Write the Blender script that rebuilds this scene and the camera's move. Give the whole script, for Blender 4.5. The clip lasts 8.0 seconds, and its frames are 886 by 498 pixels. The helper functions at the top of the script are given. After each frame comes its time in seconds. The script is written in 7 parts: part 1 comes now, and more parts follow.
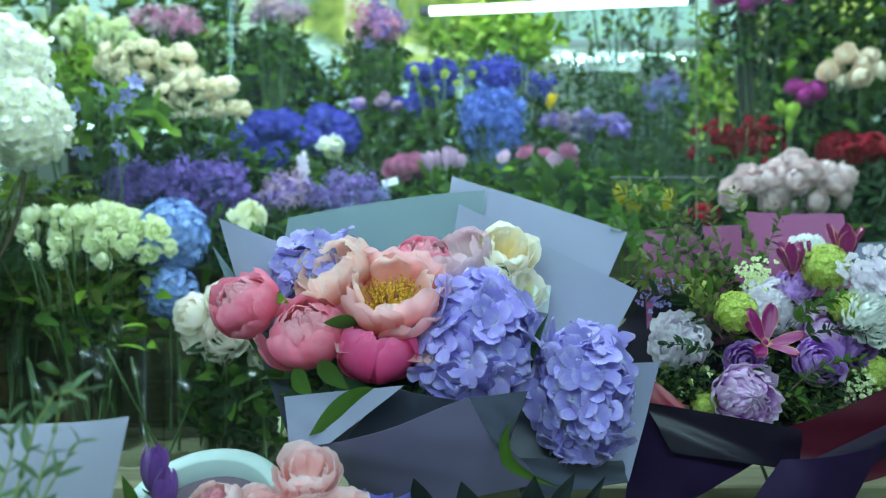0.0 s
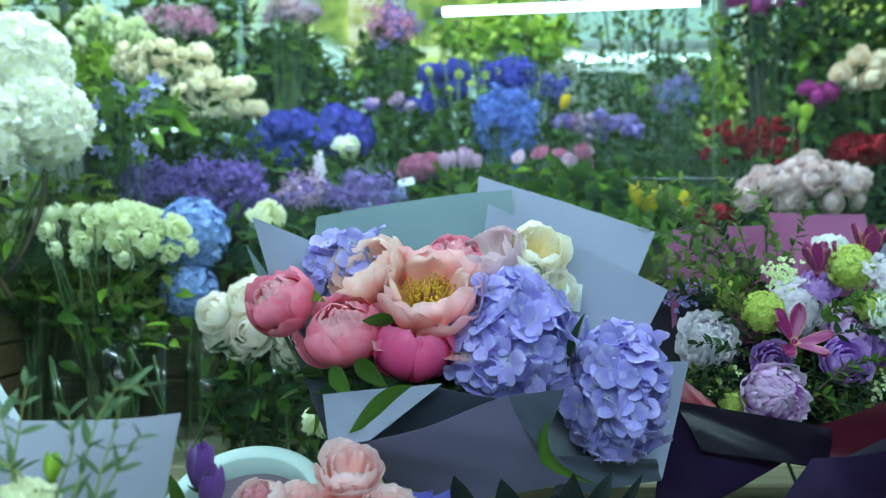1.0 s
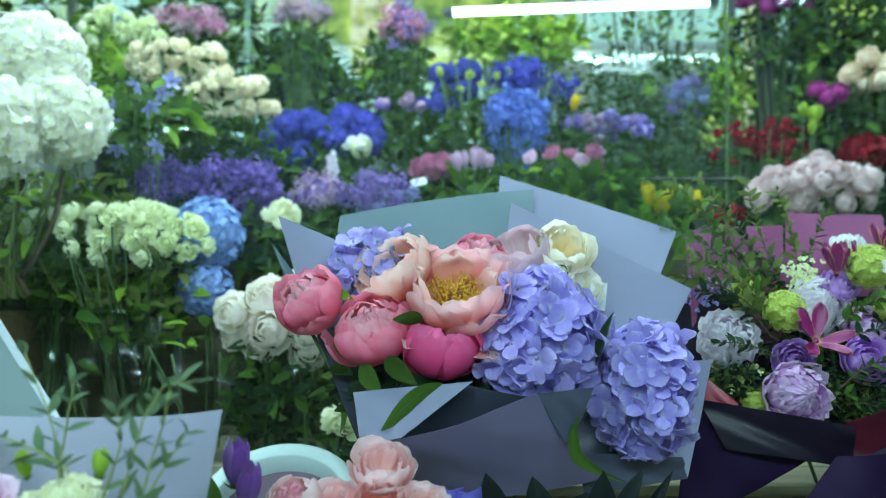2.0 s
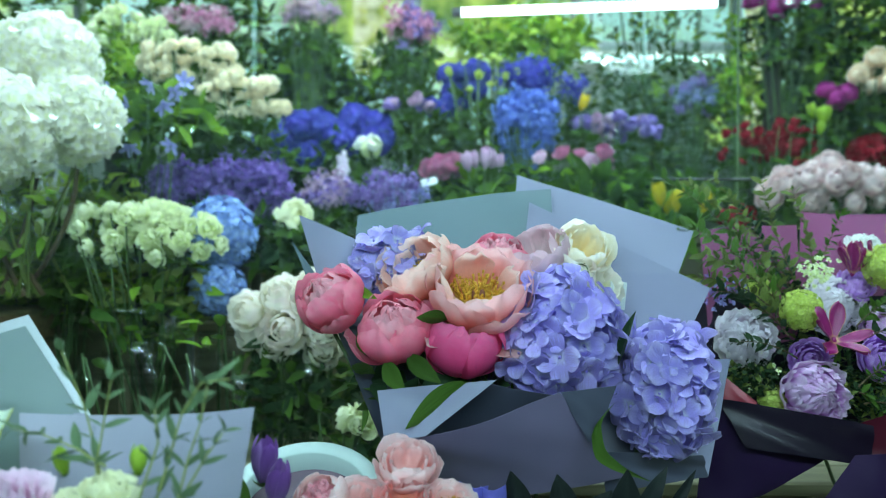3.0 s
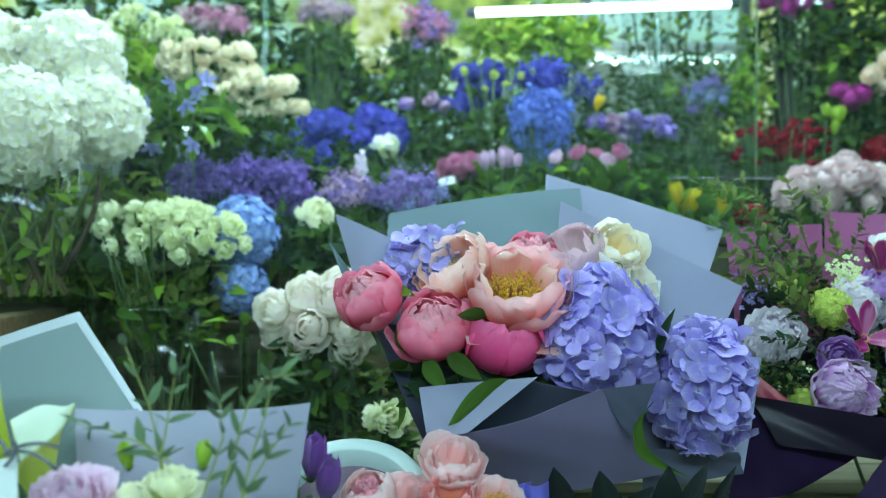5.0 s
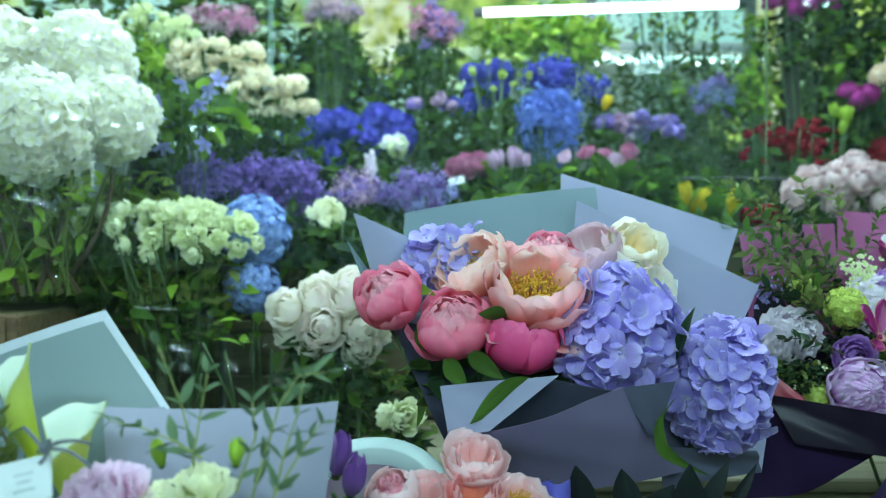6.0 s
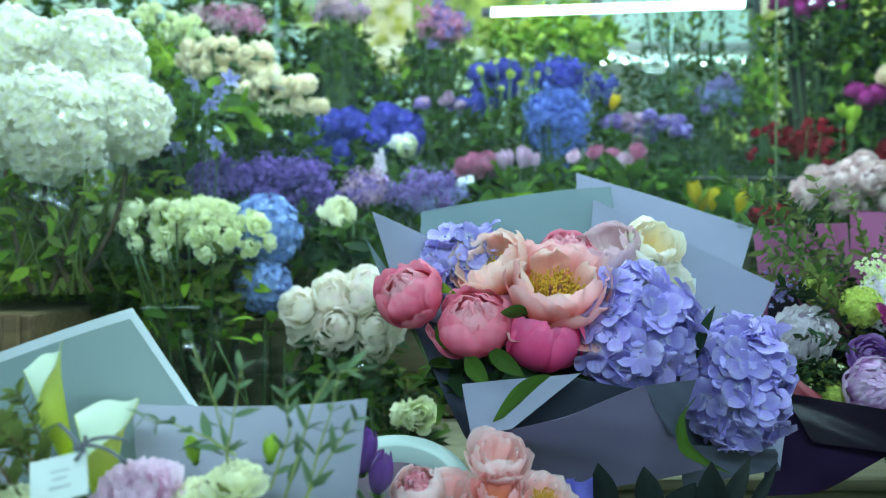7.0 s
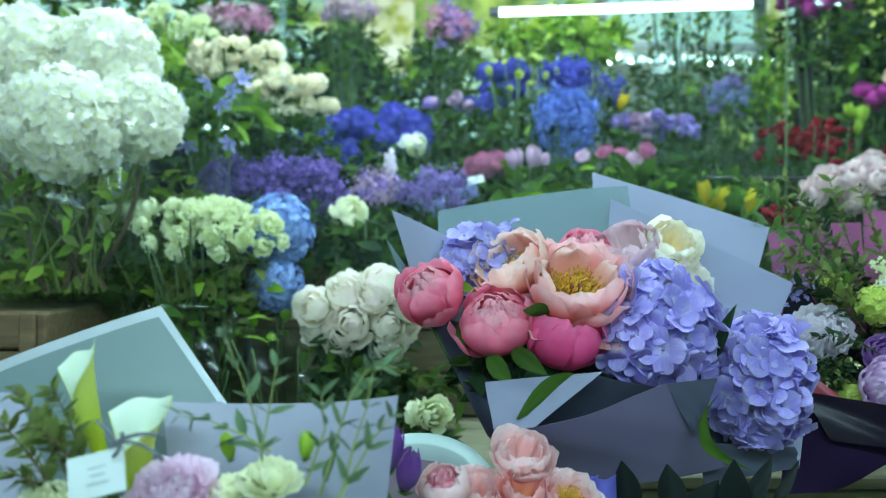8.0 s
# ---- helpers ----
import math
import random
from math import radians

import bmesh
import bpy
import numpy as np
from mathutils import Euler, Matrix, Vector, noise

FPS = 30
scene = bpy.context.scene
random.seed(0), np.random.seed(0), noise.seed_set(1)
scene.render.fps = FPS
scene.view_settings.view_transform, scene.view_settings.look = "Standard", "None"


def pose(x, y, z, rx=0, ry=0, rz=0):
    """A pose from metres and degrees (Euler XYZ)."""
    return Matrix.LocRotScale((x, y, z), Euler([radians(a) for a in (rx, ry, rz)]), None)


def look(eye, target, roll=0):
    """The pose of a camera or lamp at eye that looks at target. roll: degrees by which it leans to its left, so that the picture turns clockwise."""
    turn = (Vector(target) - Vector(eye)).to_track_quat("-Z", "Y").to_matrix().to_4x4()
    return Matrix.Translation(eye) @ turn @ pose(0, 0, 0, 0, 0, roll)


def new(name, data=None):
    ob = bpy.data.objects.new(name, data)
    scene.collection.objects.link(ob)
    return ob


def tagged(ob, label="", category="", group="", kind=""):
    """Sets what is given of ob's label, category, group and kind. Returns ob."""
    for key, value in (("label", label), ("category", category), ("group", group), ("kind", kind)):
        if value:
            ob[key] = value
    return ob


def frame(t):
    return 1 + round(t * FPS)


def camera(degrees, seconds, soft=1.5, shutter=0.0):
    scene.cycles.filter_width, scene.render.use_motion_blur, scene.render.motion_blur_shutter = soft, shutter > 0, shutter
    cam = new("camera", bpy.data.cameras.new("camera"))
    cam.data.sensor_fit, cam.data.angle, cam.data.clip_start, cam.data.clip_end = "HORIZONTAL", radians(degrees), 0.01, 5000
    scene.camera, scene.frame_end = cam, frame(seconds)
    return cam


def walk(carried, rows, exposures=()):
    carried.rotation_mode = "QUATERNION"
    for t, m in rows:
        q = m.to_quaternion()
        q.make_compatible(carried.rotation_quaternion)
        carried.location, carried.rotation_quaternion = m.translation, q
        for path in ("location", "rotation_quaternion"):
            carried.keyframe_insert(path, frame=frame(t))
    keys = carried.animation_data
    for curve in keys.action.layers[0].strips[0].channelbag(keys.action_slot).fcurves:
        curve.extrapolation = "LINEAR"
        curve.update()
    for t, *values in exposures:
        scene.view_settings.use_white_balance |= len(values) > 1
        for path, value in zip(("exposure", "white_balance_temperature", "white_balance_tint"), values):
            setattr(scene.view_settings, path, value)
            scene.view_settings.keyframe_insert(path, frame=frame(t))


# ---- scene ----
cam = camera(61.4, 8.0, 1.0)
METRES, EYE, TILT, LEAN, TURN = 0.26, 1.3, 0.0, 0.0, 0.0
ROWS = [
    (0.0, 0.0, 0.0, 0.0, -0.0, -0.0, 0.0),
    (0.5, -0.0881, -0.009, -0.0046, -0.07, 0.03, -0.06),
    (1.0, -0.191, -0.0185, -0.0114, -0.2, 0.08, -0.14),
    (1.5, -0.2737, -0.0267, -0.0162, -0.31, 0.1, -0.2),
    (3.0, -0.4595, -0.0466, -0.0282, -0.44, 0.15, -0.28),
    (3.5, -0.5105, -0.0521, -0.0313, -0.48, 0.15, -0.3),
    (4.0, -0.567, -0.0577, -0.0351, -0.53, 0.17, -0.31),
    (4.5, -0.6159, -0.0624, -0.0386, -0.57, 0.18, -0.32),
    (6.0, -0.7669, -0.078, -0.0475, -0.63, 0.19, -0.34),
    (6.5, -0.8215, -0.083, -0.0512, -0.68, 0.19, -0.35),
    (7.0, -0.878, -0.0885, -0.0553, -0.73, 0.19, -0.37),
    (7.5, -0.9331, -0.0945, -0.0593, -0.75, 0.19, -0.38),
    (8.0, -0.9929, -0.1002, -0.0637, -0.81, 0.2, -0.4),
]
walk(cam, [(t, pose(0, 0, EYE, TILT, LEAN, TURN) @ pose(METRES * x, METRES * y, METRES * z, 90 + pitch, roll, yaw)) for t, x, y, z, yaw, pitch, roll in ROWS])

cam.data.dof.use_dof, cam.data.dof.focus_distance, cam.data.dof.aperture_fstop = True, 0.98, 3.2

# ---- world, light, exposure ----
world = bpy.data.worlds.new("world")
scene.world = world
world.use_nodes = True
world.node_tree.nodes["Background"].inputs[0].default_value = (0.55, 0.85, 0.9, 1)
world.node_tree.nodes["Background"].inputs[1].default_value = 0.1
scene.view_settings.exposure = 0.0
TUBE_COLOUR = (0.63, 0.885, 1.045)


def area_lamp(name, where, target, w, h, power, colour=TUBE_COLOUR):
    data = bpy.data.lights.new(name, "AREA")
    data.shape, data.size, data.size_y, data.energy, data.color = "RECTANGLE", w, h, power, colour
    ob = new(name, data)
    ob.matrix_world = look(where, target)
    return ob


# unseen lamps added under the ceiling, in line with the fluorescent tube there
area_lamp("unseen_tube_light", (0.0, 1.2, 2.52), (0.0, 1.3, 0), 2.6, 0.2, 24)
area_lamp("unseen_tube_light", (0.0, 1.9, 2.52), (0.0, 1.9, 0), 2.4, 0.25, 34)
area_lamp("unseen_tube_light", (-0.2, -1.1, 2.52), (0.0, 1.2, 1.1), 3.0, 0.14, 76)
# Lights the wall behind the viewer, added so the glass mirrors a haze.
area_lamp("unseen_tube_light", (-0.2, -1.75, 2.52), (-0.2, -2.3, 1.2), 3.6, 0.3, 55)


# ---- materials ----
def nodes_of(name):
    m = bpy.data.materials.new(name)
    m.use_nodes = True
    nt = m.node_tree
    return m, nt, nt.nodes["Principled BSDF"], nt.nodes["Material Output"]


def mix_node(nt, a, b, fac, blend="MIX"):
    n = nt.nodes.new("ShaderNodeMix")
    n.data_type, n.blend_type = "RGBA", blend
    for sock, v in ((n.inputs[6], a), (n.inputs[7], b), (n.inputs[0], fac)):
        if isinstance(v, bpy.types.NodeSocket):
            nt.links.new(v, sock)
        elif isinstance(v, (tuple, list)):
            sock.default_value = (*v, 1)
        else:
            sock.default_value = v
    return n.outputs[2]


def ramp_node(nt, value, lo, hi):
    n = nt.nodes.new("ShaderNodeMapRange")
    n.inputs[1].default_value, n.inputs[2].default_value = lo, hi
    nt.links.new(value, n.inputs[0])
    return n.outputs[0]


def noise_node(nt, scale, detail=3, coord="Object", rough=0.55):
    tc = nt.nodes.new("ShaderNodeTexCoord")
    n = nt.nodes.new("ShaderNodeTexNoise")
    n.inputs["Scale"].default_value, n.inputs["Detail"].default_value = scale, detail
    n.inputs["Roughness"].default_value = rough
    nt.links.new(tc.outputs[coord], n.inputs["Vector"])
    return n.outputs["Fac"]


def bump_node(nt, bsdf, height, strength, distance=0.002):
    b = nt.nodes.new("ShaderNodeBump")
    b.inputs["Strength"].default_value, b.inputs["Distance"].default_value = strength, distance
    nt.links.new(height, b.inputs["Height"])
    nt.links.new(b.outputs[0], bsdf.inputs["Normal"])


def petal_material(name, base, tip, lo=0.1, hi=0.8, vary=0.18, translucent=0.3, rough=0.55, other=None, veins=0.25, edge=None, whole=False):
    """A petal: pigment runs from its base to its tip, with fine veins along it and a shade of its own for each petal."""
    m, nt, bsdf, out = nodes_of(name)
    uv = nt.nodes.new("ShaderNodeUVMap")
    sep = nt.nodes.new("ShaderNodeSeparateXYZ")
    nt.links.new(uv.outputs[0], sep.inputs[0])
    col = mix_node(nt, base, tip, ramp_node(nt, sep.outputs[1], lo, hi))
    geo = nt.nodes.new("ShaderNodeNewGeometry")
    info = nt.nodes.new("ShaderNodeObjectInfo")
    add = nt.nodes.new("ShaderNodeMath")
    add.operation = "ADD"
    if whole:
        add.inputs[0].default_value = 0.0
    else:
        nt.links.new(geo.outputs["Random Per Island"], add.inputs[0])
    nt.links.new(info.outputs["Random"], add.inputs[1])
    fr = nt.nodes.new("ShaderNodeMath")
    fr.operation = "FRACT"
    nt.links.new(add.outputs[0], fr.inputs[0])
    if other:
        col = mix_node(nt, col, other, ramp_node(nt, fr.outputs[0], 0.45, 1.3))
    if edge:
        rim = nt.nodes.new("ShaderNodeMath")
        rim.operation = "POWER"
        nt.links.new(sep.outputs[1], rim.inputs[0])
        rim.inputs[1].default_value = 3.0
        wob = nt.nodes.new("ShaderNodeMath")
        wob.operation = "MULTIPLY"
        nt.links.new(rim.outputs[0], wob.inputs[0])
        nt.links.new(noise_node(nt, 3.0, 3), wob.inputs[1])
        col = mix_node(nt, col, edge, ramp_node(nt, wob.outputs[0], 0.05, 0.45))
    # veins: noise stretched along the petal
    mp = nt.nodes.new("ShaderNodeMapping")
    mp.inputs["Scale"].default_value = (22, 1.1, 1)
    nt.links.new(uv.outputs[0], mp.inputs[0])
    vn = nt.nodes.new("ShaderNodeTexNoise")
    vn.inputs["Scale"].default_value, vn.inputs["Detail"].default_value = 2.0, 3
    nt.links.new(mp.outputs[0], vn.inputs["Vector"])
    dark = mix_node(nt, col, (0.55, 0.45, 0.5), veins * 1.6, "MULTIPLY")
    col = mix_node(nt, dark, col, ramp_node(nt, vn.outputs["Fac"], 0.3, 0.6))
    hsv = nt.nodes.new("ShaderNodeHueSaturation")
    nt.links.new(col, hsv.inputs["Color"])
    val = nt.nodes.new("ShaderNodeMapRange")
    val.inputs[3].default_value, val.inputs[4].default_value = 1 - vary, 1 + vary * 0.6
    nt.links.new(fr.outputs[0], val.inputs[0])
    nt.links.new(val.outputs[0], hsv.inputs["Value"])
    col = hsv.outputs[0]
    nt.links.new(col, bsdf.inputs["Base Color"])
    bsdf.inputs["Roughness"].default_value = rough
    bsdf.inputs["Specular IOR Level"].default_value = 0.1
    bsdf.inputs["Sheen Weight"].default_value, bsdf.inputs["Sheen Roughness"].default_value = 0.02, 0.5
    bump_node(nt, bsdf, vn.outputs["Fac"], 0.4, 0.0015)
    tr = nt.nodes.new("ShaderNodeBsdfTranslucent")
    nt.links.new(col, tr.inputs["Color"])
    mx = nt.nodes.new("ShaderNodeMixShader")
    mx.inputs[0].default_value = translucent
    nt.links.new(bsdf.outputs[0], mx.inputs[1])
    nt.links.new(tr.outputs[0], mx.inputs[2])
    nt.links.new(mx.outputs[0], out.inputs[0])
    return m


def plain_material(name, colour, second=None, scale=12, rough=0.6, metal=0.0, bump=0.1, bscale=60, spec=0.4, translucent=0.0, dist=0.002):
    m, nt, bsdf, out = nodes_of(name)
    n = noise_node(nt, scale, 4)
    col = mix_node(nt, colour, second or tuple(c * 0.75 for c in colour), ramp_node(nt, n, 0.35, 0.68))
    nt.links.new(col, bsdf.inputs["Base Color"])
    bsdf.inputs["Roughness"].default_value, bsdf.inputs["Metallic"].default_value = rough, metal
    bsdf.inputs["Specular IOR Level"].default_value = spec
    if bump:
        bump_node(nt, bsdf, noise_node(nt, bscale, 3), bump, dist)
    if translucent:
        tr = nt.nodes.new("ShaderNodeBsdfTranslucent")
        nt.links.new(col, tr.inputs["Color"])
        mx = nt.nodes.new("ShaderNodeMixShader")
        mx.inputs[0].default_value = translucent
        nt.links.new(bsdf.outputs[0], mx.inputs[1])
        nt.links.new(tr.outputs[0], mx.inputs[2])
        nt.links.new(mx.outputs[0], out.inputs[0])
    return m


def flame_material(name, colour, rim):
    """A flame lily's petal: deep magenta with a thin yellow margin and a yellow foot."""
    m, nt, bsdf, out = nodes_of(name)
    uv = nt.nodes.new("ShaderNodeUVMap")
    sep = nt.nodes.new("ShaderNodeSeparateXYZ")
    nt.links.new(uv.outputs[0], sep.inputs[0])
    off = nt.nodes.new("ShaderNodeMath")
    off.operation = "SUBTRACT"
    nt.links.new(sep.outputs[0], off.inputs[0])
    off.inputs[1].default_value = 0.5
    side = nt.nodes.new("ShaderNodeMath")
    side.operation = "ABSOLUTE"
    nt.links.new(off.outputs[0], side.inputs[0])
    col = mix_node(nt, colour, rim, ramp_node(nt, side.outputs[0], 0.43, 0.5))
    col = mix_node(nt, rim, col, ramp_node(nt, sep.outputs[1], 0.0, 0.14))
    nt.links.new(col, bsdf.inputs["Base Color"])
    bsdf.inputs["Roughness"].default_value = 0.4
    bump_node(nt, bsdf, noise_node(nt, 60, 3), 0.2, 0.001)
    tr = nt.nodes.new("ShaderNodeBsdfTranslucent")
    nt.links.new(col, tr.inputs["Color"])
    mx = nt.nodes.new("ShaderNodeMixShader")
    mx.inputs[0].default_value = 0.15
    nt.links.new(bsdf.outputs[0], mx.inputs[1])
    nt.links.new(tr.outputs[0], mx.inputs[2])
    nt.links.new(mx.outputs[0], out.inputs[0])
    return m


def leaf_material(name, dark, light, rough=0.42, translucent=0.25):
    return petal_material(name, dark, light, 0.0, 1.2, 0.35, translucent, rough, None, 0.5)


def wood_material(name, a, b, scale=6, rough=0.6):
    m, nt, bsdf, out = nodes_of(name)
    tc = nt.nodes.new("ShaderNodeTexCoord")
    mp = nt.nodes.new("ShaderNodeMapping")
    mp.inputs["Scale"].default_value = (1, 14, 14)
    nt.links.new(tc.outputs["Object"], mp.inputs[0])
    n = nt.nodes.new("ShaderNodeTexNoise")
    n.inputs["Scale"].default_value, n.inputs["Detail"].default_value = scale, 6
    nt.links.new(mp.outputs[0], n.inputs["Vector"])
    info = nt.nodes.new("ShaderNodeObjectInfo")
    col = mix_node(nt, a, b, ramp_node(nt, n.outputs["Fac"], 0.35, 0.68))
    col = mix_node(nt, col, (0.45, 0.4, 0.35), ramp_node(nt, info.outputs["Random"], 0.0, 2.5), "MULTIPLY")
    nt.links.new(col, bsdf.inputs["Base Color"])
    bsdf.inputs["Roughness"].default_value = rough
    bump_node(nt, bsdf, n.outputs["Fac"], 0.3, 0.002)
    return m


def pane_material(name, tint=(0.97, 1, 0.99), gloss=0.06, mirror=(1, 1, 1)):
    """Thin sheet glass: lets light straight through and mirrors a little."""
    m, nt, bsdf, out = nodes_of(name)
    tp = nt.nodes.new("ShaderNodeBsdfTransparent")
    tp.inputs[0].default_value = (*tint, 1)
    gl = nt.nodes.new("ShaderNodeBsdfGlossy")
    gl.inputs["Roughness"].default_value = 0.0
    gl.inputs["Color"].default_value = (*mirror, 1)
    mx = nt.nodes.new("ShaderNodeMixShader")
    mx.inputs[0].default_value = gloss
    nt.links.new(tp.outputs[0], mx.inputs[1])
    nt.links.new(gl.outputs[0], mx.inputs[2])
    nt.links.new(mx.outputs[0], out.inputs[0])
    return m


def vessel_material(name):
    """Thin blown glass: clear where seen square on, glossy along its flanks."""
    m, nt, bsdf, out = nodes_of(name)
    tp = nt.nodes.new("ShaderNodeBsdfTransparent")
    tp.inputs[0].default_value = (0.965, 0.995, 0.975, 1)
    gl = nt.nodes.new("ShaderNodeBsdfGlossy")
    gl.inputs["Roughness"].default_value = 0.08
    lw = nt.nodes.new("ShaderNodeLayerWeight")
    lw.inputs[0].default_value = 0.5
    pw = nt.nodes.new("ShaderNodeMath")
    pw.operation = "POWER"
    nt.links.new(lw.outputs["Facing"], pw.inputs[0])
    pw.inputs[1].default_value = 4.0
    gain = nt.nodes.new("ShaderNodeMapRange")
    gain.inputs[3].default_value, gain.inputs[4].default_value = 0.015, 0.55
    nt.links.new(pw.outputs[0], gain.inputs[0])
    mx = nt.nodes.new("ShaderNodeMixShader")
    nt.links.new(gain.outputs[0], mx.inputs[0])
    nt.links.new(tp.outputs[0], mx.inputs[1])
    nt.links.new(gl.outputs[0], mx.inputs[2])
    nt.links.new(mx.outputs[0], out.inputs[0])
    return m


def glow_material(name, colour, strength):
    m, nt, bsdf, out = nodes_of(name)
    em = nt.nodes.new("ShaderNodeEmission")
    em.inputs[0].default_value, em.inputs[1].default_value = (*colour, 1), strength
    nt.links.new(em.outputs[0], out.inputs[0])
    return m


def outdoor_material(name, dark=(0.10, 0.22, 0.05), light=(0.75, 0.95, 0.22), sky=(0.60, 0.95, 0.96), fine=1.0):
    """Distant leaves and sky, out of focus, with their sunlight put into a glow."""
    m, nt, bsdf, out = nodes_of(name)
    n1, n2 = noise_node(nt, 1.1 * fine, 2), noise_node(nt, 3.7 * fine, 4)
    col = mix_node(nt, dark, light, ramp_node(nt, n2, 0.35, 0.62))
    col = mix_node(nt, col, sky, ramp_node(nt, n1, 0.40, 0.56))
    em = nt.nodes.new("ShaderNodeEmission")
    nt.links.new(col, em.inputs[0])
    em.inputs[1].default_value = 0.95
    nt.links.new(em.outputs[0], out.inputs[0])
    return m


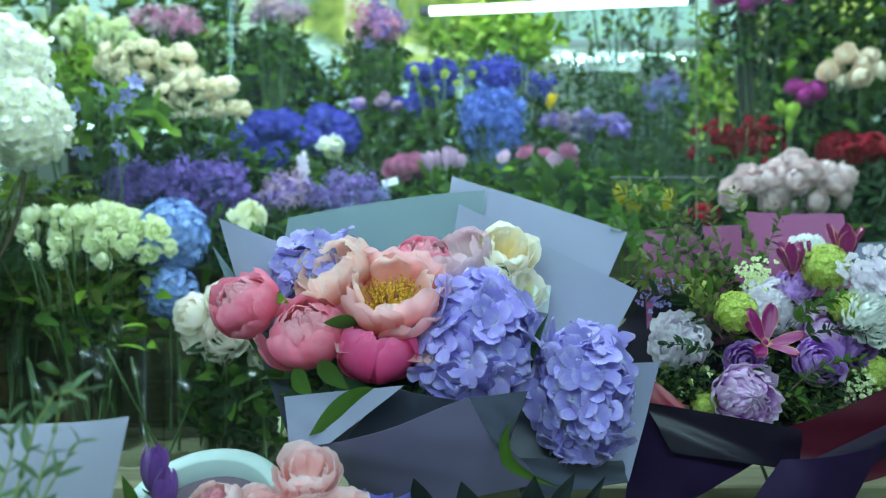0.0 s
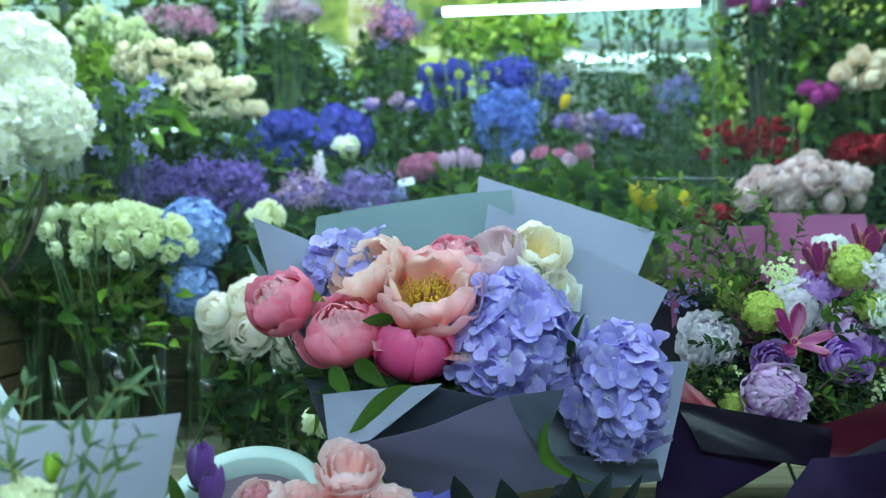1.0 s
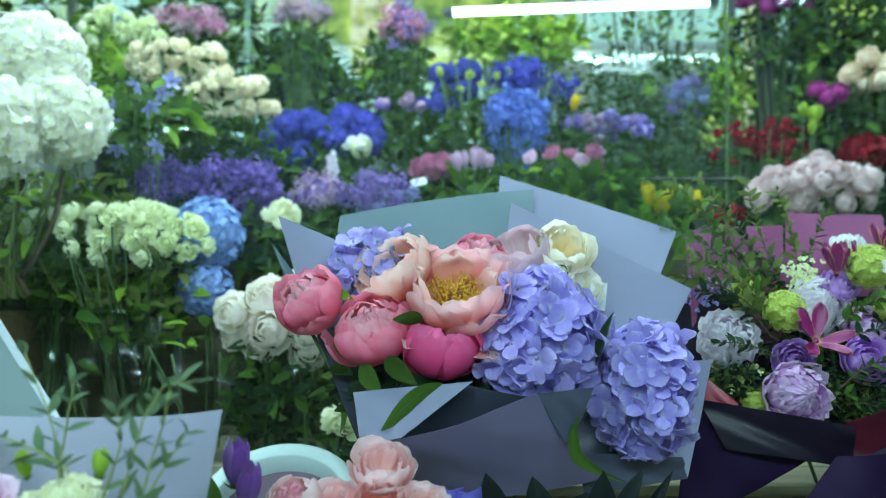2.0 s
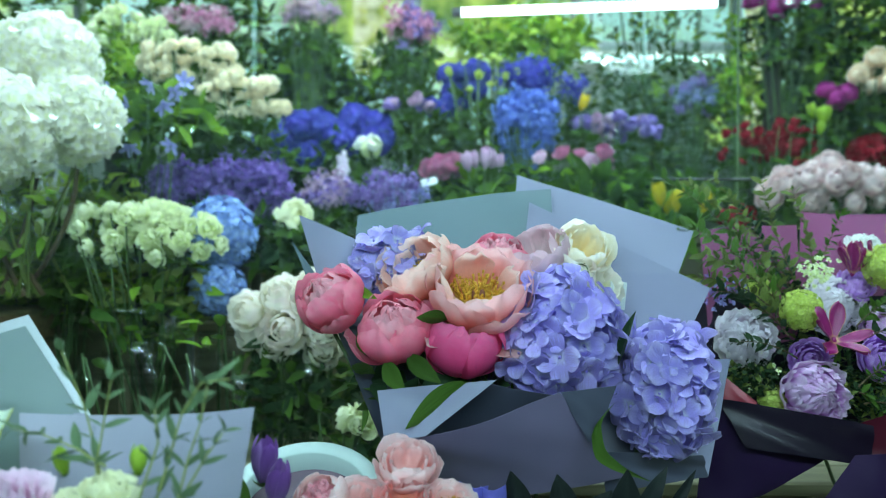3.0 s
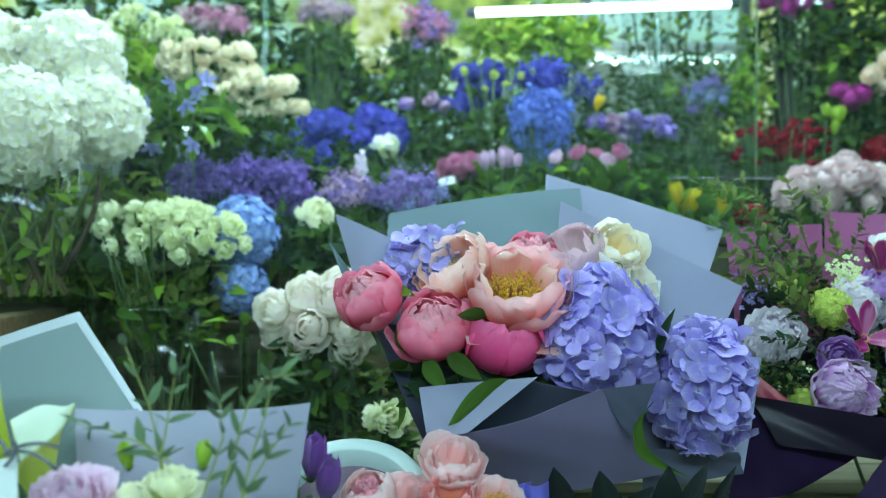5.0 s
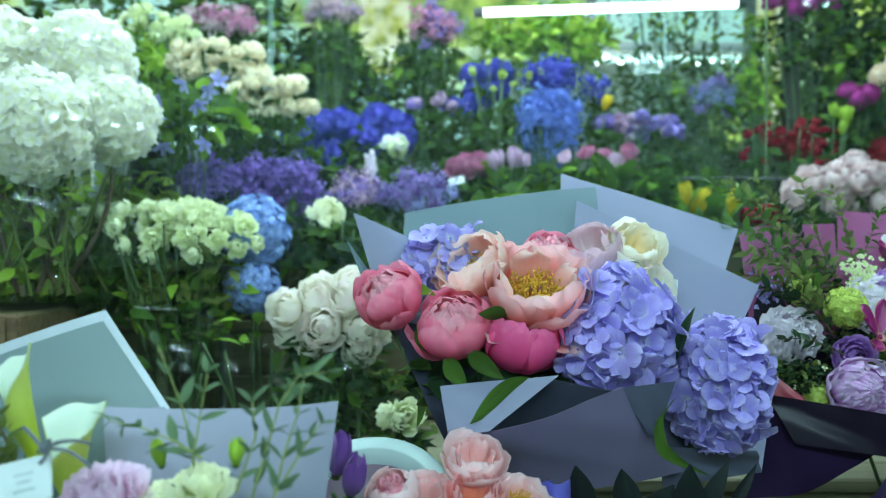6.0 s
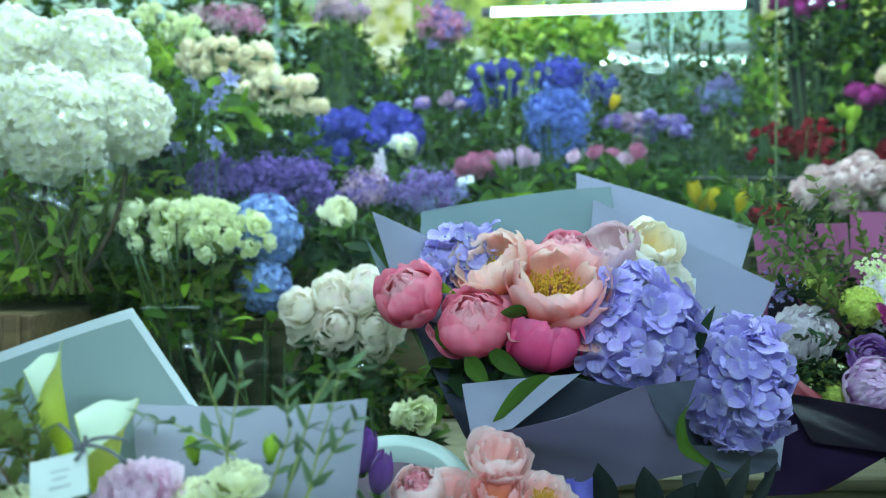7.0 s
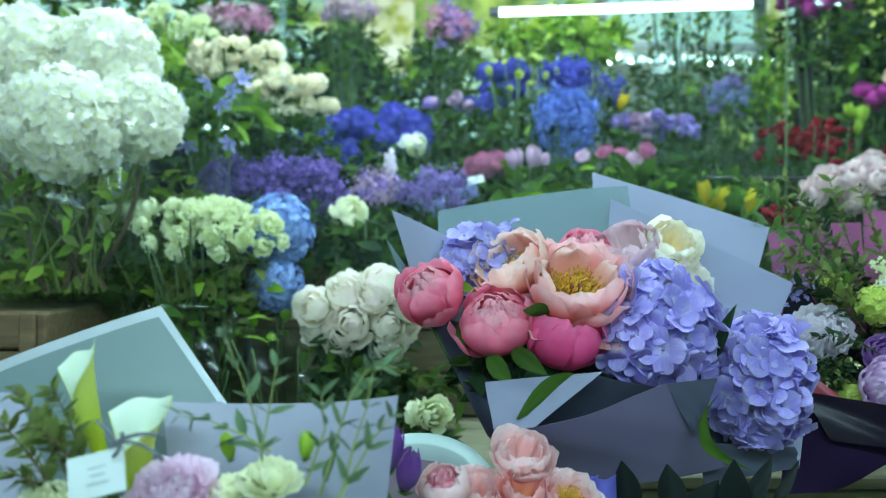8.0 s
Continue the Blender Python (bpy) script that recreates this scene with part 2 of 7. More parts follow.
M = dict(
    outdoors=outdoor_material("outdoor_glow_trees"),
    outdoors_yellow=outdoor_material("outdoor_glow_yellow", (0.16, 0.26, 0.04), (0.66, 0.70, 0.16), (0.92, 0.92, 0.70), 4.0),
    coral=petal_material("petal_coral", (0.90, 0.21, 0.30), (0.88, 0.10, 0.25), 0.0, 0.9, 0.14, 0.44, 0.35, (0.89, 0.15, 0.29), edge=(0.92, 0.32, 0.43), veins=0.09),
    coral_pale=petal_material("petal_coral_pale", (0.90, 0.22, 0.31), (0.90, 0.25, 0.35), 0.0, 1.0, 0.12, 0.55, 0.4, (0.91, 0.32, 0.42), edge=(0.94, 0.52, 0.60), veins=0.09),
    hotpink=petal_material("petal_hot_pink", (0.92, 0.09, 0.28), (0.93, 0.06, 0.27), 0.0, 0.9, 0.14, 0.38, 0.35, edge=(0.95, 0.20, 0.42), veins=0.09),
    blush=petal_material("petal_blush_coral", (0.93, 0.32, 0.14), (0.92, 0.34, 0.33), 0.1, 0.9, 0.12, 0.48, 0.4, (0.93, 0.42, 0.44), edge=(0.95, 0.60, 0.60), veins=0.09),
    blush_pale=petal_material("petal_pale_blush", (0.98, 0.50, 0.44), (0.98, 0.56, 0.56), 0.1, 1.0, 0.12, 0.48, 0.4, (0.98, 0.68, 0.68), edge=(0.99, 0.82, 0.82), veins=0.12),
    peach=petal_material("petal_peach", (0.93, 0.32, 0.13), (0.93, 0.46, 0.36), 0.1, 0.8, 0.12, 0.48, 0.4, (0.93, 0.53, 0.47), edge=(0.95, 0.72, 0.65), veins=0.09),
    cream=petal_material("petal_cream", (0.97, 0.70, 0.22), (0.98, 0.88, 0.62), 0.1, 0.8, 0.08, 0.42, 0.4, (0.98, 0.82, 0.66), edge=(0.99, 0.95, 0.86), veins=0.05),
    mauve=petal_material("petal_mauve", (0.86, 0.66, 0.66), (0.74, 0.52, 0.58), 0.1, 0.9, 0.1, 0.35, veins=0.1),
    hyd_lilac=petal_material("petal_hydrangea_lilac", (0.82, 0.86, 0.90), (0.43, 0.37, 0.90), 0.0, 0.34, 0.34, 0.32, 0.5, (0.62, 0.50, 0.95), edge=(0.64, 0.58, 0.97), veins=0.45, whole=True),
    hyd_blue=petal_material("petal_hydrangea_blue", (0.44, 0.60, 0.90), (0.30, 0.45, 0.86), 0.0, 0.7, 0.3, 0.3, 0.6),
    hyd_deep=petal_material("petal_hydrangea_deep_blue", (0.12, 0.13, 0.60), (0.07, 0.075, 0.48), 0.0, 0.7, 0.35, 0.2, 0.6, (0.12, 0.08, 0.5)),
    hyd_white=petal_material("petal_hydrangea_white", (0.86, 0.90, 0.52), (0.98, 0.97, 0.91), 0.0, 0.5, 0.08, 0.6, 0.6, (0.96, 0.95, 0.80), veins=0.04),
    viburnum=petal_material("petal_viburnum_green", (0.58, 0.72, 0.10), (0.74, 0.84, 0.24), 0.0, 0.7, 0.22, 0.4, 0.6),
    lilac_peony=petal_material("petal_lilac_peony", (0.70, 0.20, 0.80), (0.92, 0.54, 0.95), 0.2, 0.95, 0.14, 0.48, edge=(0.97, 0.80, 0.98), veins=0.12),
    white=petal_material("petal_white", (0.84, 0.90, 0.74), (0.94, 0.95, 0.92), 0.0, 0.6, 0.05, 0.4, veins=0.06),
    white_lilac=petal_material("petal_white_lilac", (0.92, 0.80, 0.95), (0.98, 0.93, 0.98), 0.1, 0.7, 0.05, 0.6, veins=0.04),
    violet=petal_material("petal_violet", (0.50, 0.14, 0.72), (0.64, 0.28, 0.86), 0.1, 0.9, 0.18, 0.42, edge=(0.80, 0.52, 0.96), veins=0.1),
    violet_dark=petal_material("petal_violet_dark", (0.26, 0.07, 0.42), (0.36, 0.13, 0.54), 0.1, 0.9, 0.15, 0.3, edge=(0.5, 0.28, 0.68), veins=0.12),
    magenta=flame_material("petal_flame_magenta", (0.25, 0.003, 0.11), (0.62, 0.34, 0.14)),
    rose_magenta=petal_material("petal_rose_magenta", (0.42, 0.03, 0.24), (0.48, 0.05, 0.30), 0.1, 0.9, 0.15, 0.2),
    red=petal_material("petal_red", (0.34, 0.010, 0.025), (0.40, 0.016, 0.04), 0.1, 0.9, 0.3, 0.2),
    pink=petal_material("petal_pink", (0.70, 0.30, 0.46), (0.72, 0.26, 0.44), 0.1, 0.9, 0.2, 0.22),
    palepink=petal_material("petal_pale_pink", (0.56, 0.32, 0.40), (0.80, 0.56, 0.60), 0.1, 0.8, 0.16, 0.34, 0.55, (0.86, 0.66, 0.58), edge=(0.90, 0.74, 0.72), veins=0.1),
    peachrose=petal_material("petal_pale_peach_rose", (0.96, 0.64, 0.36), (0.98, 0.86, 0.68), 0.1, 0.9, 0.08, 0.3, veins=0.06),
    rosepink=petal_material("petal_rose_pink", (0.90, 0.52, 0.70), (0.94, 0.74, 0.88), 0.1, 0.9, 0.08, 0.4, veins=0.08),
    whiterose=petal_material("petal_white_rose", (0.88, 0.90, 0.42), (0.98, 0.93, 0.83), 0.1, 0.7, 0.05, 0.55, 0.55, (0.98, 0.83, 0.87), veins=0.05),
    spray=petal_material("petal_pale_green_spray", (0.70, 0.82, 0.28), (0.95, 0.97, 0.70), 0.0, 0.9, 0.1, 0.32, veins=0.03),
    lisi=petal_material("petal_pale_lime", (0.76, 0.84, 0.28), (0.95, 0.95, 0.70), 0.0, 0.6, 0.08, 0.45, veins=0.06),
    creamspray=petal_material("petal_cream_spray", (0.76, 0.66, 0.32), (0.97, 0.90, 0.68), 0.0, 0.85, 0.12, 0.40, 0.5, (0.96, 0.82, 0.62), veins=0.05),
    purple=petal_material("petal_lilac_purple", (0.24, 0.135, 0.50), (0.29, 0.175, 0.57), 0.1, 0.9, 0.5, 0.3),
    mauveblue=petal_material("petal_mauve_blue", (0.32, 0.20, 0.55), (0.36, 0.24, 0.62), 0.1, 0.9, 0.3, 0.2),
    bell=petal_material("petal_bell_blue", (0.34, 0.34, 0.72), (0.44, 0.44, 0.80), 0.1, 0.9, 0.2, 0.2),
    delph=petal_material("petal_delphinium", (0.22, 0.32, 0.80), (0.17, 0.25, 0.78), 0.1, 0.9, 0.35, 0.28),
    tulip=petal_material("petal_tulip_purple", (0.30, 0.14, 0.46), (0.24, 0.08, 0.40), 0.1, 0.9, 0.15, 0.2, 0.4, (0.42, 0.26, 0.56)),
    tulip_pink=petal_material("petal_tulip_pink", (0.62, 0.44, 0.60), (0.66, 0.42, 0.60), 0.1, 0.9, 0.15, 0.2),
    yellow=petal_material("petal_yellow", (0.72, 0.50, 0.02), (0.76, 0.55, 0.03), 0.1, 0.9, 0.15, 0.25),
    calla=petal_material("petal_calla", (0.56, 0.66, 0.02), (0.78, 0.82, 0.22), 0.15, 1.0, 0.04, 0.3, 0.4, veins=0.06),
    calla_in=petal_material("petal_calla_inside", (0.60, 0.74, 0.30), (0.80, 0.88, 0.80), 0.1, 0.5, 0.04, 0.3, 0.4, veins=0.04),
    stamen=plain_material("stamen_yellow", (0.58, 0.28, 0.02), (0.72, 0.44, 0.05), 200, 0.6, bump=0),
    stamen_dark=plain_material("stamen_dark", (0.2, 0.06, 0.05), (0.3, 0.12, 0.05), 200, 0.6, bump=0),
    leaf=leaf_material("leaf_green", (0.062, 0.138, 0.018), (0.100, 0.205, 0.032), translucent=0.35),
    leaf_bright=leaf_material("leaf_bright", (0.18, 0.36, 0.025), (0.27, 0.48, 0.045), translucent=0.42),
    leaf_dark=leaf_material("leaf_dark", (0.024, 0.056, 0.022), (0.036, 0.084, 0.032), 0.35, 0.2),
    leaf_grey=leaf_material("leaf_grey_green", (0.12, 0.21, 0.10), (0.18, 0.28, 0.15), 0.5, 0.3),
    leaf_olive=leaf_material("leaf_olive", (0.15, 0.205, 0.045), (0.24, 0.31, 0.085), 0.5, 0.35),
    leaf_black=leaf_material("leaf_black_green", (0.012, 0.017, 0.018), (0.022, 0.030, 0.027), 0.26, 0.08),
    leaf_lime=leaf_material("leaf_lime", (0.42, 0.64, 0.06), (0.55, 0.78, 0.12), translucent=0.5),
    leaf_yellow=leaf_material("leaf_yellow", (0.52, 0.68, 0.08), (0.62, 0.78, 0.14), translucent=0.5),
    stem=plain_material("stem_green", (0.06, 0.11, 0.03), (0.035, 0.07, 0.02), 20, 0.5, bump=0),
    stem_light=plain_material("stem_light", (0.26, 0.30, 0.09), (0.2, 0.24, 0.07), 20, 0.5, bump=0),
    stem_brown=plain_material("stem_brown", (0.12, 0.075, 0.035), (0.06, 0.04, 0.02), 20, 0.7, bump=0.2),
    paper_lilac=plain_material("paper_lilac_grey", (0.235, 0.235, 0.345), (0.215, 0.215, 0.32), 5, 0.5, bump=0.10, bscale=9, translucent=0.12, dist=0.006),
    paper_green=plain_material("paper_grey_green", (0.10, 0.152, 0.178), (0.09, 0.138, 0.165), 5, 0.5, bump=0.10, bscale=9, translucent=0.1, dist=0.006),
    paper_pale=plain_material("paper_pale_lilac", (0.35, 0.34, 0.45), (0.32, 0.31, 0.415), 5, 0.5, bump=0.14, bscale=11, translucent=0.12, dist=0.006),
    paper_sage=plain_material("paper_sage", (0.195, 0.255, 0.27), (0.18, 0.24, 0.255), 5, 0.5, bump=0.1, bscale=9, translucent=0.1, dist=0.006),
    paper_white=plain_material("paper_white_edge", (0.62, 0.66, 0.72), None, 5, 0.5, bump=0.08, bscale=9, translucent=0.12, dist=0.006),
    # Slate: the shade inside the wrap is put into this darker colour.
    paper_slate_shade=plain_material("paper_slate_shade", (0.066, 0.070, 0.108), (0.056, 0.060, 0.094), 5, 0.4, bump=0.12, bscale=9, translucent=0.08, dist=0.006),
    paper_violet=plain_material("paper_violet_grey", (0.15, 0.12, 0.205), (0.125, 0.105, 0.18), 5, 0.26, bump=0.16, bscale=9, translucent=0.08, dist=0.008),
    paper_magenta=plain_material("paper_magenta", (0.36, 0.085, 0.22), (0.28, 0.065, 0.175), 5, 0.45, bump=0.16, bscale=9, translucent=0.12, dist=0.008),
    paper_wine=plain_material("paper_wine", (0.070, 0.006, 0.016), (0.05, 0.005, 0.012), 5, 0.4, spec=0.2, bump=0.1, bscale=9, dist=0.006),
    paper_red=plain_material("paper_red", (0.30, 0.03, 0.05), (0.24, 0.022, 0.04), 5, 0.4, bump=0.1, bscale=9, dist=0.006),
    paper_purple=plain_material("paper_deep_purple", (0.018, 0.006, 0.036), (0.012, 0.004, 0.026), 5, 0.6, spec=0.12, bump=0.1, bscale=9, dist=0.006),
    paper_plum=plain_material("paper_plum", (0.011, 0.006, 0.016), (0.007, 0.004, 0.011), 5, 0.34, spec=0.22, bump=0.12, bscale=9, dist=0.006),
    ribbon=plain_material("ribbon_plum", (0.01, 0.004, 0.016), (0.007, 0.003, 0.012), 30, 0.55, spec=0.15, bump=0.05),
    ribbon_blue=plain_material("ribbon_violet_blue", (0.16, 0.15, 0.58), (0.12, 0.11, 0.46), 30, 0.35, spec=0.5, bump=0.05),
    card=plain_material("card_white", (0.60, 0.64, 0.64), (0.54, 0.58, 0.58), 30, 0.6, bump=0.1),
    card_print=plain_material("card_print_grey", (0.46, 0.50, 0.53), None, 30, 0.6, bump=0),
    twine=plain_material("twine_grey", (0.16, 0.17, 0.2), (0.1, 0.1, 0.12), 200, 0.8, bump=0.3, bscale=500),
    box_white=plain_material("box_pale_mint", (0.50, 0.62, 0.60), (0.46, 0.57, 0.55), 8, 0.5, bump=0.05),
    box_inside=plain_material("box_inside_mauve", (0.17, 0.11, 0.15), (0.14, 0.09, 0.12), 8, 0.5, bump=0.05),
    wood=wood_material("wood_crate", (0.20, 0.125, 0.06), (0.11, 0.065, 0.03)),
    wood_black=wood_material("wood_black", (0.018, 0.014, 0.012), (0.01, 0.008, 0.007)),
    wood_dark=wood_material("wood_dark", (0.22, 0.18, 0.10), (0.14, 0.115, 0.065)),
    wood_honey=wood_material("wood_honey", (0.27, 0.25, 0.145), (0.18, 0.165, 0.095)),
    wood_pale=wood_material("wood_pale", (0.21, 0.205, 0.15), (0.145, 0.14, 0.10)),
    wall=plain_material("wall_paint", (0.42, 0.46, 0.40), (0.36, 0.40, 0.35), 3, 0.8, bump=0.1),
    ceiling=plain_material("ceiling_paint", (0.72, 0.76, 0.74), (0.66, 0.70, 0.68), 3, 0.8, bump=0.1),
    floor=plain_material("floor_tile", (0.16, 0.16, 0.15), (0.12, 0.12, 0.115), 6, 0.4, bump=0.1),
    metal=plain_material("metal_grey", (0.42, 0.44, 0.45), (0.36, 0.38, 0.4), 30, 0.35, 0.9, 0.03),
    black=plain_material("bucket_black", (0.02, 0.02, 0.022), (0.014, 0.014, 0.016), 10, 0.35, bump=0.05),
    glass=vessel_material("vase_glass"),
    front_glass=pane_material("front_glass", (0.97, 1.0, 0.985), 0.023, (0.62, 1.0, 0.94)),
    pane=pane_material("sheet_glass", (0.93, 1.0, 0.98), 0.012),
    pane_green=pane_material("door_glass", (0.90, 0.95, 0.94), 0.006),
    edge=plain_material("glass_edge", (0.16, 0.22, 0.10), (0.12, 0.17, 0.07), 10, 0.3, bump=0),
    edge_pale=plain_material("glass_edge_pale", (0.42, 0.56, 0.52), (0.36, 0.48, 0.44), 10, 0.2, bump=0),
    wood_brown=wood_material("wood_brown", (0.030, 0.022, 0.017), (0.018, 0.013, 0.01)),
    tube=glow_material("tube_glow", (0.72, 1.0, 0.95), 7.0),
    tube_far=glow_material("tube_glow_far", (0.62, 1.0, 0.93), 2.5),
    # Glow of the beads that stand in for lamp reflections.
    glint_small=glow_material("glint_glow_small", (0.8, 1.0, 1.0), 16.0),
    bulb=glow_material("bulb_glow", (0.9, 1.0, 1.0), 50.0),
)


# ---- geometry helpers: a piece is (points, faces, uv, material index) ----
GRID = {}


def grid_faces(nu, nv):
    if (nu, nv) not in GRID:
        GRID[nu, nv] = [(j * nu + i, j * nu + i + 1, (j + 1) * nu + i + 1, (j + 1) * nu + i) for j in range(nv - 1) for i in range(nu - 1)]
    return GRID[nu, nv]


def petal(L, W, th0, th1, r0=0.0, wrap=None, ruffle=0.0, seed=0, nu=7, nv=8, p=0.55, q=6.0, k=1.0, notch=0.0, h0=0.0, mi=0):
    """A petal that grows from a flower's axis (z) towards +x: it sets out at th0 degrees from the axis and ends at th1."""
    rng = np.random.default_rng(seed)
    u = np.linspace(-1, 1, nu)[None, :]
    v = (1 - (1 - np.linspace(0, 1, nv)) ** 1.6)[:, None]
    th = np.radians(th0 + (th1 - th0) * v[:, 0] ** k)
    step = L * np.diff(v[:, 0])
    mid = (th[1:] + th[:-1]) / 2
    r = r0 + np.concatenate(([0], np.cumsum(np.sin(mid) * step)))
    h = h0 + np.concatenate(([0], np.cumsum(np.cos(mid) * step)))
    w = W / 2 * v ** p * np.sqrt(np.maximum(1 - v ** q, 0.0))
    w[0] = W * 0.1
    w[-1] = W * (0.22 if q >= 6 else 0.06)
    w = w * (1 + 0.05 * np.sin(v * 9 + rng.uniform(0, 6.28)) + 0 * u)
    jag = 1 + (0.03 * np.sin(u * 2.6 + rng.uniform(0, 6.28)) + 0.012 * np.sin(u * 7 + rng.uniform(0, 6.28))) * v ** 2
    s = u * w
    R = wrap or W * 0.7
    a = np.clip(s / R, -1.5, 1.5)
    side, dip = R * np.sin(a), R * (1 - np.cos(a))
    out_r = np.cos(th)[:, None]
    out_h = -np.sin(th)[:, None]
    grow = (jag - 1) * L * 0.9
    x = r[:, None] - dip * out_r + grow * np.sin(th)[:, None]
    z = h[:, None] - dip * out_h + grow * np.cos(th)[:, None]
    y = side
    ph = rng.uniform(0, 6.28, 4)
    wave = (np.sin(u * 5 + ph[0] + v * 3) + 0.3 * np.sin(u * 9 + ph[1]) + 0.5 * np.sin(v * 7 + ph[2])) * v ** 1.5 * ruffle
    x = x + wave * out_r
    z = z + wave * out_h
    if notch:
        z = z - notch * np.exp(-(u * 3) ** 2) * v ** 4 * np.cos(th)[:, None]
        x = x - notch * np.exp(-(u * 3) ** 2) * v ** 4 * np.sin(th)[:, None]
    pts = np.stack([x, y + 0 * x, z], -1).reshape(-1, 3)
    uv = np.stack([0 * v + (u + 1) / 2, v + 0 * u], -1).reshape(-1, 2)
    return pts, grid_faces(nu, nv), uv, mi


def leaf(L, W, bend=0.3, fold=0.25, nu=3, nv=6, twist=0.0, mi=0, p=0.8, q=0.9):
    """A leaf along +x, its face up (z)."""
    u = np.linspace(-1, 1, nu)[None, :]
    v = np.linspace(0, 1, nv)[:, None]
    w = W / 2 * np.maximum(np.sin(np.pi * v ** p), 0.03) ** q
    y = u * w
    z = -bend * L * v ** 2 + fold * np.abs(y)
    ang = twist * v
    y2, z2 = y * np.cos(ang) - (z * 0) * np.sin(ang), z + y * np.sin(ang)
    pts = np.stack([v * L * (1 - 0.25 * abs(bend)) + 0 * u, y2, z2], -1).reshape(-1, 3)
    uv = np.stack([0 * v + (u + 1) / 2, v + 0 * u], -1).reshape(-1, 2)
    return pts, grid_faces(nu, nv), uv, mi


def tube(path, radius, sides=6, mi=0, cap=True):
    path = np.array(path, float)
    n = len(path)
    rad = np.broadcast_to(np.array(radius, float), (n,))
    tang = np.gradient(path, axis=0)
    tang /= np.linalg.norm(tang, axis=1)[:, None] + 1e-9
    ref = np.array((0.3, 0.9, 0.1))
    a = np.cross(tang, ref)
    a /= np.linalg.norm(a, axis=1)[:, None] + 1e-9
    b = np.cross(tang, a)
    t = np.arange(sides) * 2 * np.pi / sides
    pts = path[:, None] + rad[:, None, None] * (a[:, None] * np.cos(t)[None, :, None] + b[:, None] * np.sin(t)[None, :, None])
    faces = [(j * sides + i, j * sides + (i + 1) % sides, (j + 1) * sides + (i + 1) % sides, (j + 1) * sides + i) for j in range(n - 1) for i in range(sides)]
    if cap:
        faces += [tuple(range(sides)), tuple(range((n - 1) * sides, n * sides))]
    uv = np.stack(np.broadcast_arrays(np.linspace(0, 1, sides)[None, :], np.linspace(0, 1, n)[:, None]), -1).reshape(-1, 2)
    return pts.reshape(-1, 3), faces, uv, mi


def lathe(profile, sides=32, mi=0):
    """A turned body about z from (radius, height) pairs."""
    prof = np.array(profile, float)
    n = len(prof)
    t = np.arange(sides) * 2 * np.pi / sides
    pts = np.stack([prof[:, :1] * np.cos(t), prof[:, :1] * np.sin(t), np.broadcast_to(prof[:, 1:], (n, sides))], -1).reshape(-1, 3)
    faces = [(j * sides + i, j * sides + (i + 1) % sides, (j + 1) * sides + (i + 1) % sides, (j + 1) * sides + i) for j in range(n - 1) for i in range(sides)]
    return pts, faces, np.zeros((n * sides, 2)), mi


def blob(rx, ry, rz, seed=0, rough=0.1, mi=0, nu=12, nv=8):
    rng = np.random.default_rng(seed)
    pts = []
    for j in range(nv):
        th = np.pi * (j + 0.02) / (nv - 0.96)
        for i in range(nu):
            ph = 2 * np.pi * i / nu
            k = 1 + rough * rng.normal() * 0.5
            pts.append((rx * k * np.sin(th) * np.cos(ph), ry * k * np.sin(th) * np.sin(ph), rz * k * np.cos(th)))
    faces = [(j * nu + i, (j + 1) * nu + i, (j + 1) * nu + (i + 1) % nu, j * nu + (i + 1) % nu) for j in range(nv - 1) for i in range(nu)]
    return np.array(pts), faces, np.full((nu * nv, 2), 0.5), mi


def box(x0, y0, z0, x1, y1, z1, bevel=0.004, mi=0):
    """A box with chamfered edges along its length."""
    b = min(bevel, (x1 - x0) / 3, (y1 - y0) / 3, (z1 - z0) / 3)
    pts, faces = [], []
    for x, i in ((x0, b), (x0 + b, 0), (x1 - b, 0), (x1, b)):
        pts += [(x, y0 + i, z0 + b), (x, y0 + b, z0 + i), (x, y1 - b, z0 + i), (x, y1 - i, z0 + b),
                (x, y1 - i, z1 - b), (x, y1 - b, z1 - i), (x, y0 + b, z1 - i), (x, y0 + i, z1 - b)]
    faces = [(j * 8 + i, (j + 1) * 8 + i, (j + 1) * 8 + (i + 1) % 8, j * 8 + (i + 1) % 8) for j in range(3) for i in range(8)]
    faces += [tuple(range(8)), tuple(range(31, 23, -1))]
    return np.array(pts), faces, np.zeros((32, 2)), mi


def put(piece, m):
    a = np.array(m)
    return piece[0] @ a[:3, :3].T + a[:3, 3], piece[1], piece[2], piece[3]


def mesh_of(name, pieces, mats, smooth=True):
    pts, faces, uvs, mi, base = [], [], [], [], 0
    for p, f, uv, k in pieces:
        pts.append(p)
        uvs.append(uv)
        faces += [tuple(i + base for i in q) for q in f]
        mi += [k] * len(f)
        base += len(p)
    me = bpy.data.meshes.new(name)
    me.from_pydata(np.concatenate(pts).tolist(), [], faces)
    uv = np.concatenate(uvs)
    loops = np.empty(len(me.loops), np.int32)
    me.loops.foreach_get("vertex_index", loops)
    layer = me.uv_layers.new(name="UVMap")
    layer.data.foreach_set("uv", uv[loops].astype(np.float32).ravel())
    for m in mats:
        me.materials.append(M[m])
    me.polygons.foreach_set("material_index", np.array(mi, np.int32))
    me.polygons.foreach_set("use_smooth", np.full(len(me.polygons), smooth, bool))
    me.update()
    return me


PLACE = {}


def thing(name, base, label, category, group="", kind=""):
    ob = new(name)
    ob.empty_display_size = 0.05
    ob.location = base
    PLACE[ob] = Matrix.Translation(base)
    return tagged(ob, label, category, group, kind)


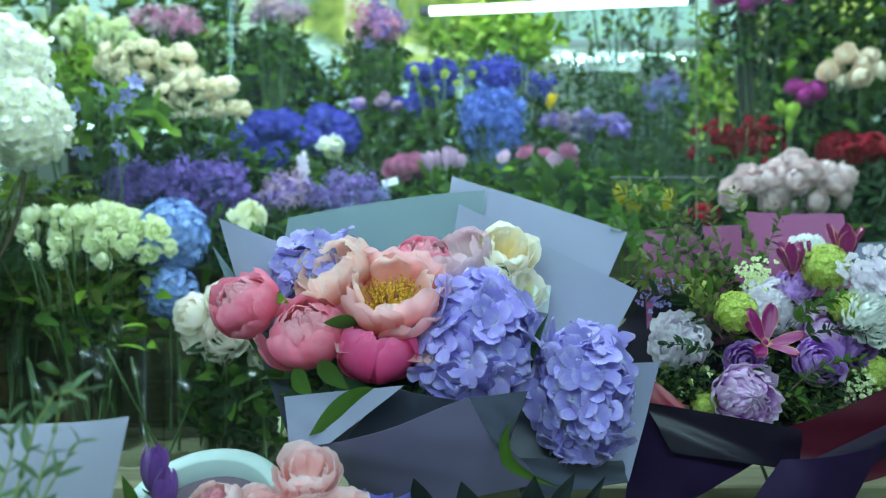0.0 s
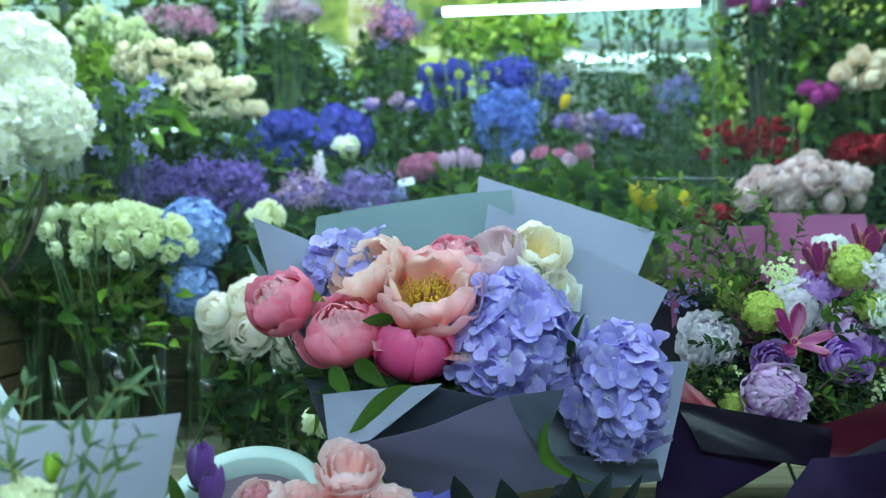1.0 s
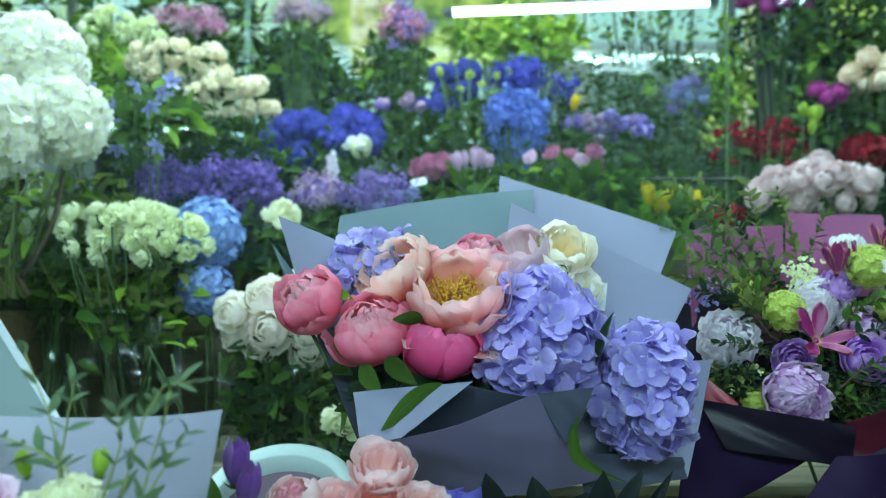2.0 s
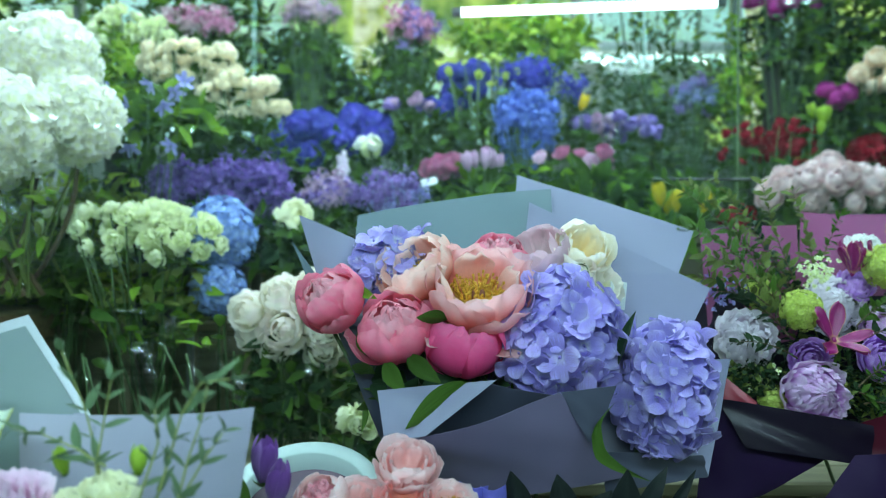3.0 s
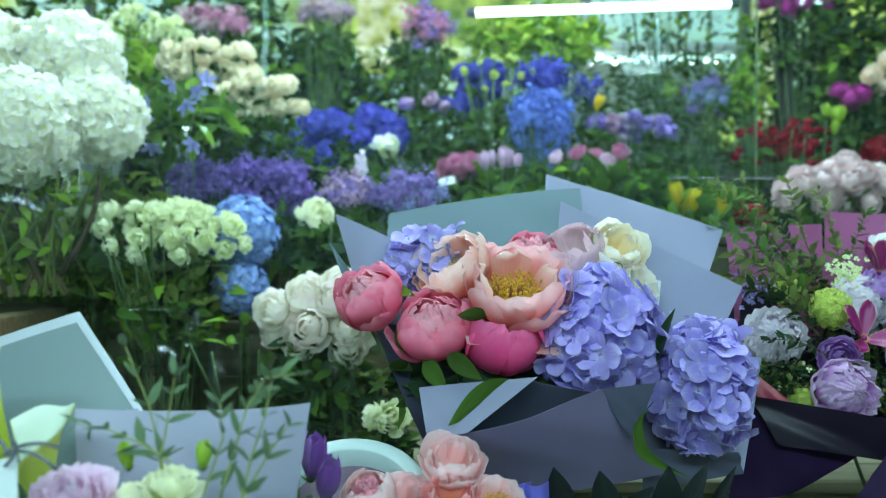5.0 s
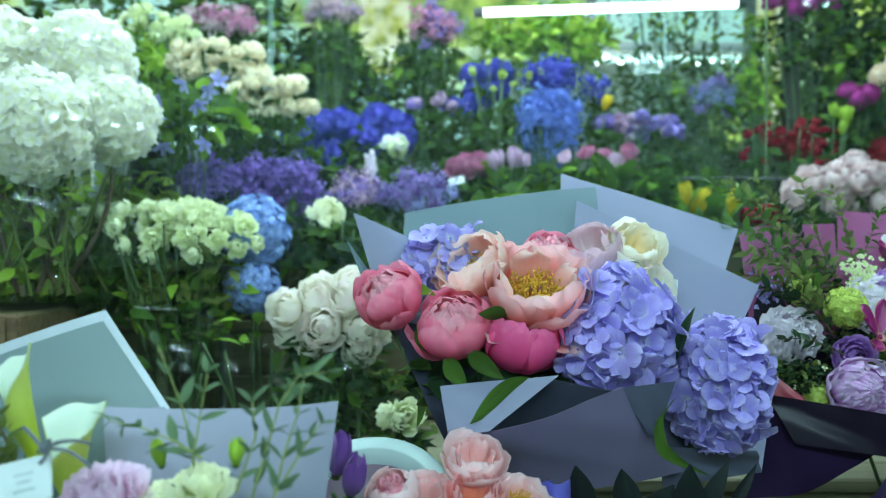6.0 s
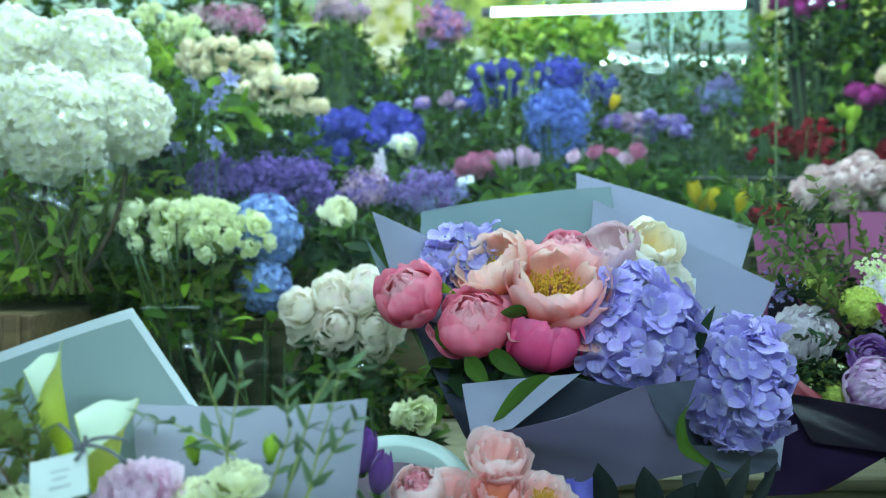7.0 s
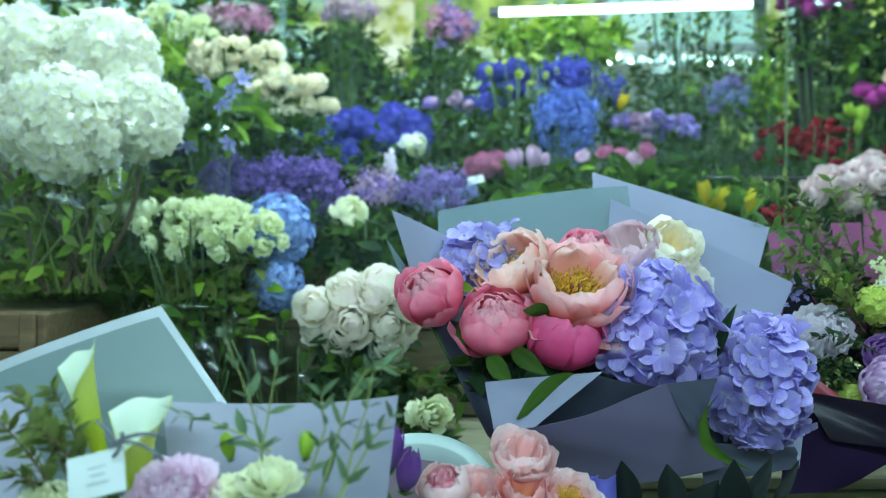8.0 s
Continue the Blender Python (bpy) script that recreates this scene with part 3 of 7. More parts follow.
def part(name, mesh, parent=None, m=Matrix(), label=""):
    """One mesh object under a thing or a part; m is its pose in the world."""
    ob = new(name, mesh)
    ob.parent = parent
    ob.matrix_basis = (PLACE[parent].inverted() @ m) if parent else m
    PLACE[ob] = m.copy()
    if label:
        ob["label"] = label
    return ob


def solo(name, mesh, label, category, kind="", m=Matrix(), group=""):
    ob = new(name, mesh)
    ob.matrix_basis = m
    PLACE[ob] = m.copy()
    return tagged(ob, label, category, group, kind)


def aim(where, way, spin=0.0, s=1.0):
    """A pose at where whose z axis points along way."""
    q = Vector(way).normalized().to_track_quat("Z", "Y")
    return Matrix.Translation(where) @ q.to_matrix().to_4x4() @ Matrix.Rotation(spin, 4, "Z") @ Matrix.Scale(s, 4)


def turn_z(a):
    return Matrix.Rotation(a, 4, "Z")


def curve_points(a, b, sag=(0, 0, 0), n=8):
    a, b, s = np.array(a, float), np.array(b, float), np.array(sag, float)
    t = np.linspace(0, 1, n)[:, None]
    return a + (b - a) * t + s * (4 * t * (1 - t))


# ---- flowers: ring = (count, start radius, length, width, first angle, last angle, ruffle, rise), in flower radii ----
KINDS = dict(
    half=[(5, 0.05, 2.45, 2.0, 100, -46, 0.025, 0), (6, 0.04, 2.3, 1.7, 96, -48, 0.03, 0.04), (6, 0.04, 2.0, 1.3, 88, -45, 0.05, 0.1), (6, 0.03, 1.8, 1.0, 70, -34, 0.08, 0.14), (6, 0.02, 1.65, 0.8, 46, -26, 0.09, 0.18), (5, 0.01, 1.55, 0.6, 24, -14, 0.09, 0.2)],
    open=[(5, 0.05, 1.5, 1.8, 98, 34, 0.05, 0), (5, 0.05, 1.55, 1.7, 94, 14, 0.05, 0.03), (5, 0.05, 1.5, 1.5, 90, -12, 0.05, 0.05), (4, 0.04, 1.4, 1.2, 86, -18, 0.05, 0.07)],
    cup=[(5, 0.05, 1.9, 1.9, 98, 5, 0.03, 0), (5, 0.05, 1.9, 1.7, 94, -22, 0.03, 0.03), (5, 0.05, 1.8, 1.4, 90, -32, 0.04, 0.06), (5, 0.04, 1.5, 1.0, 76, -20, 0.05, 0.1)],
    loose=[(6, 0.05, 1.45, 1.6, 96, 42, 0.07, 0), (6, 0.05, 1.4, 1.45, 90, 6, 0.08, 0.04), (6, 0.04, 1.3, 1.15, 76, -20, 0.09, 0.08), (6, 0.03, 1.15, 0.85, 52, -24, 0.09, 0.12), (5, 0.02, 1.05, 0.6, 27, -12, 0.08, 0.15)],
    frilly=[(9, 0.05, 1.5, 1.3, 102, 40, 0.05, 0), (9, 0.05, 1.48, 1.15, 96, 14, 0.06, 0.04), (9, 0.05, 1.42, 1.0, 88, -4, 0.07, 0.08), (9, 0.04, 1.36, 0.9, 76, -16, 0.07, 0.12), (8, 0.03, 1.26, 0.75, 60, -20, 0.07, 0.16), (7, 0.02, 1.18, 0.62, 42, -16, 0.07, 0.2), (6, 0.01, 1.1, 0.5, 22, -8, 0.06, 0.22)],
    rose=[(5, 0.05, 1.6, 1.7, 102, 28, 0.03, 0), (5, 0.05, 1.85, 1.7, 99, -18, 0.03, 0.02), (5, 0.05, 1.9, 1.5, 95, -44, 0.03, 0.05), (5, 0.04, 1.8, 1.2, 84, -54, 0.03, 0.09), (4, 0.03, 1.6, 0.95, 62, -50, 0.03, 0.13), (3, 0.01, 1.4, 0.6, 32, -25, 0.03, 0.17)],
    ranunculus=[(7, 0.05, 1.55, 1.3, 102, 6, 0.03, 0), (8, 0.05, 1.5, 1.15, 98, -14, 0.03, 0.02), (8, 0.04, 1.42, 0.95, 90, -26, 0.03, 0.06), (8, 0.03, 1.28, 0.78, 76, -30, 0.03, 0.12), (7, 0.02, 1.12, 0.6, 56, -30, 0.02, 0.18), (5, 0.01, 1.0, 0.45, 32, -22, 0.02, 0.24)],
    small=[(5, 0.03, 2.1, 1.8, 100, -30, 0.03, 0), (5, 0.03, 1.85, 1.4, 94, -45, 0.04, 0.06), (4, 0.02, 1.45, 0.9, 62, -32, 0.04, 0.14)],
    ball=[(5, 0.05, 2.5, 2.1, 98, -62, 0.03, 0), (5, 0.04, 2.3, 1.7, 94, -58, 0.04, 0.06), (5, 0.03, 1.95, 1.2, 76, -50, 0.05, 0.14)],
    ruffled=[(9, 0.05, 1.62, 1.25, 104, 0, 0.05, 0), (10, 0.05, 1.68, 1.05, 100, -24, 0.07, 0.02), (12, 0.05, 1.68, 0.86, 95, -40, 0.08, 0.05), (13, 0.04, 1.6, 0.7, 86, -48, 0.09, 0.08), (13, 0.04, 1.52, 0.6, 74, -50, 0.1, 0.11), (12, 0.03, 1.42, 0.52, 60, -48, 0.1, 0.14), (10, 0.02, 1.32, 0.45, 44, -36, 0.1, 0.17), (8, 0.01, 1.22, 0.38, 24, -14, 0.09, 0.19)],
    crown=[(2, 0.05, 2.1, 1.6, 104, 4, 0.06, -0.02), (5, 0.05, 2.45, 2.1, 100, -48, 0.04, 0), (6, 0.04, 2.4, 1.75, 97, -52, 0.05, 0.05), (6, 0.04, 2.25, 1.45, 92, -62, 0.06, 0.1), (6, 0.03, 2.05, 1.2, 80, -66, 0.06, 0.14), (5, 0.02, 1.85, 1.0, 60, -56, 0.07, 0.17), (4, 0.01, 1.65, 0.8, 32, -28, 0.07, 0.2)],
    globe=[(5, 0.05, 2.62, 2.1, 98, -52, 0.02, 0), (6, 0.04, 2.5, 1.7, 95, -56, 0.03, 0.04), (6, 0.03, 2.2, 1.2, 90, -52, 0.04, 0.08), (6, 0.02, 1.4, 0.55, 50, -30, 0.06, 0.14)],
    goblet=[(5, 0.05, 2.0, 2.0, 100, -8, 0.05, 0), (5, 0.05, 2.0, 1.8, 97, -26, 0.05, 0.03), (5, 0.04, 1.75, 1.35, 90, -28, 0.05, 0.06)],
    bowlwide=[(5, 0.05, 1.5, 1.45, 102, 76, 0.05, -0.03), (6, 0.05, 1.8, 1.75, 100, -4, 0.05, 0.0), (6, 0.05, 1.75, 1.6, 97, -22, 0.06, 0.04), (4, 0.04, 1.5, 1.2, 88, -20, 0.07, 0.08)],
    rosette=[(5, 0.05, 1.6, 1.5, 102, 20, 0.05, 0), (5, 0.05, 1.65, 1.4, 98, -20, 0.06, 0.04), (5, 0.04, 1.55, 1.1, 88, -40, 0.07, 0.1), (4, 0.02, 1.3, 0.75, 50, -30, 0.06, 0.18)],
    star=[(5, 0.05, 1.9, 1.5, 45, 66, 0.05, 0)],
    tulip=[(3, 0.05, 3.6, 1.95, 46, -25, 0.03, 0), (3, 0.04, 3.5, 1.8, 44, -27, 0.03, 0.05)],
)


def flower_pieces(kind, R, seed=0, fine=True, mi=0):
    """All petals of a flower, joined, its centre at the origin and its face to +z."""
    rng = random.Random(seed)
    out = []
    for ri, (n, r0, L, W, a, b, ruf, h) in enumerate(KINDS[kind]):
        for i in range(n):
            j = lambda s: 1 + rng.uniform(-s, s)
            pc = petal(L * R * j(0.08), W * R * j(0.1), a + rng.uniform(-6, 6), b + rng.uniform(-11, 11), r0 * R, None, ruf * R, seed * 97 + ri * 13 + i,
                       7 if fine else 4, 8 if fine else 5, h0=(h - 0.75) * R, mi=mi, q=2.0 if kind in ("tulip", "star") else 6.0)
            out.append(put(pc, turn_z(2 * math.pi * (i + 0.37 * ri) / n + rng.uniform(-0.15, 0.15))))
    return out


SHARED = {}


def flower_mesh(name, kind, mat, seed=0, fine=False):
    """A unit flower's mesh, kept for all flowers of that kind and colour."""
    key = (kind, mat, seed, fine)
    if key not in SHARED:
        SHARED[key] = mesh_of(name, flower_pieces(kind, 1.0, seed, fine), [mat])
    return SHARED[key]


def stuff(name, mesh, parent, m=Matrix(), label=""):
    ob = part(name, mesh, parent, m, label)
    ob["kind"] = "stuff"
    return ob


def petal_mesh(kind, ring, variant, mat, coarse=False):
    key = ("petal", kind, ring, variant, mat, coarse)
    if key not in SHARED:
        n, r0, L, W, a, b, ruf, h = KINDS[kind][ring]
        rng = random.Random(ring * 10 + variant)
        loose = 15 if kind in ("crown", "bowlwide", "goblet") else 9
        SHARED[key] = mesh_of("petal", [petal(L * rng.uniform(0.93, 1.07), W * rng.uniform(0.92, 1.1), a + rng.uniform(-5, 5), b + rng.uniform(-loose, loose), r0, W * 2 if b > 40 else None, ruf,
                                              ring * 31 + variant * 7 + len(kind), 5 if coarse else 11, 6 if coarse else 12, h0=h - 0.75, q=2.0 if kind == "tulip" else 8.0, notch=0.05 if kind == "ruffled" else 0.0)], [mat])
    return SHARED[key]


def near_flower(name, parent, kind, mat, where, way, R, seed=0, label="", inner=None, centre=False, coarse=False, spin=None):
    """A flower whose petals are pieces of their own, round a small green cup."""
    rng = random.Random(seed)
    m = aim(where, way, rng.uniform(0, 6.28) if spin is None else spin, R)
    cup = part(name, mesh_of("calyx", [put(blob(0.3, 0.3, 0.2, seed), Matrix.Translation((0, 0, -0.78)))]
                             + [put(leaf(0.8, 0.4, -0.6, 0.1), turn_z(i * 1.26) @ Matrix.Translation((0.1, 0, -0.86))) for i in range(5)], ["leaf"]), parent, m, label)
    for ri, ring in enumerate(KINDS[kind]):
        n = ring[0]
        for i in range(n):
            mm = m @ turn_z(2 * math.pi * (i + 0.37 * ri) / n + rng.uniform(-0.16, 0.16)) @ Matrix.Scale(rng.uniform(0.95, 1.05), 4)
            part("petal", petal_mesh(kind, ri, i % 4, inner if inner and ri >= 3 else mat, coarse), cup, mm)
    if centre:
        pcs = []
        for i in range(220):
            a, r = rng.uniform(0, 6.28), rng.uniform(0.02, 0.56) ** 0.9
            tip = (r * math.cos(a) * 1.25, r * math.sin(a) * 1.25, -0.12 + rng.uniform(-0.1, 0.16) - r * 0.25)
            pcs.append(tube(curve_points((r * 0.5 * math.cos(a), r * 0.5 * math.sin(a), -0.7), tip, n=3), 0.012, 4))
            pcs.append(put(blob(0.036, 0.036, 0.05, i, nu=5, nv=4), Matrix.Translation(tip)))
        stuff("stamens", mesh_of("stamens", pcs, ["stamen"]), cup, m, "golden yellow stamens")
        pcs = [put(blob(0.07, 0.07, 0.2, i, nu=6, nv=5, rough=0.2), Matrix.Translation((0.1 * math.cos(i * 2.1), 0.1 * math.sin(i * 2.1), -0.22))) for i in range(4)]
        part("pistil", mesh_of("pistil", pcs, ["stamen_dark"]), cup, m, "reddish brown pistil")
    return cup


def floret_pieces(R, seed=0, n=4, nv=4, mi=0, width=1.5, lift=76, fold=26):
    rng = random.Random(seed)
    out = []
    for i in range(n):
        pc = petal(R * rng.uniform(0.9, 1.1), R * width, lift + rng.uniform(-10, 10), lift + 18 + rng.uniform(-fold, fold * 0.7), R * 0.05, R * 1.4, R * 0.075, seed * 5 + i, 5, nv + 1, p=0.55, q=3.2, mi=mi)
        out.append(put(pc, turn_z(2 * math.pi * (i + rng.uniform(-0.08, 0.08)) / n)))
    out.append(put(blob(R * 0.08, R * 0.08, R * 0.08, seed, nu=5, nv=4), Matrix.Translation((0, 0, R * 0.06))))
    return out


def ball_dirs(n, seed, lowest=-0.5):
    rng = random.Random(seed)
    out = []
    for i in range(n):
        z = 1 - (1 - lowest) * (i + 0.5) / n
        a = i * 2.39996 + rng.uniform(-0.3, 0.3)
        r = math.sqrt(max(0, 1 - z * z))
        out.append(Vector((r * math.cos(a), r * math.sin(a), z + rng.uniform(-0.05, 0.05))).normalized())
    return out


def hydrangea_mesh(mat, n, fr, seed, lowest=-0.6, petals=4, rough=0.07, name="hydrangea_head", core=0.72, tip=0.4):
    """A whole unit head of florets in one mesh."""
    key = ("hyd", mat, n, fr, seed, lowest, petals)
    if key not in SHARED:
        rng = random.Random(seed)
        kinds = [floret_pieces(fr, s, petals, 3) for s in range(3)]
        pcs = [blob(core, core, core, seed, 0.05)]
        for d in ball_dirs(n, seed, lowest):
            m = aim(d * (1 - rng.uniform(0, 2 * rough)), d + Vector((rng.uniform(-tip, tip), rng.uniform(-tip, tip), rng.uniform(-tip, tip))), rng.uniform(0, 6.28), rng.uniform(0.8, 1.15))
            pcs += [put(p, m) for p in kinds[rng.randrange(3)]]
        SHARED[key] = mesh_of(name, pcs, [mat])
    return SHARED[key]


def mist_mesh(mat, n, fr, seed, petals=4, name="floret_cluster"):
    """Small florets strewn loosely through a unit ball, densest inside."""
    key = ("mist", mat, n, fr, seed)
    if key not in SHARED:
        rng = random.Random(seed)
        kinds = [floret_pieces(fr, s, petals, 2) for s in range(3)]
        pcs = []
        for i in range(n):
            d = Vector((rng.gauss(0, 0.5), rng.gauss(0, 0.5), rng.gauss(0, 0.55)))
            m = aim(d, d + Vector((rng.uniform(-0.8, 0.8), rng.uniform(-1.2, 0.4), rng.uniform(-0.8, 0.8))), rng.uniform(0, 6.28), rng.uniform(0.7, 1.2))
            pcs += [put(p, m) for p in kinds[rng.randrange(3)]]
        SHARED[key] = mesh_of(name, pcs, [mat])
    return SHARED[key]


def near_hydrangea(parent, where, way, radii, mat, n, fr, seed, label, lowest=-0.45):
    """A head whose florets are pieces of their own round a core."""
    rng = random.Random(seed)
    m = aim(where, way)
    rx, ry, rz = radii
    core = part("hydrangea_head", mesh_of("core", [blob(rx * 0.74, ry * 0.74, rz * 0.74, seed, 0.08)], [mat]), parent, m, label)
    metas = []
    for s in range(5):
        key = ("floret", mat, s, fr)
        if key not in SHARED:
            SHARED[key] = mesh_of("floret", floret_pieces(fr, s + 3, 4, 6, width=1.46, lift=70, fold=24), [mat])
        metas.append(SHARED[key])
    for d in ball_dirs(n, seed, lowest):
        k = 1 + 0.09 * noise.noise(d * 2.3 + Vector((seed, 0, 0))) - rng.uniform(-0.05, 0.21)
        pos = Vector((d.x * rx * k, d.y * ry * k, d.z * rz * k))
        nrm = Vector((d.x / rx, d.y / ry, d.z / rz)).normalized() + Vector((rng.uniform(-0.62, 0.62), rng.uniform(-0.62, 0.62), rng.uniform(-0.62, 0.62)))
        part("floret", metas[rng.randrange(5)], core, m @ aim(pos, nrm, rng.uniform(0, 6.28), rng.uniform(0.72, 1.18)))
    return core


def sheet(name, corners, mat, parent, bulge=0.01, wave=0.004, seed=0, label="", n=14, curl=(0, 0), thick=0.0006, hang=None):
    """Stiff wrapping paper between four corners (lower left, lower right, upper right, upper left), bowed, waved and with thickness."""
    rng = np.random.default_rng(seed)
    a, b, c, d = [np.array(p, float) for p in corners]
    u = np.linspace(0, 1, n)[None, :, None]
    v = np.linspace(0, 1, n)[:, None, None]
    p = (a * (1 - u) + b * u) * (1 - v) + (d * (1 - u) + c * u) * v
    nrm = np.cross(b - a, d - a)
    nrm = nrm / np.linalg.norm(nrm)
    ph = rng.uniform(0, 6.28, 6)
    uu, vv = u[..., 0], v[..., 0]
    off = bulge * 4 * uu * (1 - uu) + wave * (np.sin(uu * 5 + ph[0] + vv * 2) + 0.6 * np.sin(vv * 6 + ph[1] + uu * 3) + 0.35 * np.sin((uu + vv) * 11 + ph[2]))
    off = off + curl[0] * vv ** 3 + curl[1] * uu ** 3
    p = p + nrm * off[..., None]
    p2 = p - nrm * thick
    pts = np.concatenate([p.reshape(-1, 3), p2.reshape(-1, 3)])
    g = grid_faces(n, n)
    k = n * n
    faces = list(g) + [tuple(i + k for i in reversed(f)) for f in g]
    rim = [i for i in range(n)] + [j * n + n - 1 for j in range(1, n)] + [(n - 1) * n + i for i in range(n - 2, -1, -1)] + [j * n for j in range(n - 2, 0, -1)]
    uv = np.stack(np.broadcast_arrays(uu, vv), -1).reshape(-1, 2)
    uv = np.concatenate([uv, uv])
    nr = len(rim)
    both = rim + [i + k for i in rim]
    edge = (pts[both], [(i, (i - 1) % nr, (i - 1) % nr + nr, i + nr) for i in range(nr)], uv[both], 0)
    return part(name, mesh_of(name, [(pts, faces, uv, 0), edge], [mat]), parent, Matrix(), label)


def sprig(name, parent, path, leaf_len, leaf_w, n, mat, seed=0, stem_r=0.0015, pairs=True, label="", stem="stem", spread=55, tip_shrink=0.5):
    """A stem with small leaves set along it."""
    rng = random.Random(seed)
    path = np.array(path, float)
    tw = [tube(path, np.linspace(stem_r, stem_r * 0.4, len(path)), 5)]
    st = part(name, mesh_of(name, tw, [stem]), parent, Matrix(), label)
    pcs = []
    for i in range(n):
        t = 0.12 + 0.88 * i / max(1, n - 1)
        f = t * (len(path) - 1)
        k = min(int(f), len(path) - 2)
        pos = Vector(path[k] + (path[k + 1] - path[k]) * (f - k))
        way = Vector(path[k + 1] - path[k]).normalized()
        side = way.cross(Vector((rng.uniform(-1, 1), rng.uniform(-1, 1), rng.uniform(-1, 1)))).normalized()
        for s in ((1, -1) if pairs else (1 if i % 2 else -1,)):
            a = radians(spread + rng.uniform(-18, 18))
            dirn = way * math.cos(a) + side * s * math.sin(a)
            L = leaf_len * rng.uniform(0.55, 1.2) * (1 - tip_shrink * t)
            q = dirn.to_track_quat("X", "Z").to_matrix().to_4x4() @ Matrix.Rotation(rng.uniform(-1, 1), 4, "X")
            pcs.append(put(leaf(L, leaf_w * L / leaf_len, rng.uniform(-0.15, 0.3), 0.3), Matrix.Translation(pos) @ q))
    stuff("leaves", mesh_of("leaves", pcs, [mat]), st)
    return st


def leaf_cloud(centre, radii, n, L, W, mats, seed=0, up=0.4, bend=0.3):
    """Many leaves strewn through a space, as pieces."""
    rng = random.Random(seed)
    base = [leaf(L, W, bend * k, 0.25, 3, 5) for k in (0.4, 1.0, 1.6)]
    pcs = []
    for i in range(n):
        while True:
            d = Vector((rng.uniform(-1, 1), rng.uniform(-1, 1), rng.uniform(-1, 1)))
            if d.length < 1:
                break
        pos = Vector(centre) + Vector((d.x * radii[0], d.y * radii[1], d.z * radii[2]))
        way = Vector((rng.gauss(0, 1), rng.gauss(-0.3, 0.8), rng.gauss(up, 0.8))).normalized()
        q = way.to_track_quat("X", "Z").to_matrix().to_4x4() @ Matrix.Rotation(rng.uniform(-1.2, 1.2), 4, "X") @ Matrix.Scale(rng.uniform(0.6, 1.25), 4)
        b = base[rng.randrange(3)]
        pcs.append(put((b[0], b[1], b[2], rng.randrange(len(mats))), Matrix.Translation(pos) @ q))
    return pcs


def stems_to(heads, foot, r=0.002, spread=0.02, seed=0):
    rng = random.Random(seed)
    return [tube(curve_points((foot[0] + rng.uniform(-spread, spread), foot[1] + rng.uniform(-spread, spread), foot[2]), h, (0, 0, 0), 5), r, 5) for h in heads]


def vase(where, r, h, label, style="glass", water=0.6):
    """A straight glass vase, or a black florist's bucket."""
    if style == "glass":
        t = thing("glass_vase", where, label, "vase", "glass vases of cut stems")
        prof = [(r - 0.002, h + 0.001), (r, h), (r, 0.004), (r - 0.003, 0.0), (0.0, 0.0)]
        part("vase_body", mesh_of("vase_body", [lathe(prof, 28)], ["glass"]), t, Matrix.Translation(where))
        part("rim", mesh_of("rim", [put(tube([(math.cos(a) * (r - 0.002), math.sin(a) * (r - 0.002), 0) for a in np.linspace(0, 6.28, 29)], 0.0022, 5), Matrix.Translation((0, 0, h + 0.002)))], ["glass"]), t, Matrix.Translation(where))
        if water:
            part("water", mesh_of("water", [lathe([(r - 0.001, h * water + 0.002), (r - 0.004, h * water), (0, h * water)], 28)], ["glass"]), t, Matrix.Translation(where))
    else:
        t = thing("flower_bucket", where, label, "bucket", "black flower buckets on the tiers")
        prof = [(0.0, 0.0), (r * 0.78, 0.0), (r * 0.98, h - 0.01), (r * 1.03, h - 0.008), (r * 1.03, h), (r * 0.96, h), (r * 0.76, 0.01), (0.0, 0.01)]
        part("bucket_body", mesh_of("bucket_body", [lathe(prof, 28)], ["black"]), t, Matrix.Translation(where))
    return t


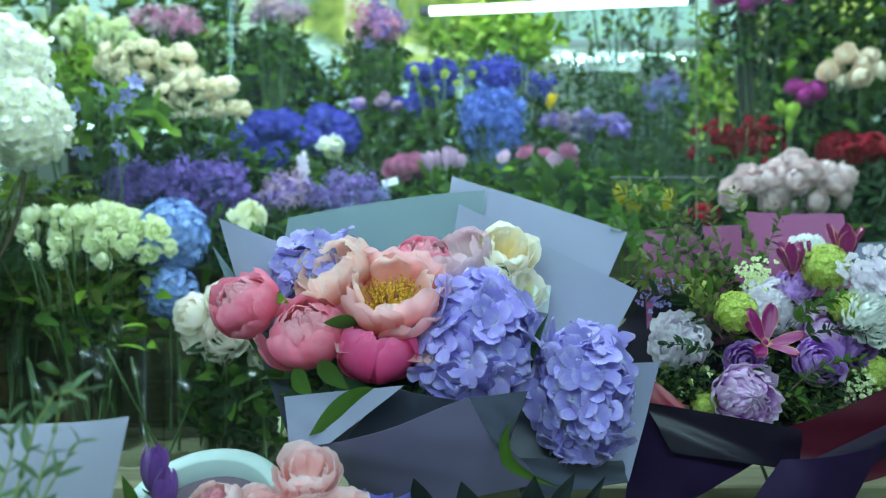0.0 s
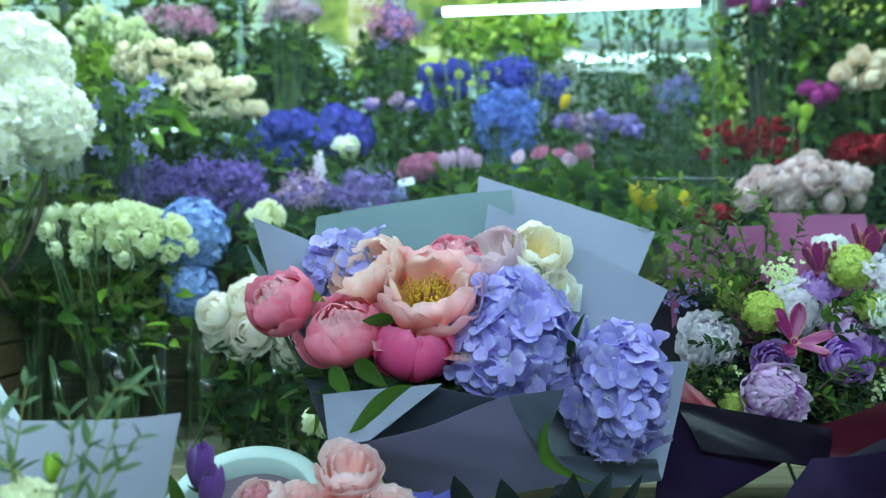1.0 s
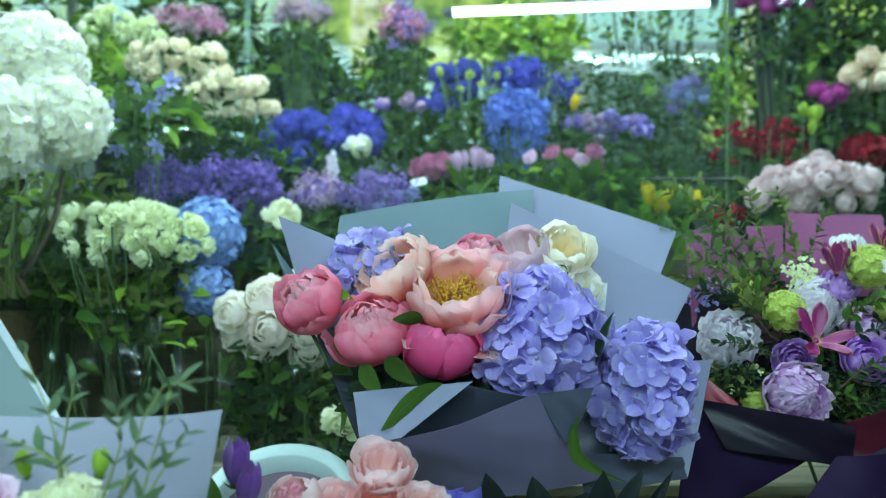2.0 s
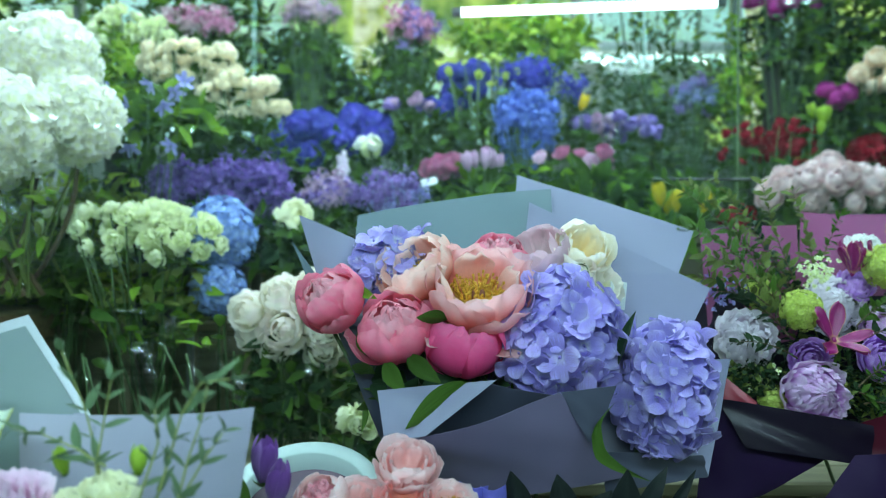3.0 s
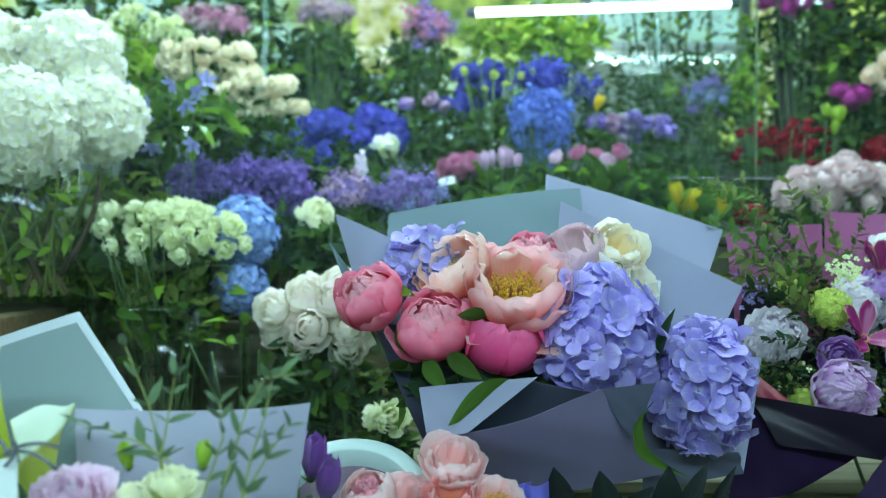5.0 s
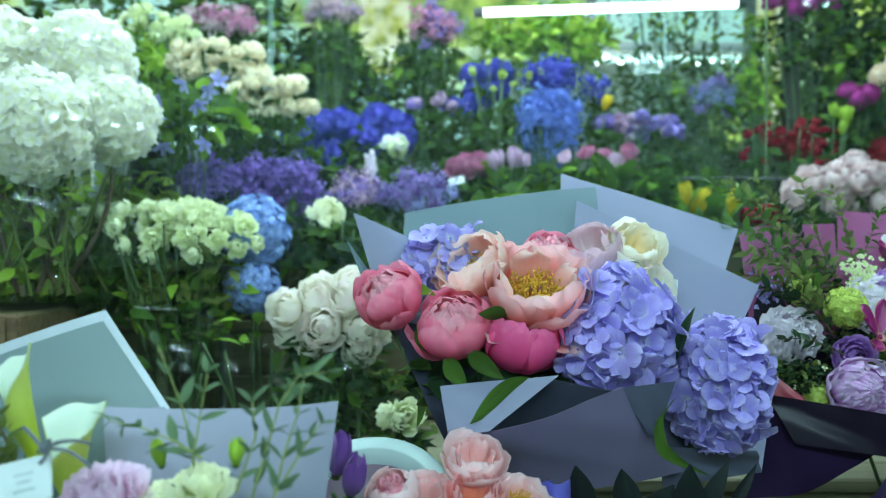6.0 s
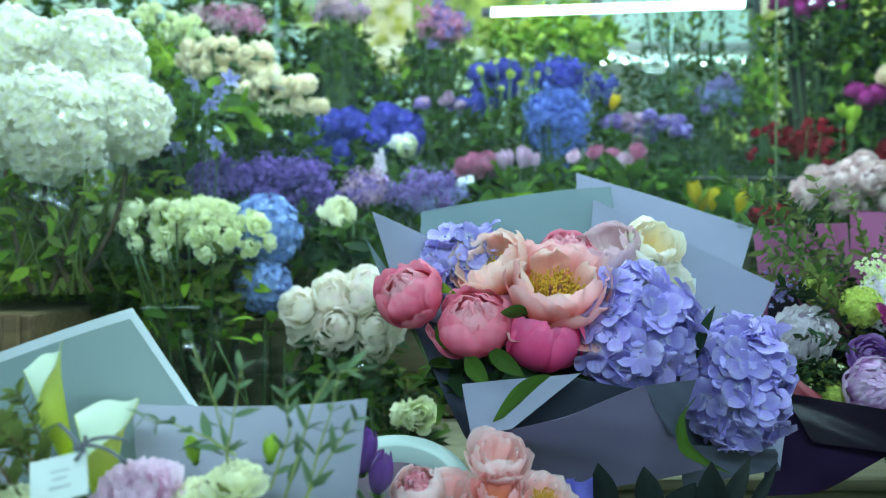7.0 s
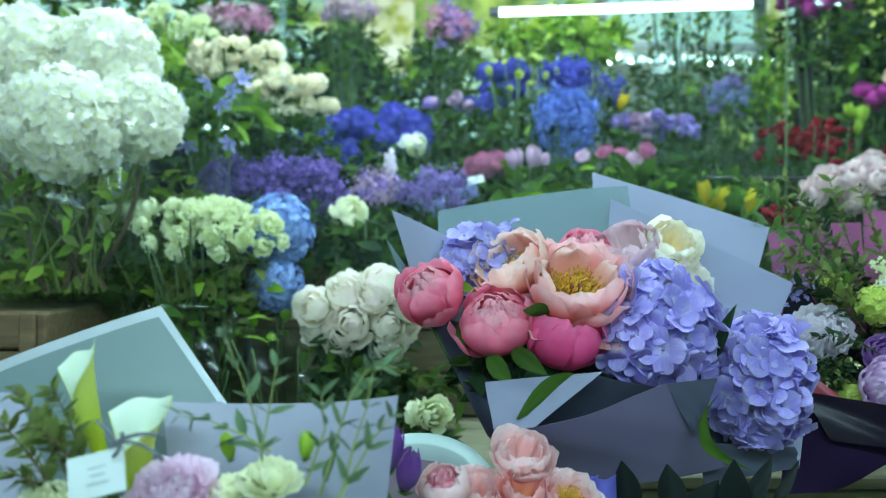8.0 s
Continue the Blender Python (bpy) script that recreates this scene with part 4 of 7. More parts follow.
def bunch(name, centre, radii, kind, mats, n, head_r, foot_z, label, category="flowers", seed=0, leaf_mat=("leaf",), leaves=60, leaf_len=0.05, face=(0, -1, 0.5), lowest=-0.3, fine=False, head_name="flower", holder=None, stem_mat="stem", spread=0.02, single=True, loose=0.7, upright=False, lumps=((0, 0, 1.0),)):
    """A bunch: flower heads over a dome, on stems that run down to a foot in a vase."""
    rng = random.Random(seed)
    c = Vector(centre)
    foot = (c.x, c.y, foot_z)
    t = thing(name, foot, label, category)
    heads = []
    tilt = Vector(face).normalized().to_track_quat("Z", "Y").to_matrix()
    for i, d in enumerate(ball_dirs(n, seed, lowest)):
        d = tilt @ d
        lx, lz, ls = lumps[i % len(lumps)]
        k = rng.uniform(loose, 1.05) * ls * (1.4 if len(lumps) > 1 else 1.0)
        pos = c + Vector(((lx + d.x * k) * radii[0], d.y * radii[1] * k + 0.01 * (i % len(lumps)), (lz + d.z * k) * radii[2]))
        heads.append(pos)
        way = d + Vector(face) * 0.35 + Vector((rng.uniform(-0.3, 0.3), rng.uniform(-0.3, 0.3), rng.uniform(-0.3, 0.3)))
        if upright:
            way = Vector((d.x * 0.25 + rng.uniform(-0.12, 0.12), -0.12, 1))
        if kind in ("rose", "ranunculus"):
            way = d * 0.6 + Vector(face) * 0.75 + Vector((rng.uniform(-0.3, 0.3), rng.uniform(-0.3, 0.3), rng.uniform(-0.2, 0.3)))
        mat = mats[rng.randrange(len(mats))]
        if kind == "hydrangea":
            me = hydrangea_mesh(mat, 90, 0.3, rng.randrange(2))
        elif kind == "froth":
            me = mist_mesh(mat, 50, 0.24, rng.randrange(3))
        elif kind == "ball":
            me = flower_mesh(head_name, "rose" if mat == "creamspray" else "rosette", mat, rng.randrange(4), False)
        elif single and kind in ("rose", "ranunculus"):
            near_flower(head_name, t, kind, mat, pos, way, head_r * rng.uniform(0.85, 1.12), seed * 50 + len(heads), coarse=True)
            continue
        else:
            me = flower_mesh(head_name, kind, mat, rng.randrange(3), fine)
        stuff(head_name, me, t, aim(pos, way, rng.uniform(0, 6.28), head_r * rng.uniform(0.82, 1.15)))
    stuff("stems", mesh_of("stems", stems_to(heads[::3] if n > 30 else heads, (c.x, c.y, foot_z + 0.013), 0.0022, spread, seed), [stem_mat]), t)
    if leaves:
        lr = (radii[0] * 1.1, radii[1] + 0.02, radii[2] * 0.8 + 0.085)
        stuff("leaves", mesh_of("leaves", leaf_cloud((c.x, c.y + radii[1] * 0.35, c.z - radii[2] * 0.35 - 0.11), lr, int(leaves * 3), leaf_len, leaf_len * 0.45, leaf_mat, seed), list(leaf_mat)), t)
    return t


def spike_pieces(height, r, n, fr, seed=0, petals=5, taper=0.8):
    """A flower spike of many florets about z."""
    rng = random.Random(seed)
    kinds = [floret_pieces(fr, s, petals, 2) for s in range(2)]
    pcs = []
    for i in range(n):
        t = i / n
        a = i * 2.4 + rng.uniform(-0.3, 0.3)
        rr = r * (1 - taper * t) * rng.uniform(0.75, 1.1)
        pos = Vector((rr * math.cos(a), rr * math.sin(a), t * height))
        way = Vector((math.cos(a), math.sin(a), 0.35 + rng.uniform(-0.4, 0.4)))
        m = aim(pos, way, rng.uniform(0, 6.28), rng.uniform(0.75, 1.15) * (1 - 0.4 * t))
        pcs += [put(p, m) for p in kinds[rng.randrange(2)]]
    return pcs


def spikes(name, centre, radii, mat, n, height, r, florets, fr, foot_z, label, seed=0, leaf_mat=("leaf",), leaves=40, leaf_len=0.05, lean=0.5, petals=5, way0=(0, -0.3, 0.8), spread=0.02, taper=0.8):
    """A bunch of flower spikes that fan out."""
    rng = random.Random(seed)
    c = Vector(centre)
    t = thing(name, (c.x, c.y, foot_z), label, "flowers")
    metas = []
    for s in range(2):
        key = ("spike", mat, height, r, florets, fr, s)
        if key not in SHARED:
            SHARED[key] = mesh_of("flower_spike", spike_pieces(height, r, florets, fr, s, petals, taper), [mat])
        metas.append(SHARED[key])
    heads = []
    for i in range(n):
        pos = c + Vector((rng.uniform(-1, 1) * radii[0], rng.uniform(-1, 1) * radii[1], rng.uniform(-1, 1) * radii[2]))
        way = Vector(way0) + Vector(((pos.x - c.x) / max(radii[0], 0.01) * lean, rng.uniform(-0.3, 0.3), rng.uniform(-0.2, 0.2)))
        pos = pos - way.normalized() * height * 0.45
        heads.append(pos)
        stuff("flower_spike", metas[i % 2], t, aim(pos, way, rng.uniform(0, 6.28), rng.uniform(0.8, 1.15)))
    stuff("stems", mesh_of("stems", stems_to(heads, (c.x, c.y, foot_z + 0.013), 0.002, spread, seed), ["stem"]), t)
    if leaves:
        stuff("leaves", mesh_of("leaves", leaf_cloud((c.x, c.y + 0.02, c.z - radii[2] - 0.06), (radii[0] * 1.1, radii[1] + 0.03, radii[2] + 0.08), leaves * 3, leaf_len, leaf_len * 0.42, leaf_mat, seed), list(leaf_mat)), t)
    return t


# ---- the shop: shell, stands, glass ----
def slab(name, x0, y0, z0, x1, y1, z1, mat, label, category="structure", kind="structure", bevel=0.004):
    return solo(name, mesh_of(name, [box(x0, y0, z0, x1, y1, z1, bevel)], [mat], False), label, category, kind)


slab("floor", -2.6, -2.6, -0.1, 2.6, 3.3, 0.0, "floor", "dark grey tiled shop floor", "floor")
slab("ceiling", -2.6, -2.6, 2.6, 2.6, 3.3, 2.7, "ceiling", "pale painted shop ceiling", "ceiling")
slab("wall_north", -2.6, 3.2, 0.0, 2.6, 3.3, 1.74, "wall", "pale green grey wall below the back window", "wall")
slab("wall_north_pier", 0.1, 3.17, 0.0, 0.98, 3.199, 2.1, "wall", "grey green painted wall behind the glass door", "wall")
slab("wall_north_head", -2.6, 3.2, 2.5, 2.6, 3.3, 2.6, "wall", "pale wall strip above the back window", "wall")
# Window and glowing boards added for the brightness between the plants.
win = tagged(new("window_1"), "wide back window added with slim metal mullions, glowing boards outside", "window", kind="structure")
PLACE[win] = Matrix()
for x in (-2.6, -1.7, -0.93, -0.24, 0.46, 1.16, 1.9, 2.56):
    part("mullion", mesh_of("mullion", [box(x, 3.22, 1.74, x + 0.04, 3.27, 2.5)], ["metal"], False), win)
for a, b in ((-2.56, -1.7), (-1.66, -0.93), (-0.89, -0.24), (-0.2, 0.46), (0.5, 1.16), (1.2, 1.9), (1.94, 2.56)):
    part("pane", mesh_of("pane", [box(a, 3.242, 1.74, b, 3.248, 2.5, 0.001)], ["pane"], False), win)
solo("backdrop", mesh_of("backdrop", [box(-8, 6.9, 0.5, 8, 6.92, 6.5)], ["outdoors"], False), "glowing board painted as trees and sky outside the window", "backdrop", "structure")
solo("backdrop", mesh_of("backdrop", [box(2.72, 6.85, 2.3, 3.02, 6.87, 4.6)], ["outdoors_yellow"], False), "glowing board painted as a sunlit yellow-green tree", "backdrop", "structure")
solo("backdrop", mesh_of("backdrop", [box(-0.90, 6.85, 2.9, -0.44, 6.87, 4.6)], ["outdoors_yellow"], False), "glowing board painted as a sunlit yellow-green tree", "backdrop", "structure")
# Unseen walls behind the viewer, toned to shape the haze the window mirrors.
slab("wall_south", -2.6, -2.7, 1.2, 2.6, -2.6, 2.6, "wall", "unseen pale wall behind the viewer, mirrored as haze in glass", "wall")
slab("cabinet_panel", -2.6, -2.7, 0.0, -0.4, -2.6, 1.2, "wood_honey", "unseen brown panel added for a faint mirrored haze", "wall")
slab("wainscot", -0.4, -2.7, 0.0, 2.6, -2.6, 1.2, "wood_black", "unseen black panel added to keep the mirrored haze low", "wall")
slab("wall_west", -2.7, -2.6, 0.0, -2.6, 3.3, 2.6, "wall", "pale wall of the shop", "wall")
slab("wall_east", 2.6, -2.6, 0.0, 2.7, 3.3, 2.6, "wall", "pale wall of the shop", "wall")


def plank_stand(name, x0, y0, x1, y1, top, mat, label, planks=4, bottom=0.0):
    """A stepped display stand: plank top, front boards, legs."""
    t = thing(name, ((x0 + x1) / 2, (y0 + y1) / 2, bottom), label, "stand", "wooden tiers of the display")
    w = (y1 - y0) / planks
    for i in range(planks):
        part("plank", mesh_of("plank", [box(x0, y0 + i * w + 0.002, top - 0.025, x1, y0 + (i + 1) * w - 0.002, top)], [mat], False), t)
    n = max(2, int((top - bottom) / 0.11))
    h = (top - 0.027 - bottom - 0.03) / n
    for i in range(n):
        part("front_board", mesh_of("front_board", [box(x0 + 0.01, y0 + 0.012, bottom + 0.03 + i * h + 0.003, x1 - 0.01, y0 + 0.03, bottom + 0.03 + (i + 1) * h - 0.003)], [mat], False), t)
    for x in (x0 + 0.03, (x0 + x1) / 2, x1 - 0.03):
        for y in (y0 + 0.05, y1 - 0.03):
            part("leg", mesh_of("leg", [box(x - 0.02, y - 0.02, bottom, x + 0.02, y + 0.02, top - 0.026)], [mat], False), t)
    return t


TABLE, TIER1, CRATE, TIER2, TIER3 = 0.74, 0.88, 1.18, 1.12, 1.34
plank_stand("display_table", -1.3, 0.5, 1.5, 1.28, TABLE, "wood_pale", "pale slatted wooden table under the bouquets", 8)
plank_stand("display_stand", -1.7, 1.32, 1.9, 1.76, TIER1, "wood_honey", "low honey-coloured wooden tier holding glass vases")
plank_stand("display_stand", -1.9, 1.78, 2.1, 2.16, TIER2, "wood_dark", "middle dark wooden tier holding flower buckets")
plank_stand("display_stand", -2.1, 2.18, 2.3, 2.75, TIER3, "wood_dark", "high dark wooden tier holding flower buckets")


def crate(x0, y0, x1, y1, z0, z1, label):
    t = thing("wooden_crate", ((x0 + x1) / 2, (y0 + y1) / 2, z0), label, "crate")
    n = 4
    h = (z1 - z0) / n
    for i in range(n):
        a, b = z0 + i * h + 0.003, z0 + (i + 1) * h - 0.003
        part("slat", mesh_of("slat", [box(x0, y0, a, x1, y0 + 0.012, b)], ["wood"], False), t)
        part("slat", mesh_of("slat", [box(x0, y1 - 0.012, a, x1, y1, b)], ["wood"], False), t)
        part("slat", mesh_of("slat", [box(x1 - 0.012, y0 + 0.013, a, x1, y1 - 0.013, b)], ["wood"], False), t)
    for x in (x0 + 0.02, x1 - 0.045):
        part("corner_post", mesh_of("corner_post", [box(x, y0 - 0.011, z0, x + 0.03, y0 - 0.001, z1 - 0.001)], ["wood"], False), t)
    part("lid_board", mesh_of("lid_board", [box(x0 + 0.013, y0 + 0.013, z1 - 0.016, x1 - 0.013, y1 - 0.013, z1 - 0.002)], ["wood"], False), t)
    return t


crate(-1.6, 1.36, -0.97, 1.7, TIER1, CRATE - 0.012, "brown slatted wooden crate used as a riser")
shelf = thing("glass_shelf", (-1.1, 1.55, CRATE - 0.012), "thin clear glass shelf lying on the crate", "shelf")
part("board", mesh_of("board", [box(-1.6, 1.38, CRATE - 0.012, -0.66, 1.72, CRATE)], ["pane"], False), shelf)
part("leg", mesh_of("leg", [tube([(-0.68, 1.69, TIER1), (-0.68, 1.69, CRATE - 0.013)], 0.008, 8)], ["metal"]), shelf)

# cold-room glass doors behind the flowers
door = thing("glass_screen", (0.46, 1.80, TIER2), "clear upright glass screen with a green ground edge on the tier", "glass screen")
part("pane", mesh_of("pane", [box(0.28, 1.797, TIER2, 0.610, 1.803, 2.30, 0.001)], ["pane_green"], False), door)
part("edge_strip", mesh_of("edge_strip", [box(0.6105, 1.796, TIER2, 0.6125, 1.804, 2.30, 0.0005)], ["edge"], False), door, Matrix(), "green ground glass edge")
part("clip_rail", mesh_of("clip_rail", [box(0.40, 1.789, 1.466, 0.66, 1.796, 1.473, 0.002)], ["black"], False), door, Matrix(), "thin black rail")
slab("door_post", 1.020, 2.56, TIER3, 1.072, 2.6, 2.6, "wood_brown", "dark brown wooden post", "post")
slab("glass_joint", 0.560, 2.452, 1.90, 0.566, 2.458, 2.07, "edge_pale", "pale upright glass joint under the tube", "trim")


def tube_fitting(a, b, r, label, mat="tube"):
    """A fluorescent tube in its white tray under the ceiling."""
    a, b = Vector(a), Vector(b)
    t = thing("fluorescent_lamp", (a + b) / 2, label, "lamp", "fluorescent lamps under the ceiling")
    part("glass_tube", mesh_of("glass_tube", [tube([a, (a + b) / 2, b], r, 10)], [mat]), t)
    way = (b - a).normalized()
    for e, s in ((a, -1), (b, 1)):
        part("end_cap", mesh_of("end_cap", [tube([e, e + way * s * 0.03], r * 1.15, 10)], ["metal"]), t)
    top = max(a.z, b.z) + r * 2.2
    part("tray", mesh_of("tray", [box(a.x - 0.03, min(a.y, b.y) - 0.05, top, b.x + 0.03, max(a.y, b.y) + 0.05, top + 0.03)], ["ceiling"], False), t)
    for x in (a.x + 0.1, b.x - 0.1):
        part("hanger", mesh_of("hanger", [tube([(x, a.y, top + 0.03), (x, a.y, 2.6)], 0.004, 6)], ["metal"]), t)
    return t


tube_fitting((-0.044, 2.440, 2.078), (0.796, 2.440, 2.115), 0.014, "bright white fluorescent tube under the ceiling")
# Glowing strip and beads put in for lamp reflections in the glass.
tube_fitting((0.400, 3.000, 2.068), (1.036, 3.000, 2.084), 0.008, "glowing strip in place of a lamp reflection in glass", "tube_far")
lights = thing("glint_string", (0.7, 3.0, 2.05), "row of glowing beads in place of lamp reflections in glass", "lamp")
rng = random.Random(3)
wire = [(0.36 + 0.052 * i + rng.uniform(-0.015, 0.015), 3.05, 2.08 + rng.uniform(-0.012, 0.012)) for i in range(16)]
part("wire", mesh_of("wire", [tube(wire, 0.002, 5)], ["metal"]), lights)
for p in wire + [(0.40, 3.05, 2.155), (0.45, 3.05, 2.15), (0.50, 3.05, 2.16), (0.86, 3.05, 2.14), (0.91, 3.05, 2.135)]:
    k = rng.uniform(0.8, 1.7)
    part("bulb", mesh_of("bulb", [put(blob(0.007 * k, 0.006, 0.006 * k, 1, 0.0), Matrix.Translation((p[0], p[1] - 0.008, p[2])))], ["glint_small"]), lights)
# Unseen fittings added where the area lamps hang, out of view.
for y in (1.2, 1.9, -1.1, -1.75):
    tube_fitting((-1.2, y, 2.55), (1.2, y, 2.55), 0.012, "unseen white tube fitting added where an area lamp hangs", "tube_far")


# ---- the coral and lilac bouquet in grey-lilac paper ----
bq = thing("bouquet", (-0.018, 0.980, 0.744), "large wrapped bouquet of coral peonies and lilac hydrangeas in grey-lilac paper", "bouquet")
near_flower("peony", bq, "crown", "coral", (-0.257, 0.985, 1.222), (-0.42, -0.55, 0.72), 0.0380, 1, "closed coral pink peony", "coral_pale", spin=2.2)
near_flower("peony", bq, "crown", "coral", (-0.172, 0.960, 1.186), (-0.10, -0.62, 0.77), 0.0405, 2, "half-open coral pink peony", "coral_pale", spin=3.5)
near_flower("peony", bq, "globe", "hotpink", (-0.086, 0.955, 1.163), (0.05, -0.36, 0.93), 0.0425, 3, "closed hot pink peony")
near_flower("peony", bq, "bowlwide", "blush", (-0.065, 0.965, 1.246), (0.04, -0.60, 0.80), 0.0590, 4, "wide open blush peony", "peach", True)
near_flower("peony", bq, "goblet", "peach", (-0.147, 1.020, 1.266), (-0.55, -0.48, 0.68), 0.0450, 5, "opening pale peach peony", None, True, spin=0.6)
near_flower("peony", bq, "half", "coral", (-0.030, 1.085, 1.270), (0.1, -0.4, 0.9), 0.0400, 6, "coral peony behind the open one", "coral_pale")
near_flower("peony", bq, "half", "coral", (-0.122, 1.020, 1.216), (-0.1, -0.5, 0.85), 0.0330, 61, "coral peony tucked under the open one", "coral_pale", coarse=True)
near_flower("rose", bq, "goblet", "mauve", (0.022, 1.065, 1.284), (-0.35, -0.35, 0.85), 0.0440, 7, "dusky mauve rose")
near_flower("peony", bq, "cup", "cream", (0.090, 1.060, 1.296), (0.15, -0.70, 0.65), 0.0350, 8, "pale yellow cream peony")
near_flower("carnation", bq, "goblet", "whiterose", (0.112, 1.040, 1.243), (0.4, -0.8, 0.4), 0.0250, 9, "small cream flower")
near_flower("rose", bq, "rose", "whiterose", (0.078, 1.030, 1.258), (0.1, -0.8, 0.5), 0.0260, 10, "small cream rose")
near_hydrangea(bq, (0.043, 0.985, 1.178), (0.05, -1, 0.25), (0.0797, 0.0769, 0.075), "hyd_lilac", 112, 0.0275, 11, "lilac blue hydrangea head")
near_hydrangea(bq, (0.180, 0.975, 1.113), (0.3, -1, 0.1), (0.0540, 0.0800, 0.065), "hyd_lilac", 102, 0.0275, 12, "drooping lilac blue hydrangea head")
near_hydrangea(bq, (-0.182, 1.090, 1.262), (0, -1, 0.4), (0.0720, 0.0560, 0.045), "hyd_lilac", 80, 0.024, 13, "lilac hydrangea behind the peonies")

sheet("wrapping_sheet", ((-0.250, 1.050, 1.174), (0.052, 1.050, 1.174), (0.068, 1.220, 1.397), (-0.249, 1.200, 1.352)), "paper_green", bq, 0.003, 0.002, 1, "grey-green paper sheet")
sheet("wrapping_sheet", ((-0.019, 1.070, 1.171), (0.199, 1.070, 1.171), (0.294, 1.190, 1.326), (0.015, 1.250, 1.422)), "paper_lilac", bq, 0.003, 0.002, 2)
sheet("wrapping_sheet", ((-0.011, 1.060, 1.156), (0.198, 1.020, 1.115), (0.283, 1.085, 1.239), (0.025, 1.160, 1.369)), "paper_lilac", bq, 0.003, 0.002, 3)
sheet("wrapping_sheet", ((-0.271, 1.040, 1.198), (-0.146, 1.050, 1.158), (-0.190, 1.120, 1.288), (-0.318, 1.060, 1.343)), "paper_lilac", bq, 0.003, 0.002, 4)
sheet("wrapping_sheet", ((-0.282, 1.050, 1.197), (-0.210, 1.050, 1.142), (-0.279, 1.070, 1.236), (-0.328, 1.060, 1.306)), "paper_green", bq, 0.0, 0.002, 5, "grey-green paper sheet")
sheet("wrapping_sheet", ((-0.186, 0.930, 1.047), (-0.104, 0.950, 1.042), (-0.173, 1.020, 1.177), (-0.264, 1.020, 1.199)), "paper_slate_shade", bq, -0.02, 0.002, 6, "inner paper with its shade put into the slate colour")
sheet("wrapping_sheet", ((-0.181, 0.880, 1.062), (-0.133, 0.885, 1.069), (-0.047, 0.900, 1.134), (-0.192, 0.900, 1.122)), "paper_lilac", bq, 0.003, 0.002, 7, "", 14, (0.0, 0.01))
sheet("wrapping_sheet", ((-0.143, 0.970, 1.036), (0.086, 0.980, 1.041), (0.098, 0.915, 1.122), (-0.065, 0.908, 1.132)), "paper_slate_shade", bq, 0.015, 0.002, 8, "inner paper with its shade put into the slate colour")
sheet("wrapping_sheet", ((-0.110, 0.955, 0.985), (0.122, 0.930, 1.006), (0.029, 0.885, 1.122), (-0.148, 0.885, 1.072)), "paper_violet", bq, 0.012, 0.003, 9, "violet-grey front paper")
sheet("wrapping_sheet", ((0.066, 0.898, 1.060), (0.080, 0.905, 1.066), (0.104, 0.915, 1.126), (0.030, 0.892, 1.122)), "paper_slate_shade", bq, 0.003, 0.002, 10, "folded slate paper flap")
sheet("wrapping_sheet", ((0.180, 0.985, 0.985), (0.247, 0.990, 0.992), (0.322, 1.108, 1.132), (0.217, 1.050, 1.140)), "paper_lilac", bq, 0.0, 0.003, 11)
sheet("wrapping_sheet", ((0.098, 0.950, 0.980), (0.244, 0.985, 0.992), (0.236, 0.985, 1.022), (0.090, 0.940, 1.036)), "paper_slate_shade", bq, 0.0, 0.003, 12, "slate lower paper")
pcs = [tube(curve_points((-0.018, 0.980, 0.744), p, n=5), 0.003, 6) for p in ((-0.274, 1.000, 1.210), (-0.190, 0.990, 1.151), (-0.092, 0.980, 1.137), (-0.077, 1.000, 1.210), (0.044, 1.000, 1.164), (0.189, 0.990, 1.091))]
stuff("stems", mesh_of("stems", pcs, ["stem"]), bq)


def broad_leaf(parent, a, b, width, mat, bend=0.15, roll=0.0, name="leaf", label="", fold=0.25):
    """One large leaf from its stalk a to its tip b."""
    a, b = Vector(a), Vector(b)
    L = (b - a).length
    q = (b - a).to_track_quat("X", "Z").to_matrix().to_4x4() @ Matrix.Rotation(roll, 4, "X")
    return part(name, mesh_of(name, [leaf(L, width, bend, fold, 7, 12)], [mat]), parent, Matrix.Translation(a) @ q, label)


def curled_leaf(parent, path, width, across, mat, label=""):
    """A long leaf along a bent path, cupped across its width."""
    path, n, nu = np.array(path, float), 15, 7
    t = np.linspace(0, len(path) - 1, n)
    mid = np.stack([np.interp(t, range(len(path)), path[:, k]) for k in range(3)], -1)
    mid[1:-1] = (mid[:-2] + 2 * mid[1:-1] + mid[2:]) / 4
    u = np.linspace(-1, 1, nu)
    w = width / 2 * np.maximum(np.sin(np.pi * (0.06 + 0.94 * np.linspace(0, 1, n)) ** 0.8), 0.05)
    a = np.array(Vector(across).normalized())
    pts = mid[:, None] + a * (u[None, :, None] * w[:, None, None]) + np.array((0, -1, 0)) * (0.5 * w[:, None, None] * u[None, :, None] ** 2)
    uv = np.stack(np.broadcast_arrays((u[None, :] + 1) / 2, np.linspace(0, 1, n)[:, None]), -1)
    return part("leaf", mesh_of("leaf", [(pts.reshape(-1, 3), grid_faces(nu, n), uv.reshape(-1, 2), 0)], [mat]), parent, Matrix(), label)


